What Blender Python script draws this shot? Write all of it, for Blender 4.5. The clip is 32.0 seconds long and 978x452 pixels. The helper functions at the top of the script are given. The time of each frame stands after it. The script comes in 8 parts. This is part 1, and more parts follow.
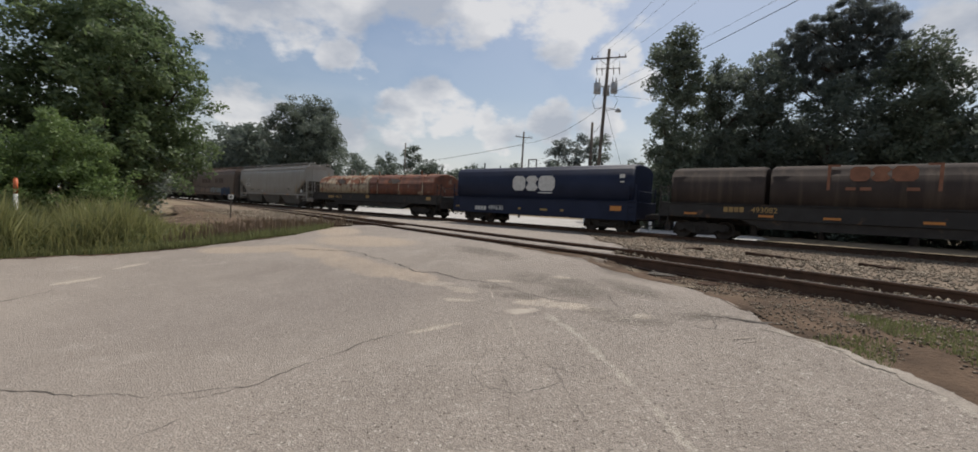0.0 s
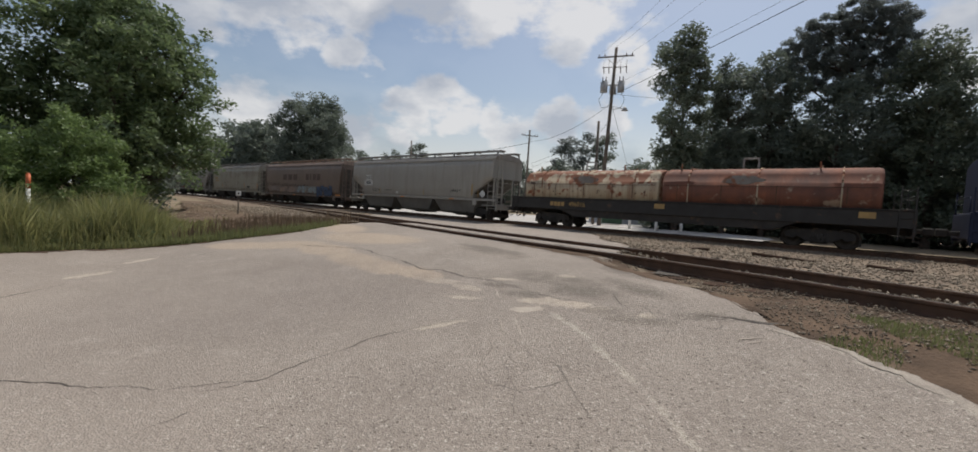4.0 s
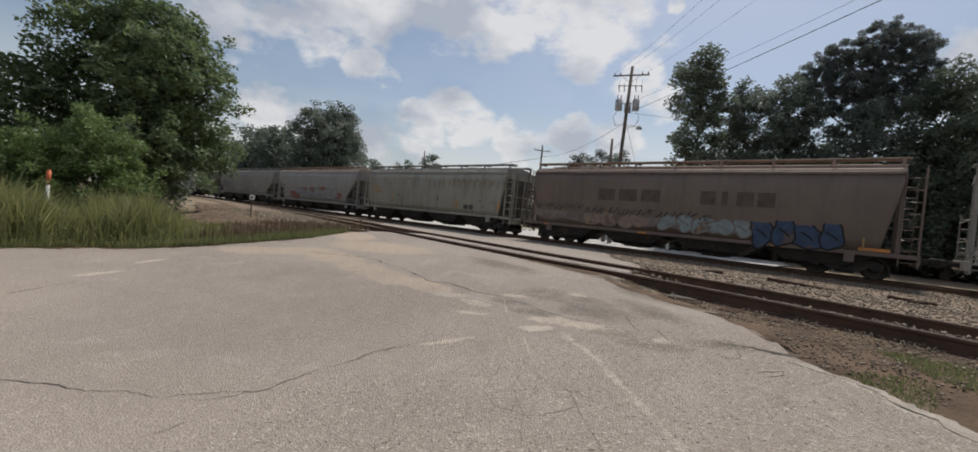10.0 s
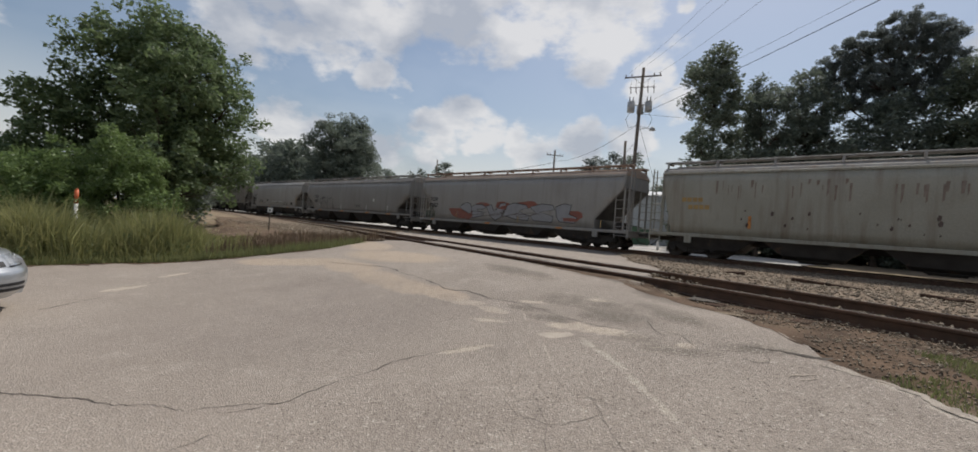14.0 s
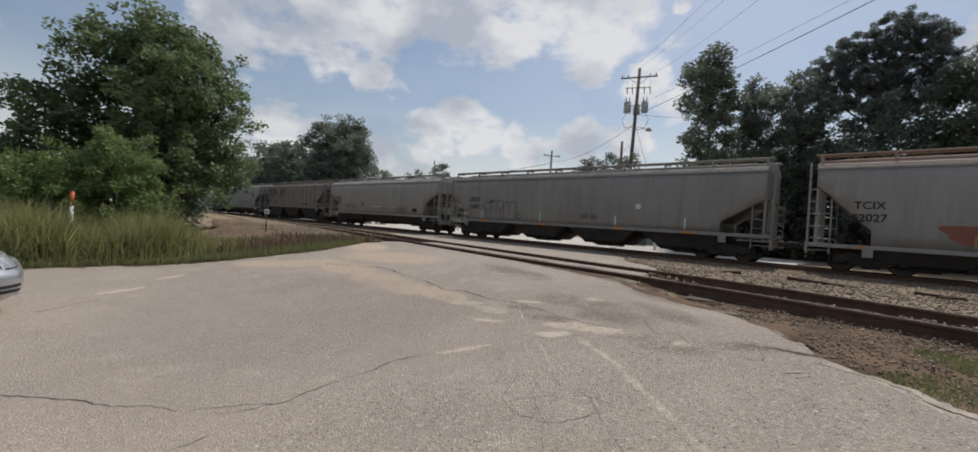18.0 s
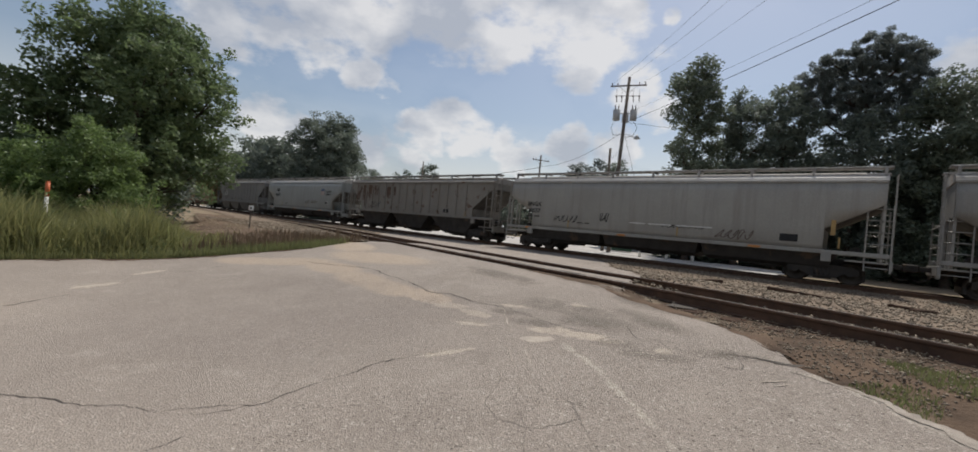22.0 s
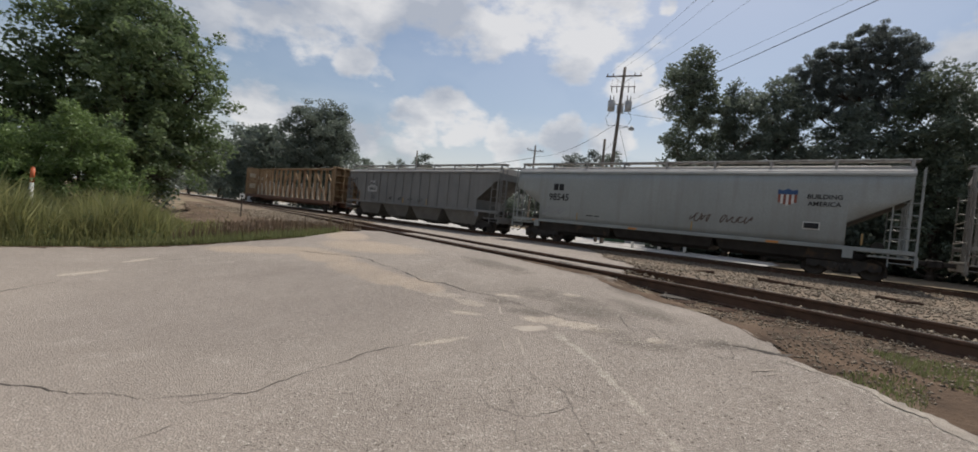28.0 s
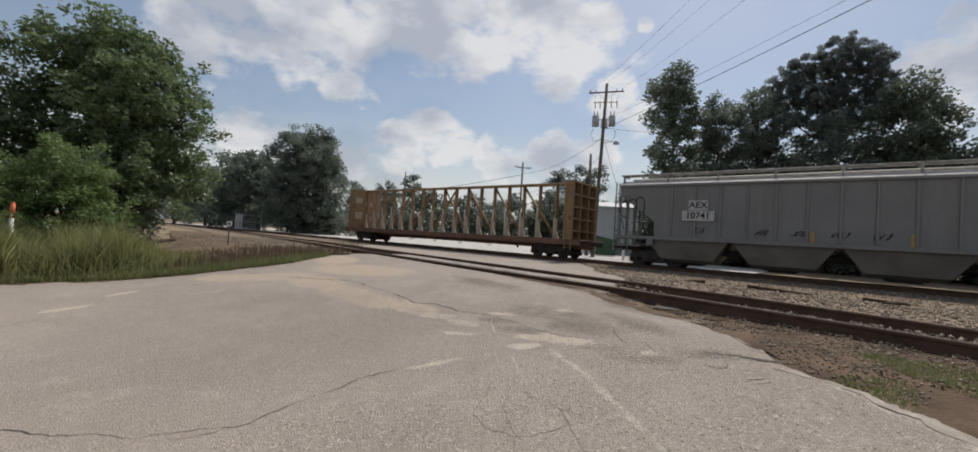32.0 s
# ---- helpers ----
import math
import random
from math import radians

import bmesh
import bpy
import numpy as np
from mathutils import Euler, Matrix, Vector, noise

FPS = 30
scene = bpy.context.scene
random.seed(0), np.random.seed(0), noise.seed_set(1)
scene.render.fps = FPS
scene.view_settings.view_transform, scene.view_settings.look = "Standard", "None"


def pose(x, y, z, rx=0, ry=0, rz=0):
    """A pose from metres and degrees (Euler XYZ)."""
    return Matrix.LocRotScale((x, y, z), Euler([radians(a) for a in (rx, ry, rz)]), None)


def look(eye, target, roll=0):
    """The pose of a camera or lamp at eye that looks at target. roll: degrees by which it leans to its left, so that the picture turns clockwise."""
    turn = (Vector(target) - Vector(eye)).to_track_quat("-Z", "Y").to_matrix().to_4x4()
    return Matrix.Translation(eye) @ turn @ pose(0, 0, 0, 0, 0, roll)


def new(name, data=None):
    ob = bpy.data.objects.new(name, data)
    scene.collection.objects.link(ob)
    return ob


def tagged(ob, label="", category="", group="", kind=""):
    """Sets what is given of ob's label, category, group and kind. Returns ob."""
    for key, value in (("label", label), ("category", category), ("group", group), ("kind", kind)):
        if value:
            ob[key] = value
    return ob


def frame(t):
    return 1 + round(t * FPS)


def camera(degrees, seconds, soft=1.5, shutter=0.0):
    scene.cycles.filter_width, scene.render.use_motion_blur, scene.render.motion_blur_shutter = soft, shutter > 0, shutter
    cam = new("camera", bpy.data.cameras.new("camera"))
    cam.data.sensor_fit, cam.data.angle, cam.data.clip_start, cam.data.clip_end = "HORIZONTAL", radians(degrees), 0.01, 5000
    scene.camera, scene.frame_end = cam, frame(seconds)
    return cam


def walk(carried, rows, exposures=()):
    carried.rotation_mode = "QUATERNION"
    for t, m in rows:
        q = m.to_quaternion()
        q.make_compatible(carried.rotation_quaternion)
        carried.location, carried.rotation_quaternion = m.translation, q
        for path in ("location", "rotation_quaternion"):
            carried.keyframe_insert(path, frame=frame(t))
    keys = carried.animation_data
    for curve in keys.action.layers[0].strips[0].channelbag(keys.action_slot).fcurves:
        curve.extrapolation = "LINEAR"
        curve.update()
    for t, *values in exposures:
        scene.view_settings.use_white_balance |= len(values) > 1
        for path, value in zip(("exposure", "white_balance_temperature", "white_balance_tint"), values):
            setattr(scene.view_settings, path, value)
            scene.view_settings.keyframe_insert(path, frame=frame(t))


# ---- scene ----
cam = camera(98.4, 32.0, soft=1.65)
# seconds, x, y, z, yaw, pitch, roll of the hand-held camera
PATH = [
    (0.0, 0.021, -0.042, 1.535, -0.03, -2.44, -2.82),
    (0.5, 0.011, -0.045, 1.532, -0.07, -2.39, -2.99),
    (1.0, 0.014, -0.049, 1.535, 0.63, -1.98, -2.73),
    (1.5, 0.016, -0.056, 1.530, 0.78, -2.32, -2.07),
    (2.0, 0.015, -0.059, 1.530, 0.72, -2.30, -2.42),
    (2.5, 0.013, -0.049, 1.534, 0.53, -2.66, -2.46),
    (4.5, 0.010, -0.069, 1.536, 0.32, -2.70, -3.81),
    (5.0, 0.013, -0.072, 1.548, -0.85, -2.37, -4.15),
    (5.5, 0.013, -0.066, 1.544, -0.86, -1.79, -3.95),
    (6.0, 0.043, -0.058, 1.548, -0.58, -1.63, -3.73),
    (6.5, 0.088, -0.029, 1.553, -0.07, -1.64, -4.52),
    (7.0, -0.024, 0.001, 1.549, -0.66, -1.43, -4.72),
    (7.5, -0.095, 0.032, 1.536, 1.01, -2.89, -4.09),
    (8.0, -0.047, 0.021, 1.547, 2.20, -3.47, -4.98),
    (8.5, -0.022, 0.039, 1.552, 1.79, -3.17, -5.02),
    (9.0, -0.033, 0.038, 1.548, 2.90, -1.96, -5.53),
    (9.5, -0.034, 0.024, 1.552, 3.17, -1.48, -4.62),
    (10.0, -0.025, 0.034, 1.550, 2.00, -1.06, -5.50),
    (10.5, -0.013, 0.040, 1.554, -0.52, 0.14, -4.80),
    (11.0, -0.021, 0.025, 1.538, 0.99, 0.08, -3.04),
    (11.5, -0.046, 0.023, 1.533, 3.04, -0.51, -3.94),
    (12.0, -0.057, 0.026, 1.529, 3.42, -1.08, -4.46),
    (12.5, -0.058, 0.033, 1.536, 5.13, -0.99, -3.72),
    (13.0, -0.057, 0.059, 1.545, 4.61, -0.48, -4.22),
    (13.5, -0.059, 0.066, 1.548, 4.11, -0.13, -4.27),
    (14.0, -0.048, 0.062, 1.550, 3.91, -0.36, -3.97),
    (14.5, -0.047, 0.053, 1.548, 3.49, 0.22, -3.77),
    (16.5, -0.031, 0.043, 1.542, 2.61, -0.35, -3.23),
    (17.0, -0.036, 0.041, 1.539, 2.78, -0.82, -3.17),
    (17.5, -0.033, 0.036, 1.546, 1.65, -0.34, -3.35),
    (18.0, -0.041, 0.038, 1.543, 3.56, -0.22, -3.71),
    (18.5, -0.063, 0.038, 1.548, 4.88, 0.13, -4.59),
    (19.0, -0.054, 0.020, 1.554, 4.59, 0.26, -5.01),
    (19.5, -0.059, 0.019, 1.553, 4.34, 0.59, -4.96),
    (20.0, -0.054, 0.016, 1.553, 3.91, 0.16, -5.02),
    (20.5, -0.046, 0.025, 1.554, 3.38, -0.01, -4.82),
    (21.0, -0.046, 0.025, 1.552, 2.84, -0.07, -4.95),
    (21.5, -0.040, 0.036, 1.554, 2.23, 0.02, -5.18),
    (22.0, -0.042, 0.036, 1.557, 1.84, 0.25, -5.28),
    (22.5, -0.036, 0.034, 1.557, 1.94, -0.41, -5.54),
    (23.0, -0.041, 0.044, 1.546, 0.03, 0.43, -5.50),
    (23.5, -0.037, 0.045, 1.551, -1.12, 0.41, -5.85),
    (24.0, -0.027, 0.037, 1.550, -2.23, -0.15, -5.91),
    (24.5, -0.018, 0.046, 1.548, -2.22, -0.91, -5.83),
    (26.5, -0.017, 0.047, 1.553, -1.73, -0.54, -5.55),
    (27.0, -0.022, 0.043, 1.552, -1.73, -0.52, -5.43),
    (27.5, -0.013, 0.050, 1.550, -0.73, -0.92, -4.90),
    (28.0, -0.040, 0.062, 1.544, 1.00, -0.99, -5.67),
    (28.5, -0.039, 0.061, 1.550, 1.05, -0.68, -5.24),
    (29.0, -0.035, 0.071, 1.544, 0.76, -0.77, -4.83),
    (29.5, -0.025, 0.066, 1.544, 0.97, -0.40, -4.65),
    (30.0, -0.034, 0.057, 1.547, 1.28, -0.25, -4.66),
    (30.5, -0.031, 0.049, 1.552, 0.42, 0.46, -4.18),
    (31.0, -0.029, 0.045, 1.551, 0.79, 1.16, -4.07),
    (31.5, -0.032, 0.040, 1.553, -0.01, 1.78, -3.61),
    (32.0, -0.032, 0.042, 1.557, -0.26, 1.52, -3.46)
]
walk(cam, [(t, pose(x, y, z, 90 + p, r, w)) for t, x, y, z, w, p, r in PATH], exposures=[(0.0, 0.0, 6520, 11), (32.0, 0.03, 6520, 11)])

# ---- light ----
SUN_AZ, SUN_EL = 62.0, 58.0          # degrees: azimuth counter-clockwise from +x, elevation
world = bpy.data.worlds.new("sky")
scene.world = world
world.use_nodes = True


def build_sky():
    nt = world.node_tree
    N, L = nt.nodes, nt.links
    N.clear()
    out, bg = N.new("ShaderNodeOutputWorld"), N.new("ShaderNodeBackground")
    sky = N.new("ShaderNodeTexSky")
    sky.sky_type, sky.sun_disc = "NISHITA", False
    sky.sun_elevation, sky.sun_rotation = radians(SUN_EL), radians(90 - SUN_AZ)
    sky.air_density, sky.dust_density, sky.ozone_density = 1.25, 1.6, 2.2
    geo = N.new("ShaderNodeTexCoord")
    sep = N.new("ShaderNodeSeparateXYZ")
    L.new(geo.outputs["Generated"], sep.inputs[0])

    def calc(op, a, b=None, c=None):
        n = N.new("ShaderNodeMath")
        n.operation = op
        for i, v in enumerate((a, b, c)):
            if v is None:
                continue
            if isinstance(v, (int, float)):
                n.inputs[i].default_value = v
            else:
                L.new(v, n.inputs[i])
        return n.outputs[0]

    def fbm(scale, detail, rough, off):
        mp = N.new("ShaderNodeMapping")
        mp.inputs["Location"].default_value, mp.inputs["Scale"].default_value = off, (1.0, 1.0, 1.75)
        n = N.new("ShaderNodeTexNoise")
        n.inputs["Scale"].default_value, n.inputs["Detail"].default_value, n.inputs["Roughness"].default_value = scale, detail, rough
        L.new(geo.outputs["Generated"], mp.inputs[0])
        L.new(mp.outputs[0], n.inputs["Vector"])
        return n.outputs[0]

    # heaped clouds: broad masses and clear gaps by azimuth, elevation and radius in degrees, broken up by noise
    def masses(spots):
        total = None
        for az, el, r in spots:
            a, e = radians(az), radians(el)
            v = N.new("ShaderNodeVectorMath")
            v.operation = "DOT_PRODUCT"
            L.new(geo.outputs["Generated"], v.inputs[0])
            v.inputs[1].default_value = (math.cos(a) * math.cos(e), math.sin(a) * math.cos(e), math.sin(e))
            mr = N.new("ShaderNodeMapRange")
            mr.interpolation_type = "SMOOTHSTEP"
            mr.inputs["From Min"].default_value, mr.inputs["From Max"].default_value = math.cos(radians(r * 1.15)), math.cos(radians(r * 0.25))
            L.new(v.outputs["Value"], mr.inputs["Value"])
            total = mr.outputs[0] if total is None else calc("MAXIMUM", total, mr.outputs[0])
        return total
    upper = masses(((109.9, 25.3, 8.0), (116.2, 22.5, 6.4), (122.2, 23.5, 7.4), (100.2, 26.5, 8.0), (92.5, 25.0, 6.9), (84.2, 27.2, 8.0), (78.2, 25.7, 5.3), (82.1, 21.8, 4.8), (110.0, 17.5, 3.2), (106.8, 16.1, 2.3), (126.7, 19.1, 5.3), (74.2, 18.8, 3.4), (70.5, 16.0, 3.0), (70.7, 26.8, 1.3), (72.3, 20.2, 1.2), (42.0, 21.5, 1.9), (158, 22, 16), (100, 62, 14)))
    heaped = masses(((99.4, 14.3, 3.4), (96.0, 12.6, 4.8), (102.5, 11.1, 4.8), (89.1, 11.3, 4.6), (82.3, 11.6, 4.2), (76.5, 11.4, 3.7), (121.0, 10.1, 3.7), (108.8, 9.5, 4.8), (117.3, 8.2, 4.2), (43.5, 16.9, 5.0), (39.0, 17.8, 5.3), (30, 15, 7), (300, 45, 24), (240, 27, 22), (340, 23, 20)))
    gap = masses(((106.9, 14.4, 2.9), (102.2, 19.0, 4.5), (86.9, 17.2, 5.8), (92.8, 16.4, 3.2), (130.3, 18.0, 3.2), (59.0, 22.6, 9.6), (49.9, 18.3, 5.4), (109.0, 13.5, 3.0)))
    low = N.new("ShaderNodeMapRange")
    low.inputs["From Min"].default_value, low.inputs["From Max"].default_value, low.inputs["To Min"].default_value, low.inputs["To Max"].default_value = 0.03, 0.19, 0.50, 0.0
    L.new(sep.outputs[2], low.inputs["Value"])
    mass = calc("SUBTRACT", calc("MAXIMUM", calc("MAXIMUM", upper, heaped), low.outputs[0]), calc("MULTIPLY", gap, 0.55))
    puff = fbm(10.0, 10, 0.58, (1.3, 5.2, 0.7))
    above = fbm(10.0, 10, 0.58, (1.3, 5.2, 0.7 + 0.05))
    dens = calc("ADD", calc("MULTIPLY", mass, 0.34), puff)
    ramp = N.new("ShaderNodeMapRange")
    ramp.interpolation_type = "SMOOTHSTEP"
    ramp.inputs["From Min"].default_value, ramp.inputs["From Max"].default_value = 0.575, 0.83
    L.new(dens, ramp.inputs["Value"])
    cloud_col = N.new("ShaderNodeMix")
    cloud_col.data_type = "RGBA"
    cloud_col.inputs["A"].default_value, cloud_col.inputs["B"].default_value = (8.8, 8.8, 8.8, 1), (5.0, 5.4, 6.1, 1)
    shade = N.new("ShaderNodeMapRange")
    shade.inputs["From Min"].default_value, shade.inputs["From Max"].default_value = -0.08, 0.22
    body = fbm(4.5, 5, 0.5, (7.3, 1.2, 3.7))
    tone = calc("ADD", calc("MULTIPLY", calc("SUBTRACT", above, puff), 0.5), calc("MULTIPLY", calc("SUBTRACT", dens, 0.74), 0.5))
    L.new(calc("ADD", tone, calc("MULTIPLY", calc("SUBTRACT", body, 0.48), 1.5)), shade.inputs["Value"])
    L.new(shade.outputs[0], cloud_col.inputs["Factor"])
    mix = N.new("ShaderNodeMix")
    mix.data_type = "RGBA"
    haze = N.new("ShaderNodeMapRange")
    haze.inputs["From Min"].default_value, haze.inputs["From Max"].default_value, haze.inputs["To Min"].default_value, haze.inputs["To Max"].default_value = 0.0, 0.25, 0.80, 0.10
    L.new(sep.outputs[2], haze.inputs["Value"])
    L.new(calc("MAXIMUM", calc("MULTIPLY_ADD", ramp.outputs[0], 0.80, 0.08), haze.outputs[0]), mix.inputs["Factor"])
    L.new(sky.outputs[0], mix.inputs["A"])
    L.new(cloud_col.outputs["Result"], mix.inputs["B"])
    L.new(mix.outputs["Result"], bg.inputs["Color"])
    bg.inputs["Strength"].default_value = 0.085
    L.new(bg.outputs[0], out.inputs["Surface"])


build_sky()
sun = new("sun", bpy.data.lights.new("sun", "SUN"))
sun.data.energy, sun.data.angle, sun.data.color = 3.6, radians(0.6), (1.0, 0.95, 0.87)
sun.matrix_world = look((math.cos(radians(SUN_AZ)) * math.cos(radians(SUN_EL)) * 50, math.sin(radians(SUN_AZ)) * math.cos(radians(SUN_EL)) * 50, math.sin(radians(SUN_EL)) * 50), (0, 0, 0))


# ---- materials ----
def material(name, base, dark=None, rough=0.7, metal=0.0, scale=3.0, contrast=0.5, fine=40.0, bump=0.15, streak=None, blotch=None, blotch_at=0.55, spread=0.06, object_space=True, specular=0.4, island=0.0, rise=None, chips=None):
    """A surface with a broad and a fine variation; streak: colour of vertical run-down stains; blotch: colour of patches with their own edges."""
    m = bpy.data.materials.new(name)
    m.use_nodes = True
    nt = m.node_tree
    N, L = nt.nodes, nt.links
    bsdf = N["Principled BSDF"]
    tc = N.new("ShaderNodeTexCoord")
    src = tc.outputs["Object"] if object_space else tc.outputs["Generated"]
    info = N.new("ShaderNodeObjectInfo")
    addv = N.new("ShaderNodeVectorMath")
    addv.operation = "MULTIPLY_ADD"
    comb = N.new("ShaderNodeCombineXYZ")
    for i in range(3):
        L.new(info.outputs["Random"], comb.inputs[i])
    addv.inputs[1].default_value = (37.0, 17.0, 23.0)
    L.new(comb.outputs[0], addv.inputs[0])
    L.new(src, addv.inputs[2])
    vec = addv.outputs[0]

    def noise_tex(s, detail=4, stretch=None, rough_=0.55):
        n = N.new("ShaderNodeTexNoise")
        n.inputs["Scale"].default_value, n.inputs["Detail"].default_value, n.inputs["Roughness"].default_value = s, detail, rough_
        if stretch:
            mp = N.new("ShaderNodeMapping")
            mp.inputs["Scale"].default_value = stretch
            L.new(vec, mp.inputs[0])
            L.new(mp.outputs[0], n.inputs["Vector"])
        else:
            L.new(vec, n.inputs["Vector"])
        return n.outputs[0]

    def ranged(v, a, b):
        r = N.new("ShaderNodeMapRange")
        r.inputs["From Min"].default_value, r.inputs["From Max"].default_value = a, b
        L.new(v, r.inputs["Value"])
        return r.outputs[0]

    def mixed(fac, a, b):
        x = N.new("ShaderNodeMix")
        x.data_type = "RGBA"
        for sock, v in (("Factor", fac), ("A", a), ("B", b)):
            if isinstance(v, (tuple, float, int)):
                x.inputs[sock].default_value = (*v, 1) if isinstance(v, tuple) else v
            else:
                L.new(v, x.inputs[sock])
        return x.outputs["Result"]

    dark = dark or tuple(c * 0.6 for c in base)
    col = mixed(ranged(noise_tex(scale, 5), 0.5 - contrast * 0.4, 0.5 + contrast * 0.4), dark, base)
    fine_n = noise_tex(fine, 3)
    hsv = N.new("ShaderNodeHueSaturation")
    L.new(col, hsv.inputs["Color"])
    L.new(ranged(fine_n, 0.0, 1.0), hsv.inputs["Value"])
    hsv_r = N.new("ShaderNodeMapRange")
    hsv_r.inputs["To Min"].default_value, hsv_r.inputs["To Max"].default_value = 0.72, 1.28
    L.new(fine_n, hsv_r.inputs["Value"])
    L.new(hsv_r.outputs[0], hsv.inputs["Value"])
    col = hsv.outputs[0]
    if island:
        g = N.new("ShaderNodeNewGeometry")
        h2 = N.new("ShaderNodeHueSaturation")
        r = N.new("ShaderNodeMapRange")
        r.inputs["To Min"].default_value, r.inputs["To Max"].default_value = 1 - island, 1 + island
        L.new(g.outputs["Random Per Island"], r.inputs["Value"])
        L.new(r.outputs[0], h2.inputs["Value"])
        L.new(col, h2.inputs["Color"])
        col = h2.outputs[0]
    if streak:
        st = noise_tex(1.0, 4, (3.2, 3.2, 0.22), 0.6)
        col = mixed(ranged(st, 0.50, 0.78), col, streak)
    if blotch:
        bn = noise_tex(1.6, 7, None, 0.62)
        if rise:                     # wear that gathers above a height: from, to, amount
            sz, zr, ad = N.new("ShaderNodeSeparateXYZ"), N.new("ShaderNodeMapRange"), N.new("ShaderNodeMath")
            L.new(tc.outputs["Object"], sz.inputs[0])
            zr.inputs["From Min"].default_value, zr.inputs["From Max"].default_value, zr.inputs["To Max"].default_value = rise
            L.new(sz.outputs[2], zr.inputs["Value"])
            L.new(bn, ad.inputs[0])
            L.new(zr.outputs[0], ad.inputs[1])
            bn = ad.outputs[0]
        col = mixed(ranged(bn, blotch_at, blotch_at + spread), col, blotch)
    if chips:
        col = mixed(ranged(noise_tex(4.5, 5, None, 0.6), 0.62, 0.65), col, chips)
    L.new(col, bsdf.inputs["Base Color"])
    bsdf.inputs["Metallic"].default_value = metal
    bsdf.inputs["Specular IOR Level"].default_value = specular
    rr = N.new("ShaderNodeMapRange")
    rr.inputs["To Min"].default_value, rr.inputs["To Max"].default_value = max(0.02, rough - 0.12), min(1.0, rough + 0.12)
    L.new(fine_n, rr.inputs["Value"])
    L.new(rr.outputs[0], bsdf.inputs["Roughness"])
    if bump:
        bp = N.new("ShaderNodeBump")
        bp.inputs["Strength"].default_value, bp.inputs["Distance"].default_value = bump, 0.02
        L.new(fine_n, bp.inputs["Height"])
        L.new(bp.outputs[0], bsdf.inputs["Normal"])
    return m


def leaf_material(name, a, b, glow=0.35):
    m = bpy.data.materials.new(name)
    m.use_nodes = True
    nt = m.node_tree
    N, L = nt.nodes, nt.links
    N.clear()
    out = N.new("ShaderNodeOutputMaterial")
    g, mix = N.new("ShaderNodeNewGeometry"), N.new("ShaderNodeMix")
    mix.data_type = "RGBA"
    mix.inputs["A"].default_value, mix.inputs["B"].default_value = (*a, 1), (*b, 1)
    tc, no = N.new("ShaderNodeTexCoord"), N.new("ShaderNodeTexNoise")
    no.inputs["Scale"].default_value = 0.5
    L.new(tc.outputs["Object"], no.inputs["Vector"])
    av = N.new("ShaderNodeMath")
    av.operation = "MULTIPLY_ADD"
    av.inputs[1].default_value = 0.6
    L.new(g.outputs["Random Per Island"], av.inputs[0])
    sc = N.new("ShaderNodeMath")
    sc.operation = "MULTIPLY"
    sc.inputs[1].default_value = 0.5
    L.new(no.outputs[0], sc.inputs[0])
    L.new(sc.outputs[0], av.inputs[2])
    L.new(av.outputs[0], mix.inputs["Factor"])
    d, t, x = N.new("ShaderNodeBsdfPrincipled"), N.new("ShaderNodeBsdfTranslucent"), N.new("ShaderNodeMixShader")
    d.inputs["Roughness"].default_value = 0.55
    d.inputs["Specular IOR Level"].default_value = 0.45
    L.new(mix.outputs["Result"], d.inputs["Base Color"])
    L.new(mix.outputs["Result"], t.inputs["Color"])
    x.inputs[0].default_value = glow
    L.new(d.outputs[0], x.inputs[1])
    L.new(t.outputs[0], x.inputs[2])
    L.new(x.outputs[0], out.inputs["Surface"])
    return m


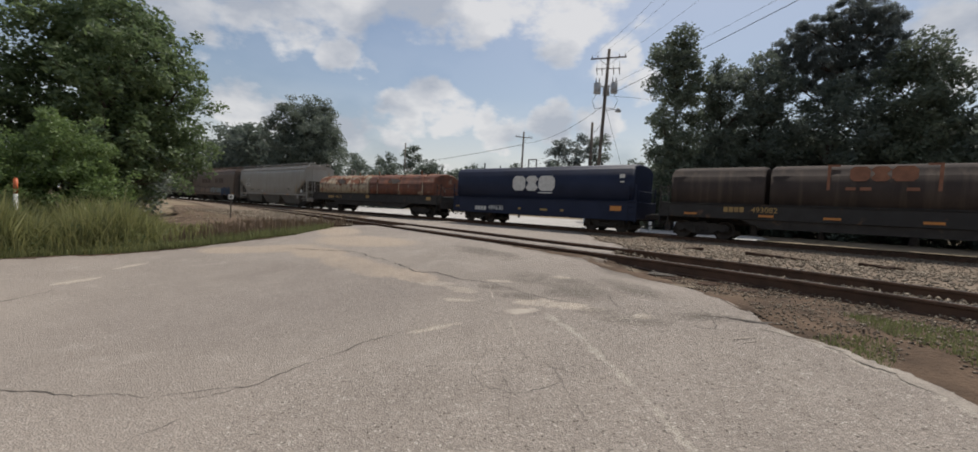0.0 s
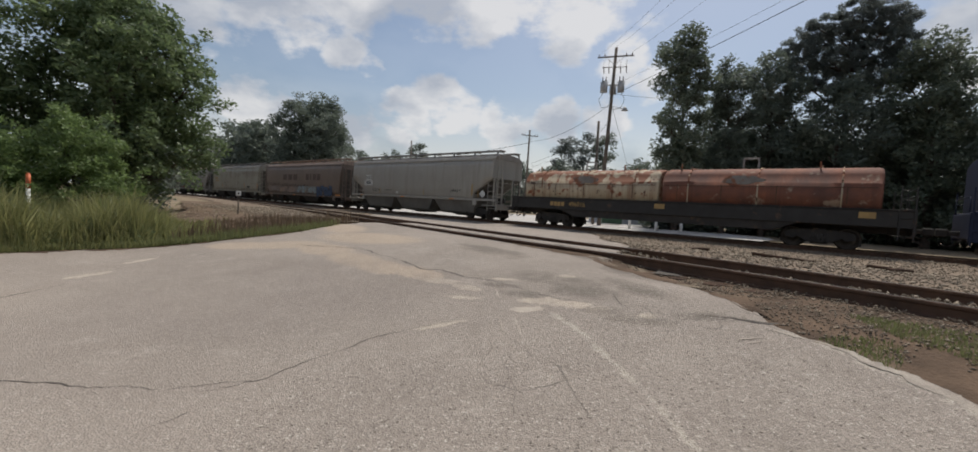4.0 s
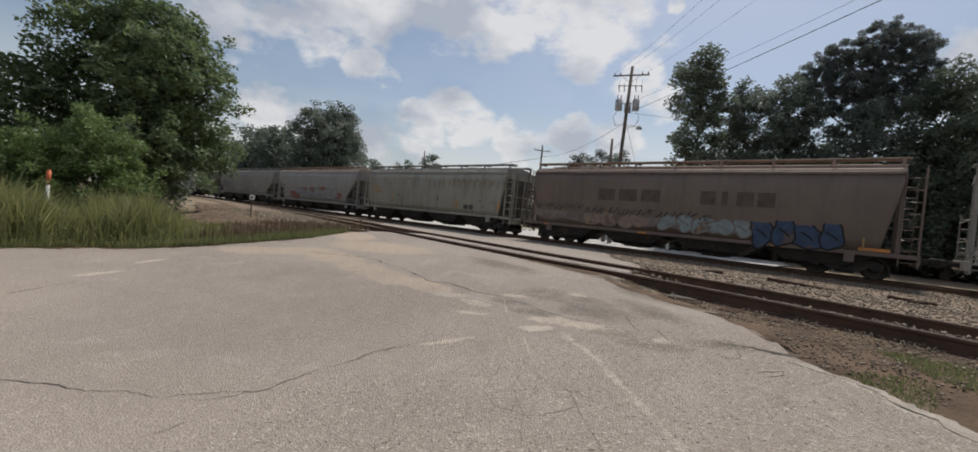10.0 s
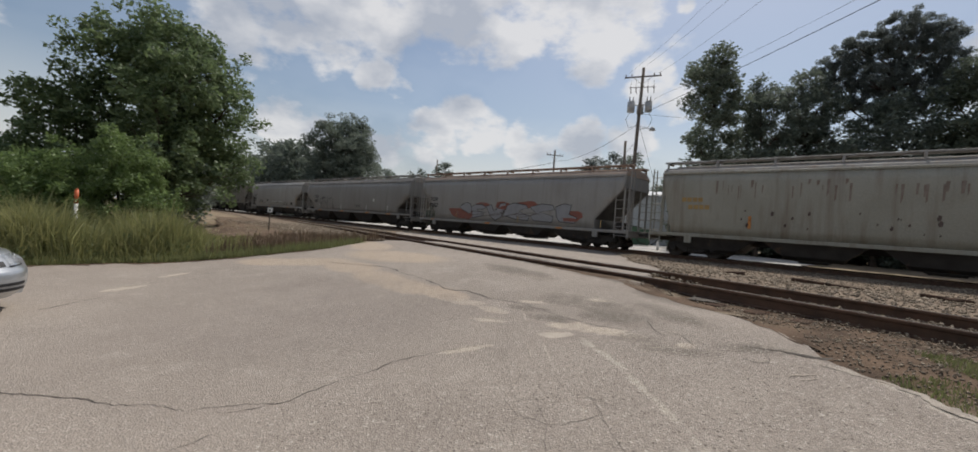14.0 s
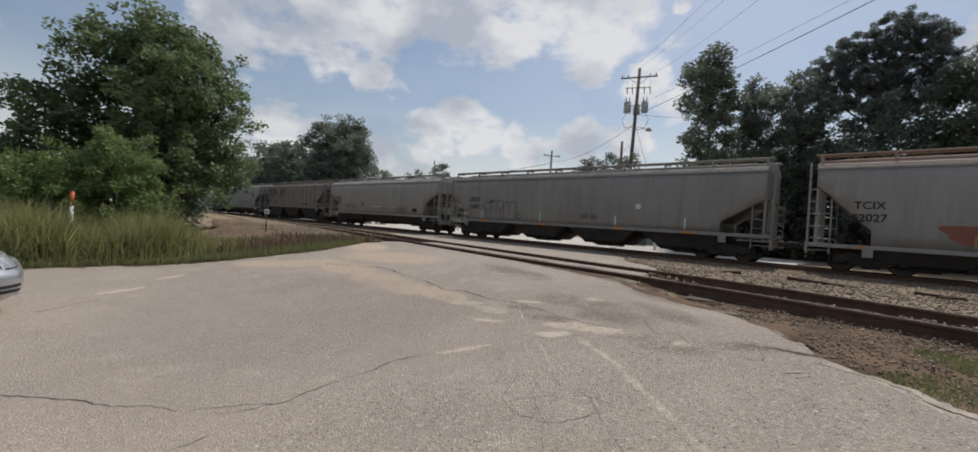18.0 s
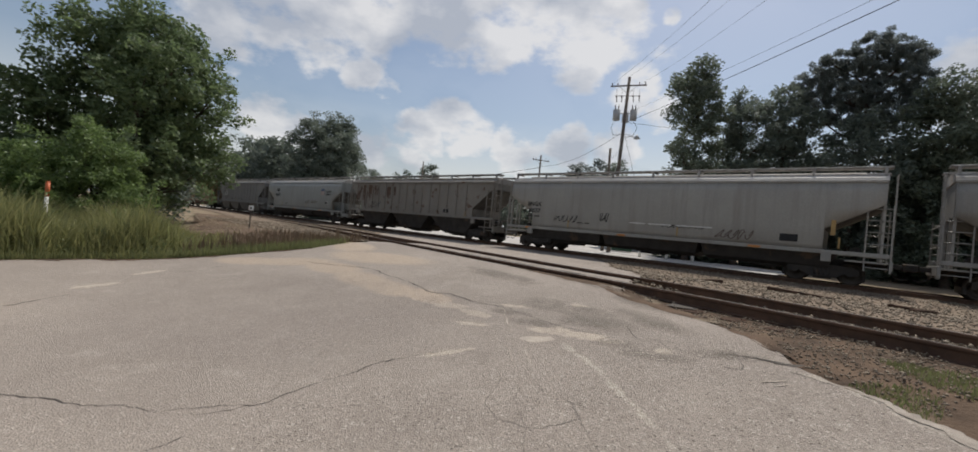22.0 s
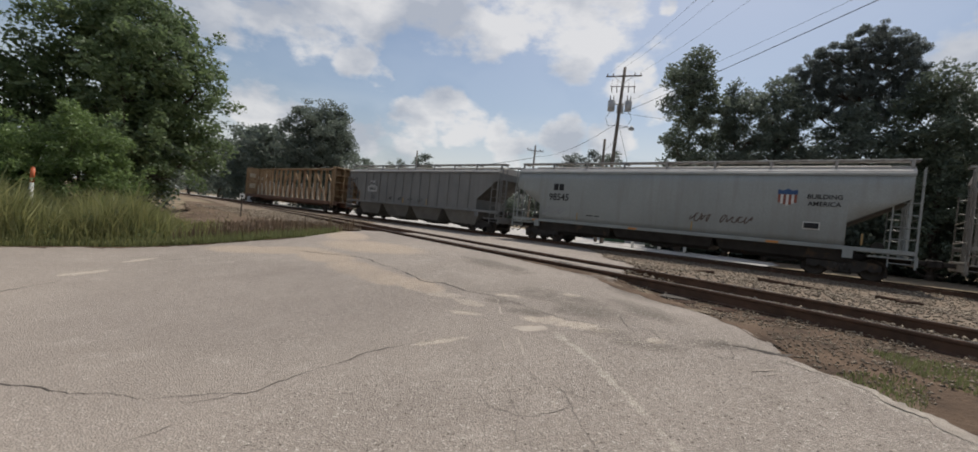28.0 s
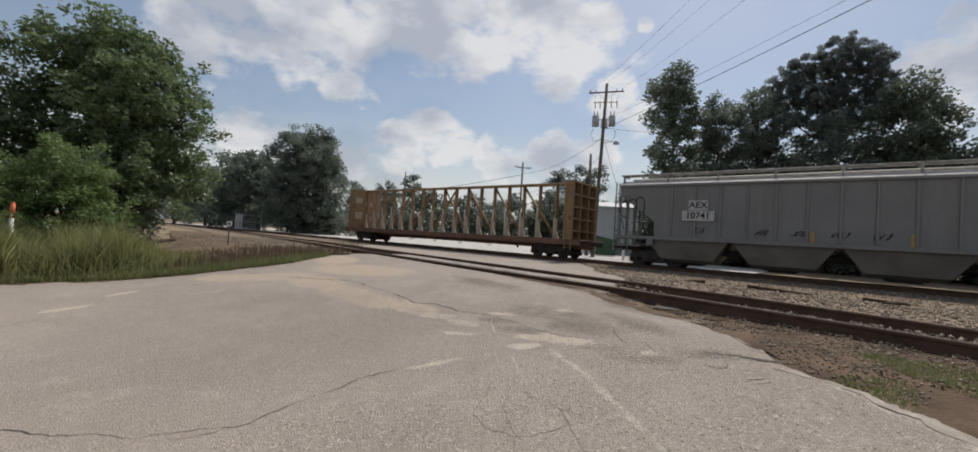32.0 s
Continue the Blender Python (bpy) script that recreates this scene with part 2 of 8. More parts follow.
# ---- mesh helpers ----
class Shape:
    """Collects vertices and faces of one mesh."""

    def __init__(self):
        self.v, self.f, self.smooth = [], [], []

    def add(self, verts, faces, smooth=False):
        k = len(self.v)
        self.v += [tuple(p) for p in verts]
        self.f += [tuple(i + k for i in f) for f in faces]
        self.smooth += [smooth] * len(faces)
        return self

    def box(self, x0, x1, y0, y1, z0, z1, c=0.0, m=None):
        """A box with its edges chamfered by c."""
        if c <= 0:
            vs = [(x, y, z) for x in (x0, x1) for y in (y0, y1) for z in (z0, z1)]
            fs = [(0, 1, 3, 2), (4, 6, 7, 5), (0, 4, 5, 1), (2, 3, 7, 6), (0, 2, 6, 4), (1, 5, 7, 3)]
        else:
            X, Y, Z = (x0, x1), (y0, y1), (z0, z1)
            s = (1, -1)
            vs, idx = [], {}
            for i in (0, 1):
                for j in (0, 1):
                    for k in (0, 1):
                        for a in range(3):
                            p = [X[i] + s[i] * c, Y[j] + s[j] * c, Z[k] + s[k] * c]
                            p[a] = (X[i], Y[j], Z[k])[a]
                            idx[i, j, k, a] = len(vs)
                            vs.append(p)
            fs = []
            for a in range(3):
                b, d = [q for q in range(3) if q != a]
                for side in (0, 1):
                    loop = []
                    for bb, dd in ((0, 0), (1, 0), (1, 1), (0, 1)):
                        key = [0, 0, 0]
                        key[a], key[b], key[d] = side, bb, dd
                        loop.append(idx[(*key, a)])
                    fs.append(loop)
                for bb in (0, 1):
                    for dd in (0, 1):
                        k0, k1 = [0, 0, 0], [0, 0, 0]
                        k0[b] = k1[b] = bb
                        k0[d] = k1[d] = dd
                        k1[a] = 1
                        fs.append([idx[(*k0, b)], idx[(*k1, b)], idx[(*k1, d)], idx[(*k0, d)]])
            for i in (0, 1):
                for j in (0, 1):
                    for k in (0, 1):
                        fs.append([idx[i, j, k, a] for a in range(3)])
        if m is not None:
            vs = [tuple(m @ Vector(p)) for p in vs]
        return self.add(vs, fs)

    def tube(self, p, q, r, n=8, r2=None, cap=True):
        p, q = Vector(p), Vector(q)
        r2 = r if r2 is None else r2
        d = (q - p).normalized()
        a = d.orthogonal().normalized()
        b = d.cross(a)
        vs = []
        for c, rad in ((p, r), (q, r2)):
            for i in range(n):
                w = 2 * math.pi * i / n
                vs.append(c + (a * math.cos(w) + b * math.sin(w)) * rad)
        k = len(self.v)
        self.add(vs, [(i, (i + 1) % n, n + (i + 1) % n, n + i) for i in range(n)], True)
        if cap:
            self.f += [tuple(k + i for i in range(n))[::-1], tuple(k + n + i for i in range(n))]
            self.smooth += [False, False]
        return self

    def path(self, pts, r, n=6):
        for a, b in zip(pts, pts[1:]):
            self.tube(a, b, r, n)
        return self

    def prism(self, prof, x0, x1, axis=0):
        """A closed profile of (a, b) drawn out along one axis."""
        n = len(prof)

        def at(x, a, b):
            return ((x, a, b), (a, x, b), (a, b, x))[axis]
        vs = [at(x0, *p) for p in prof] + [at(x1, *p) for p in prof]
        return self.add(vs, [(i, (i + 1) % n, n + (i + 1) % n, n + i) for i in range(n)] + [tuple(range(n))[::-1], tuple(range(n, 2 * n))])

    def loft(self, rings, close=True, caps=True, smooth=True):
        n, k = len(rings[0]), len(self.v)
        self.v += [tuple(p) for r in rings for p in r]
        for j in range(len(rings) - 1):
            for i in range(n if close else n - 1):
                self.f.append((k + j * n + i, k + j * n + (i + 1) % n, k + (j + 1) * n + (i + 1) % n, k + (j + 1) * n + i))
                self.smooth.append(smooth)
        if caps:
            self.f += [tuple(k + i for i in range(n))[::-1], tuple(k + (len(rings) - 1) * n + i for i in range(n))]
            self.smooth += [False, False]
        return self

    def data(self, name, mat, smooth_all=False):
        me = bpy.data.meshes.new(name)
        me.from_pydata(self.v, [], self.f)
        if any(self.smooth):
            me.polygons.foreach_set("use_smooth", self.smooth)
        if mat:
            me.materials.append(mat)
        bm = bmesh.new()
        bm.from_mesh(me)
        bmesh.ops.recalc_face_normals(bm, faces=bm.faces)
        bm.to_mesh(me)
        bm.free()
        return me


def part(name, shape, mat, parent=None, label="", m=None):
    """Links a Shape (or a mesh) as one mesh object under its thing."""
    me = shape.data(name, mat) if isinstance(shape, Shape) else shape
    ob = new(name, me)
    if parent is not None:
        ob.parent = parent
    if m is not None:
        ob.matrix_basis = m
    return tagged(ob, label)


def thing(name, label, category, m=None, group="", kind=""):
    ob = new(name)
    ob.empty_display_size = 0.2
    if m is not None:
        ob.matrix_basis = m
    return tagged(ob, label, category, group, kind)


def soup(name, verts, faces, mat):
    """A large mesh straight from arrays; all faces have the same number of corners."""
    me = bpy.data.meshes.new(name)
    verts, faces = np.asarray(verts, np.float32), np.asarray(faces, np.int32)
    n, k = faces.shape
    me.vertices.add(len(verts))
    me.vertices.foreach_set("co", verts.ravel())
    me.loops.add(n * k)
    me.loops.foreach_set("vertex_index", faces.ravel())
    me.polygons.add(n)
    me.polygons.foreach_set("loop_start", np.arange(0, n * k, k, dtype=np.int32))
    me.update(calc_edges=True)
    me.validate()
    me.materials.append(mat)
    return me


def lettering(name, text, size, mat, parent, m, label=""):
    cu = bpy.data.curves.new(name, "FONT")
    cu.body, cu.size, cu.align_x, cu.align_y, cu.extrude = text, size, "CENTER", "CENTER", 0.002
    cu.offset = size * 0.016
    tmp = bpy.data.objects.new(name, cu)
    scene.collection.objects.link(tmp)
    dg = bpy.context.evaluated_depsgraph_get()
    me = bpy.data.meshes.new_from_object(tmp.evaluated_get(dg))
    bpy.data.objects.remove(tmp)
    me.materials.clear()
    me.materials.append(mat)
    return part(name, me, mat, parent, label, m)


# ---- the place: levels and lines ----
def ease(a, b, x):
    t = min(1.0, max(0.0, (x - a) / (b - a)))
    return t * t * (3 - 2 * t)


def level(x, y):
    """Height of the ground: the road climbs to the spur track and falls a little to the main track."""
    q, p = 0.69 * x + 0.72 * y, 0.72 * x - 0.69 * y
    off_road = max(ease(-4.2, -2.6, p), ease(13.0, 15.0, -p)) * ease(5.0, 6.6, q) * (1 - ease(10.0, 14.0, q))
    return 0.72 * ease(0.5, 7.0, q) - 0.30 * ease(10.0, 16.0, q) - 0.115 * off_road


U = Vector((0.77196, -0.63567, 0))       # along the main track, the way the train goes
W = Vector((0.63567, 0.77196, 0))        # across it, away from the road
MAIN = W * 22.9                          # the main track's point nearest to the camera
RAIL_Z = 0.60
SPUR = [(-62.0, 82.0, 0.60), (-38.0, 57.2, 0.61), (-20.5, 36.7, 0.65), (-10.0, 24.2, 0.72), (-4.6, 17.0, 0.78), (-1.3, 12.9, 0.80), (1.2, 9.95, 0.80), (3.4, 7.65, 0.79), (5.2, 5.6, 0.76), (6.6, 3.6, 0.74), (8.2, 0.6, 0.72), (10.6, -5.0, 0.70), (13.0, -12.0, 0.70)]


def curve_through(pts, step=0.5):
    out = []
    P = [Vector(p) for p in pts]
    for i in range(len(P) - 1):
        a, b, c, d = P[max(i - 1, 0)], P[i], P[i + 1], P[min(i + 2, len(P) - 1)]
        n = max(2, int((c - b).length / step))
        for k in range(n):
            t = k / n
            out.append(0.5 * ((2 * b) + (c - a) * t + (2 * a - 5 * b + 4 * c - d) * t * t + (3 * b - a - 3 * c + d) * t ** 3))
    return out + [P[-1]]


spur_line = curve_through(SPUR)
main_line = [Vector((*(MAIN + U * s).xy, RAIL_Z)) for s in range(-150, 45, 2)]



def asphalt_material():
    """Old sun-bleached asphalt: stones of two sizes in a binder, broad stains, rubbed paths."""
    m = bpy.data.materials.new("weathered_asphalt")
    m.use_nodes = True
    N, L = m.node_tree.nodes, m.node_tree.links
    bsdf, tc = N["Principled BSDF"], N.new("ShaderNodeTexCoord")

    def noise_tex(scale, detail, rough=0.55):
        n = N.new("ShaderNodeTexNoise")
        n.inputs["Scale"].default_value, n.inputs["Detail"].default_value, n.inputs["Roughness"].default_value = scale, detail, rough
        L.new(tc.outputs["Object"], n.inputs["Vector"])
        return n.outputs[0]

    def ranged(v, a, b, c=0.0, d=1.0):
        r = N.new("ShaderNodeMapRange")
        for k, x in zip(("From Min", "From Max", "To Min", "To Max"), (a, b, c, d)):
            r.inputs[k].default_value = x
        L.new(v, r.inputs["Value"])
        return r.outputs[0]

    def mixed(f, a, b):
        x = N.new("ShaderNodeMix")
        x.data_type = "RGBA"
        for sock, v in (("Factor", f), ("A", a), ("B", b)):
            if isinstance(v, tuple):
                x.inputs[sock].default_value = (*v, 1)
            else:
                L.new(v, x.inputs[sock])
        return x.outputs["Result"]

    col = mixed(ranged(noise_tex(0.35, 5), 0.35, 0.65), (0.272, 0.234, 0.199), (0.332, 0.287, 0.244))
    col = mixed(ranged(noise_tex(1.7, 6, 0.65), 0.54, 0.76), col, (0.368, 0.321, 0.274))
    # worn ground: rubbed patches, a long pale streak and sandy wash, each broken up by noise
    sep = N.new("ShaderNodeSeparateXYZ")
    L.new(tc.outputs["Object"], sep.inputs[0])

    def calc(op, p, q):
        n = N.new("ShaderNodeMath")
        n.operation = op
        for i, v in enumerate((p, q)):
            if isinstance(v, (int, float)):
                n.inputs[i].default_value = v
            else:
                L.new(v, n.inputs[i])
        return n.outputs[0]

    def spot(x, y, rx, ry, turn):
        """1 in the middle of an ellipse on the ground, 0 at its rim."""
        c, s = math.cos(radians(turn)), math.sin(radians(turn))
        dx, dy = calc("SUBTRACT", sep.outputs[0], x), calc("SUBTRACT", sep.outputs[1], y)
        e = calc("DIVIDE", calc("ADD", calc("MULTIPLY", dx, c), calc("MULTIPLY", dy, s)), rx)
        h = calc("DIVIDE", calc("SUBTRACT", calc("MULTIPLY", dy, c), calc("MULTIPLY", dx, s)), ry)
        return ranged(calc("ADD", calc("MULTIPLY", e, e), calc("MULTIPLY", h, h)), 0.0, 1.0, 1.0, 0.0)

    def zone(spots):
        m = None
        for v in spots:
            w = spot(*v)
            m = w if m is None else calc("MAXIMUM", m, w)
        return m
    ragged, flake = noise_tex(15.0, 8, 0.82), noise_tex(9.0, 10, 0.75)
    worn = zone(((-1.42, 6.96, 0.5, 0.16, -45), (-1.02, 6.44, 0.55, 0.2, -30), (-0.69, 6.11, 0.45, 0.16, -30), (-0.3, 5.74, 0.4, 0.12, -35), (0.45, 4.80, 0.22, 0.11, 0), (0.66, 5.06, 0.4, 0.17, -15), (0.98, 4.88, 0.45, 0.15, -20), (1.26, 4.72, 0.18, 0.09, 0), (1.71, 4.41, 0.18, 0.10, 0), (1.14, 6.06, 0.2, 0.1, -40), (0.22, 6.06, 0.35, 0.07, -20), (-0.35, 5.35, 0.35, 0.08, -20), (-0.5, 4.45, 0.4, 0.07, 20), (-6.7, 6.9, 0.14, 0.6, -8), (-7.1, 8.4, 0.12, 0.5, -8)))
    col = mixed(ranged(calc("ADD", calc("MULTIPLY", worn, 0.62), calc("MULTIPLY", calc("SUBTRACT", flake, 0.5), 2.0)), 0.30, 0.36), col, (0.445, 0.380, 0.308))
    thin = zone(((0.78, 4.5, 0.35, 0.07, 112), (0.90, 4.2, 0.55, 0.065, 110), (1.03, 3.7, 0.5, 0.06, 105), (1.15, 3.2, 0.55, 0.055, 100), (1.25, 2.6, 0.75, 0.05, 97), (2.85, 3.78, 0.35, 0.10, 120), (2.98, 3.45, 0.4, 0.10, 105), (3.05, 3.1, 0.6, 0.10, 102), (3.15, 2.5, 0.8, 0.10, 100)))
    col = mixed(ranged(calc("ADD", calc("MULTIPLY", thin, 0.5), calc("MULTIPLY", calc("SUBTRACT", flake, 0.5), 1.8)), 0.31, 0.42), col, (0.405, 0.358, 0.300))
    sandy = zone(((-6.1, 10.0, 1.2, 0.5, -20), (-4.9, 9.8, 1.4, 0.55, -12), (-3.6, 9.0, 1.2, 0.5, -40), (-2.6, 7.9, 1.1, 0.45, -45), (-1.9, 7.2, 0.9, 0.4, -45), (-3.0, 10.2, 2.0, 0.8, -30), (-4.3, 12.2, 1.6, 0.7, -60), (-1.2, 6.7, 0.8, 0.3, -45)))
    col = mixed(ranged(calc("ADD", calc("MULTIPLY", sandy, 0.60), ragged), 0.62, 0.86), col, (0.400, 0.325, 0.252))
    dusk = zone(((0.93, 5.93, 0.9, 0.4, -40), (1.24, 5.31, 0.7, 0.4, -40), (1.35, 4.62, 0.45, 0.2, -20), (2.15, 6.43, 0.8, 0.35, -60), (2.7, 6.9, 0.7, 0.35, -60), (0.45, 5.33, 0.45, 0.16, -30), (0.1, 5.8, 0.5, 0.16, -30), (1.55, 4.33, 0.5, 0.16, -20), (1.9, 5.5, 0.8, 0.35, -70), (0.0, 8.2, 1.4, 0.45, -50), (1.7, 7.8, 1.4, 0.35, -52), (2.3, 4.3, 0.5, 0.18, -15)))
    col = mixed(ranged(calc("ADD", calc("MULTIPLY", dusk, 0.45), noise_tex(2.3, 6, 0.6)), 0.62, 0.98), col, (0.190, 0.164, 0.137))
    smooth = zone(((-3.6, 7.2, 2.6, 1.7, -15), (-3.0, 5.2, 3.0, 1.6, 10)))
    col = mixed(ranged(calc("ADD", calc("MULTIPLY", smooth, 0.35), noise_tex(1.1, 5, 0.6)), 0.55, 1.0), col, (0.258, 0.221, 0.190))
    col = mixed(ranged(noise_tex(3.1, 7, 0.7), 0.60, 0.78), col, (0.262, 0.225, 0.190))
    plain_col = col
    vor = N.new("ShaderNodeTexVoronoi")
    vor.inputs["Scale"].default_value = 88
    L.new(tc.outputs["Object"], vor.inputs["Vector"])
    hsv, sepc = N.new("ShaderNodeHueSaturation"), N.new("ShaderNodeSeparateColor")
    L.new(vor.outputs["Color"], sepc.inputs[0])
    L.new(col, hsv.inputs["Color"])
    L.new(ranged(sepc.outputs[0], 0, 1, 0.83, 1.155), hsv.inputs["Value"])
    mid = noise_tex(22, 5, 0.7)
    hs2 = N.new("ShaderNodeHueSaturation")
    L.new(hsv.outputs[0], hs2.inputs["Color"])
    L.new(ranged(mid, 0.3, 0.7, 0.82, 1.15), hs2.inputs["Value"])
    speck = ranged(sepc.outputs[1], 0.955, 0.97)
    col = mixed(speck, hs2.outputs[0], (0.45, 0.405, 0.35))
    # ravelled surface: larger pale stones and dark pits, in patches
    big, sepb = N.new("ShaderNodeTexVoronoi"), N.new("ShaderNodeSeparateColor")
    big.inputs["Scale"].default_value = 34
    L.new(tc.outputs["Object"], big.inputs["Vector"])
    L.new(big.outputs["Color"], sepb.inputs[0])
    near = ranged(big.outputs["Distance"], 0.22, 0.42, 1.0, 0.0)
    ravel = ranged(calc("ADD", noise_tex(0.8, 4), calc("MULTIPLY", zone(((1.6, 2.6, 3.2, 2.6, 20), (-0.5, 2.6, 1.6, 1.4, 0))), 0.5)), 0.5, 0.8, 0.40, 1.0)
    col = mixed(calc("MULTIPLY", calc("MULTIPLY", near, ranged(sepb.outputs[0], 0.88, 0.92)), ravel), col, (0.48, 0.43, 0.37))
    col = mixed(calc("MULTIPLY", calc("MULTIPLY", near, ranged(sepb.outputs[1], 0.86, 0.91)), ravel), col, (0.125, 0.106, 0.088))
    col = mixed(ranged(ravel, 0.40, 1.0, 0.65, 1.0), plain_col, col)
    L.new(col, bsdf.inputs["Base Color"])
    bsdf.inputs["Roughness"].default_value = 0.92
    bsdf.inputs["Specular IOR Level"].default_value = 0.2
    bp, ad = N.new("ShaderNodeBump"), N.new("ShaderNodeMath")
    ad.operation = "ADD"
    L.new(vor.outputs["Distance"], ad.inputs[0])
    L.new(mid, ad.inputs[1])
    bp.inputs["Strength"].default_value, bp.inputs["Distance"].default_value = 0.8, 0.011
    L.new(ad.outputs[0], bp.inputs["Height"])
    L.new(bp.outputs[0], bsdf.inputs["Normal"])
    return m


ASPHALT = asphalt_material()
DIRT = material("dirt", (0.30, 0.24, 0.17), (0.16, 0.12, 0.08), rough=0.95, scale=0.8, fine=30, bump=0.5, blotch=(0.10, 0.14, 0.05), blotch_at=0.58, spread=0.12, specular=0.1)
BALLAST = material("ballast", (0.255, 0.200, 0.148), (0.12, 0.090, 0.066), rough=0.95, scale=1.6, fine=18, bump=0.9, specular=0.1)
LOT = material("pale_gravel_lot", (0.50, 0.48, 0.45), (0.36, 0.34, 0.31), rough=0.95, scale=0.5, fine=30, bump=0.4, specular=0.1)
STONE = material("crushed_stone", (0.34, 0.285, 0.215), (0.12, 0.092, 0.068), rough=0.9, scale=4, fine=50, bump=0.3, island=0.45, specular=0.15)
CRACK = material("crack_filling", (0.105, 0.09, 0.075), rough=1.0, bump=0.0)
GRIT = material("crumbled_road_edge", (0.40, 0.35, 0.29), (0.25, 0.215, 0.18), rough=0.95, scale=9, fine=70, bump=0.5)
PALE = material("worn_pale_aggregate", (0.45, 0.39, 0.32), (0.33, 0.285, 0.235), rough=0.95, scale=4, fine=60, bump=0.3)
SOIL = material("oily_soil", (0.150, 0.103, 0.070), (0.060, 0.042, 0.030), rough=0.95, scale=2.0, fine=30, bump=0.8, blotch=(0.22, 0.18, 0.13), blotch_at=0.58, spread=0.1, specular=0.1)
RUST = material("rusty_rail", (0.14, 0.078, 0.05), (0.075, 0.045, 0.03), rough=0.75, metal=0.3, scale=5, fine=60, bump=0.2)
STEEL = material("worn_rail_head", (0.22, 0.20, 0.18), rough=0.35, metal=0.9, scale=5, fine=80, bump=0.05)
TIE = material("creosoted_tie", (0.085, 0.052, 0.036), (0.035, 0.024, 0.018), rough=0.95, specular=0.08, scale=6, fine=40, bump=0.5)


def ground_sheet():
    ax = [math.sinh(i / 120 * 6.4) / math.sinh(6.4) * 2600 for i in range(-120, 121)]
    vs, n = [], len(ax)
    for y in ax:
        for x in ax:
            vs.append((x + 2, y + 14, level(x + 2, y + 14) - 0.05))
    fs = [(j * n + i, j * n + i + 1, (j + 1) * n + i + 1, (j + 1) * n + i) for j in range(n - 1) for i in range(n - 1)]
    return tagged(part("ground", Shape().add(vs, fs, True), DIRT), "brown earth ground with thin weeds", "ground", kind="structure")


def inside(poly, x, y):
    c = False
    for (x0, y0), (x1, y1) in zip(poly, poly[1:] + poly[:1]):
        if (y0 > y) != (y1 > y) and x < (x1 - x0) * (y - y0) / (y1 - y0) + x0:
            c = not c
    return c


def draped(poly, step, lift, rag=0.3, thick=0.0):
    """A sheet laid over the ground inside an outline, with a broken edge."""
    xs, ys = [p[0] for p in poly], [p[1] for p in poly]
    nx, ny = int((max(xs) - min(xs)) / step) + 1, int((max(ys) - min(ys)) / step) + 1
    idx, vs, fs = {}, [], []

    def vert(i, j):
        if (i, j) not in idx:
            x, y = min(xs) + i * step, min(ys) + j * step
            idx[i, j] = len(vs)
            w = noise.noise_vector((x * 2.1, y * 2.1, 0)) * step * 0.3
            vs.append((x + w.x, y + w.y, level(x, y) + lift))
        return idx[i, j]
    for j in range(ny):
        for i in range(nx):
            x, y = min(xs) + (i + 0.5) * step, min(ys) + (j + 0.5) * step
            w = noise.noise_vector((x * 0.9, y * 0.9, 3.0)) * rag + noise.noise_vector((x * 4.0, y * 4.0, 7.0)) * rag * 0.4
            if inside(poly, x + w.x, y + w.y):
                fs.append((vert(i, j), vert(i + 1, j), vert(i + 1, j + 1), vert(i, j + 1)))
    count = {}
    for f in fs:
        for a, b in zip(f, f[1:] + f[:1]):
            count[min(a, b), max(a, b)] = count.get((min(a, b), max(a, b)), 0) + 1
    rim = {i for e, k in count.items() if k == 1 for i in e}
    for i in rim:                # draw the rim onto the outline, so that it runs smoothly
        p, best, at = Vector(vs[i][:2]), 9e9, None
        for a, b in zip(poly, poly[1:] + poly[:1]):
            a, b = Vector(a), Vector(b)
            k = min(1, max(0, (p - a).dot(b - a) / max(1e-9, (b - a).length_squared)))
            q = a.lerp(b, k)
            if (q - p).length < best:
                best, at = (q - p).length, q
        w = noise.noise_vector((at.x * 0.9, at.y * 0.9, 3.0)) * rag + noise.noise_vector((at.x * 4.0, at.y * 4.0, 7.0)) * rag * 0.4
        at = at - w.xy
        if (at - p).length < 2.2 * step:
            vs[i] = (at.x, at.y, level(at.x, at.y) + lift)
    return Shape().add(vs, fs, True)


ROAD_EDGE = [(-46, -4.0), (-13.0, 5.4), (-10.3, 7.9), (-9.4, 9.35), (-8.2, 10.25), (-7.1, 10.8), (-5.3, 11.7), (-4.5, 13.8), (-5.6, 18.0), (-10.0, 33.0), (6.0, 31.0), (5.2, 25.0), (5.0, 20.0), (3.5, 10.6), (2.0, 7.3), (2.5, 6.0), (2.8, 5.4), (2.8, 4.7), (2.9, 3.9), (3.1, 3.2), (3.6, 1.0), (4.2, -4.0), (4.4, -16), (-46, -16)]


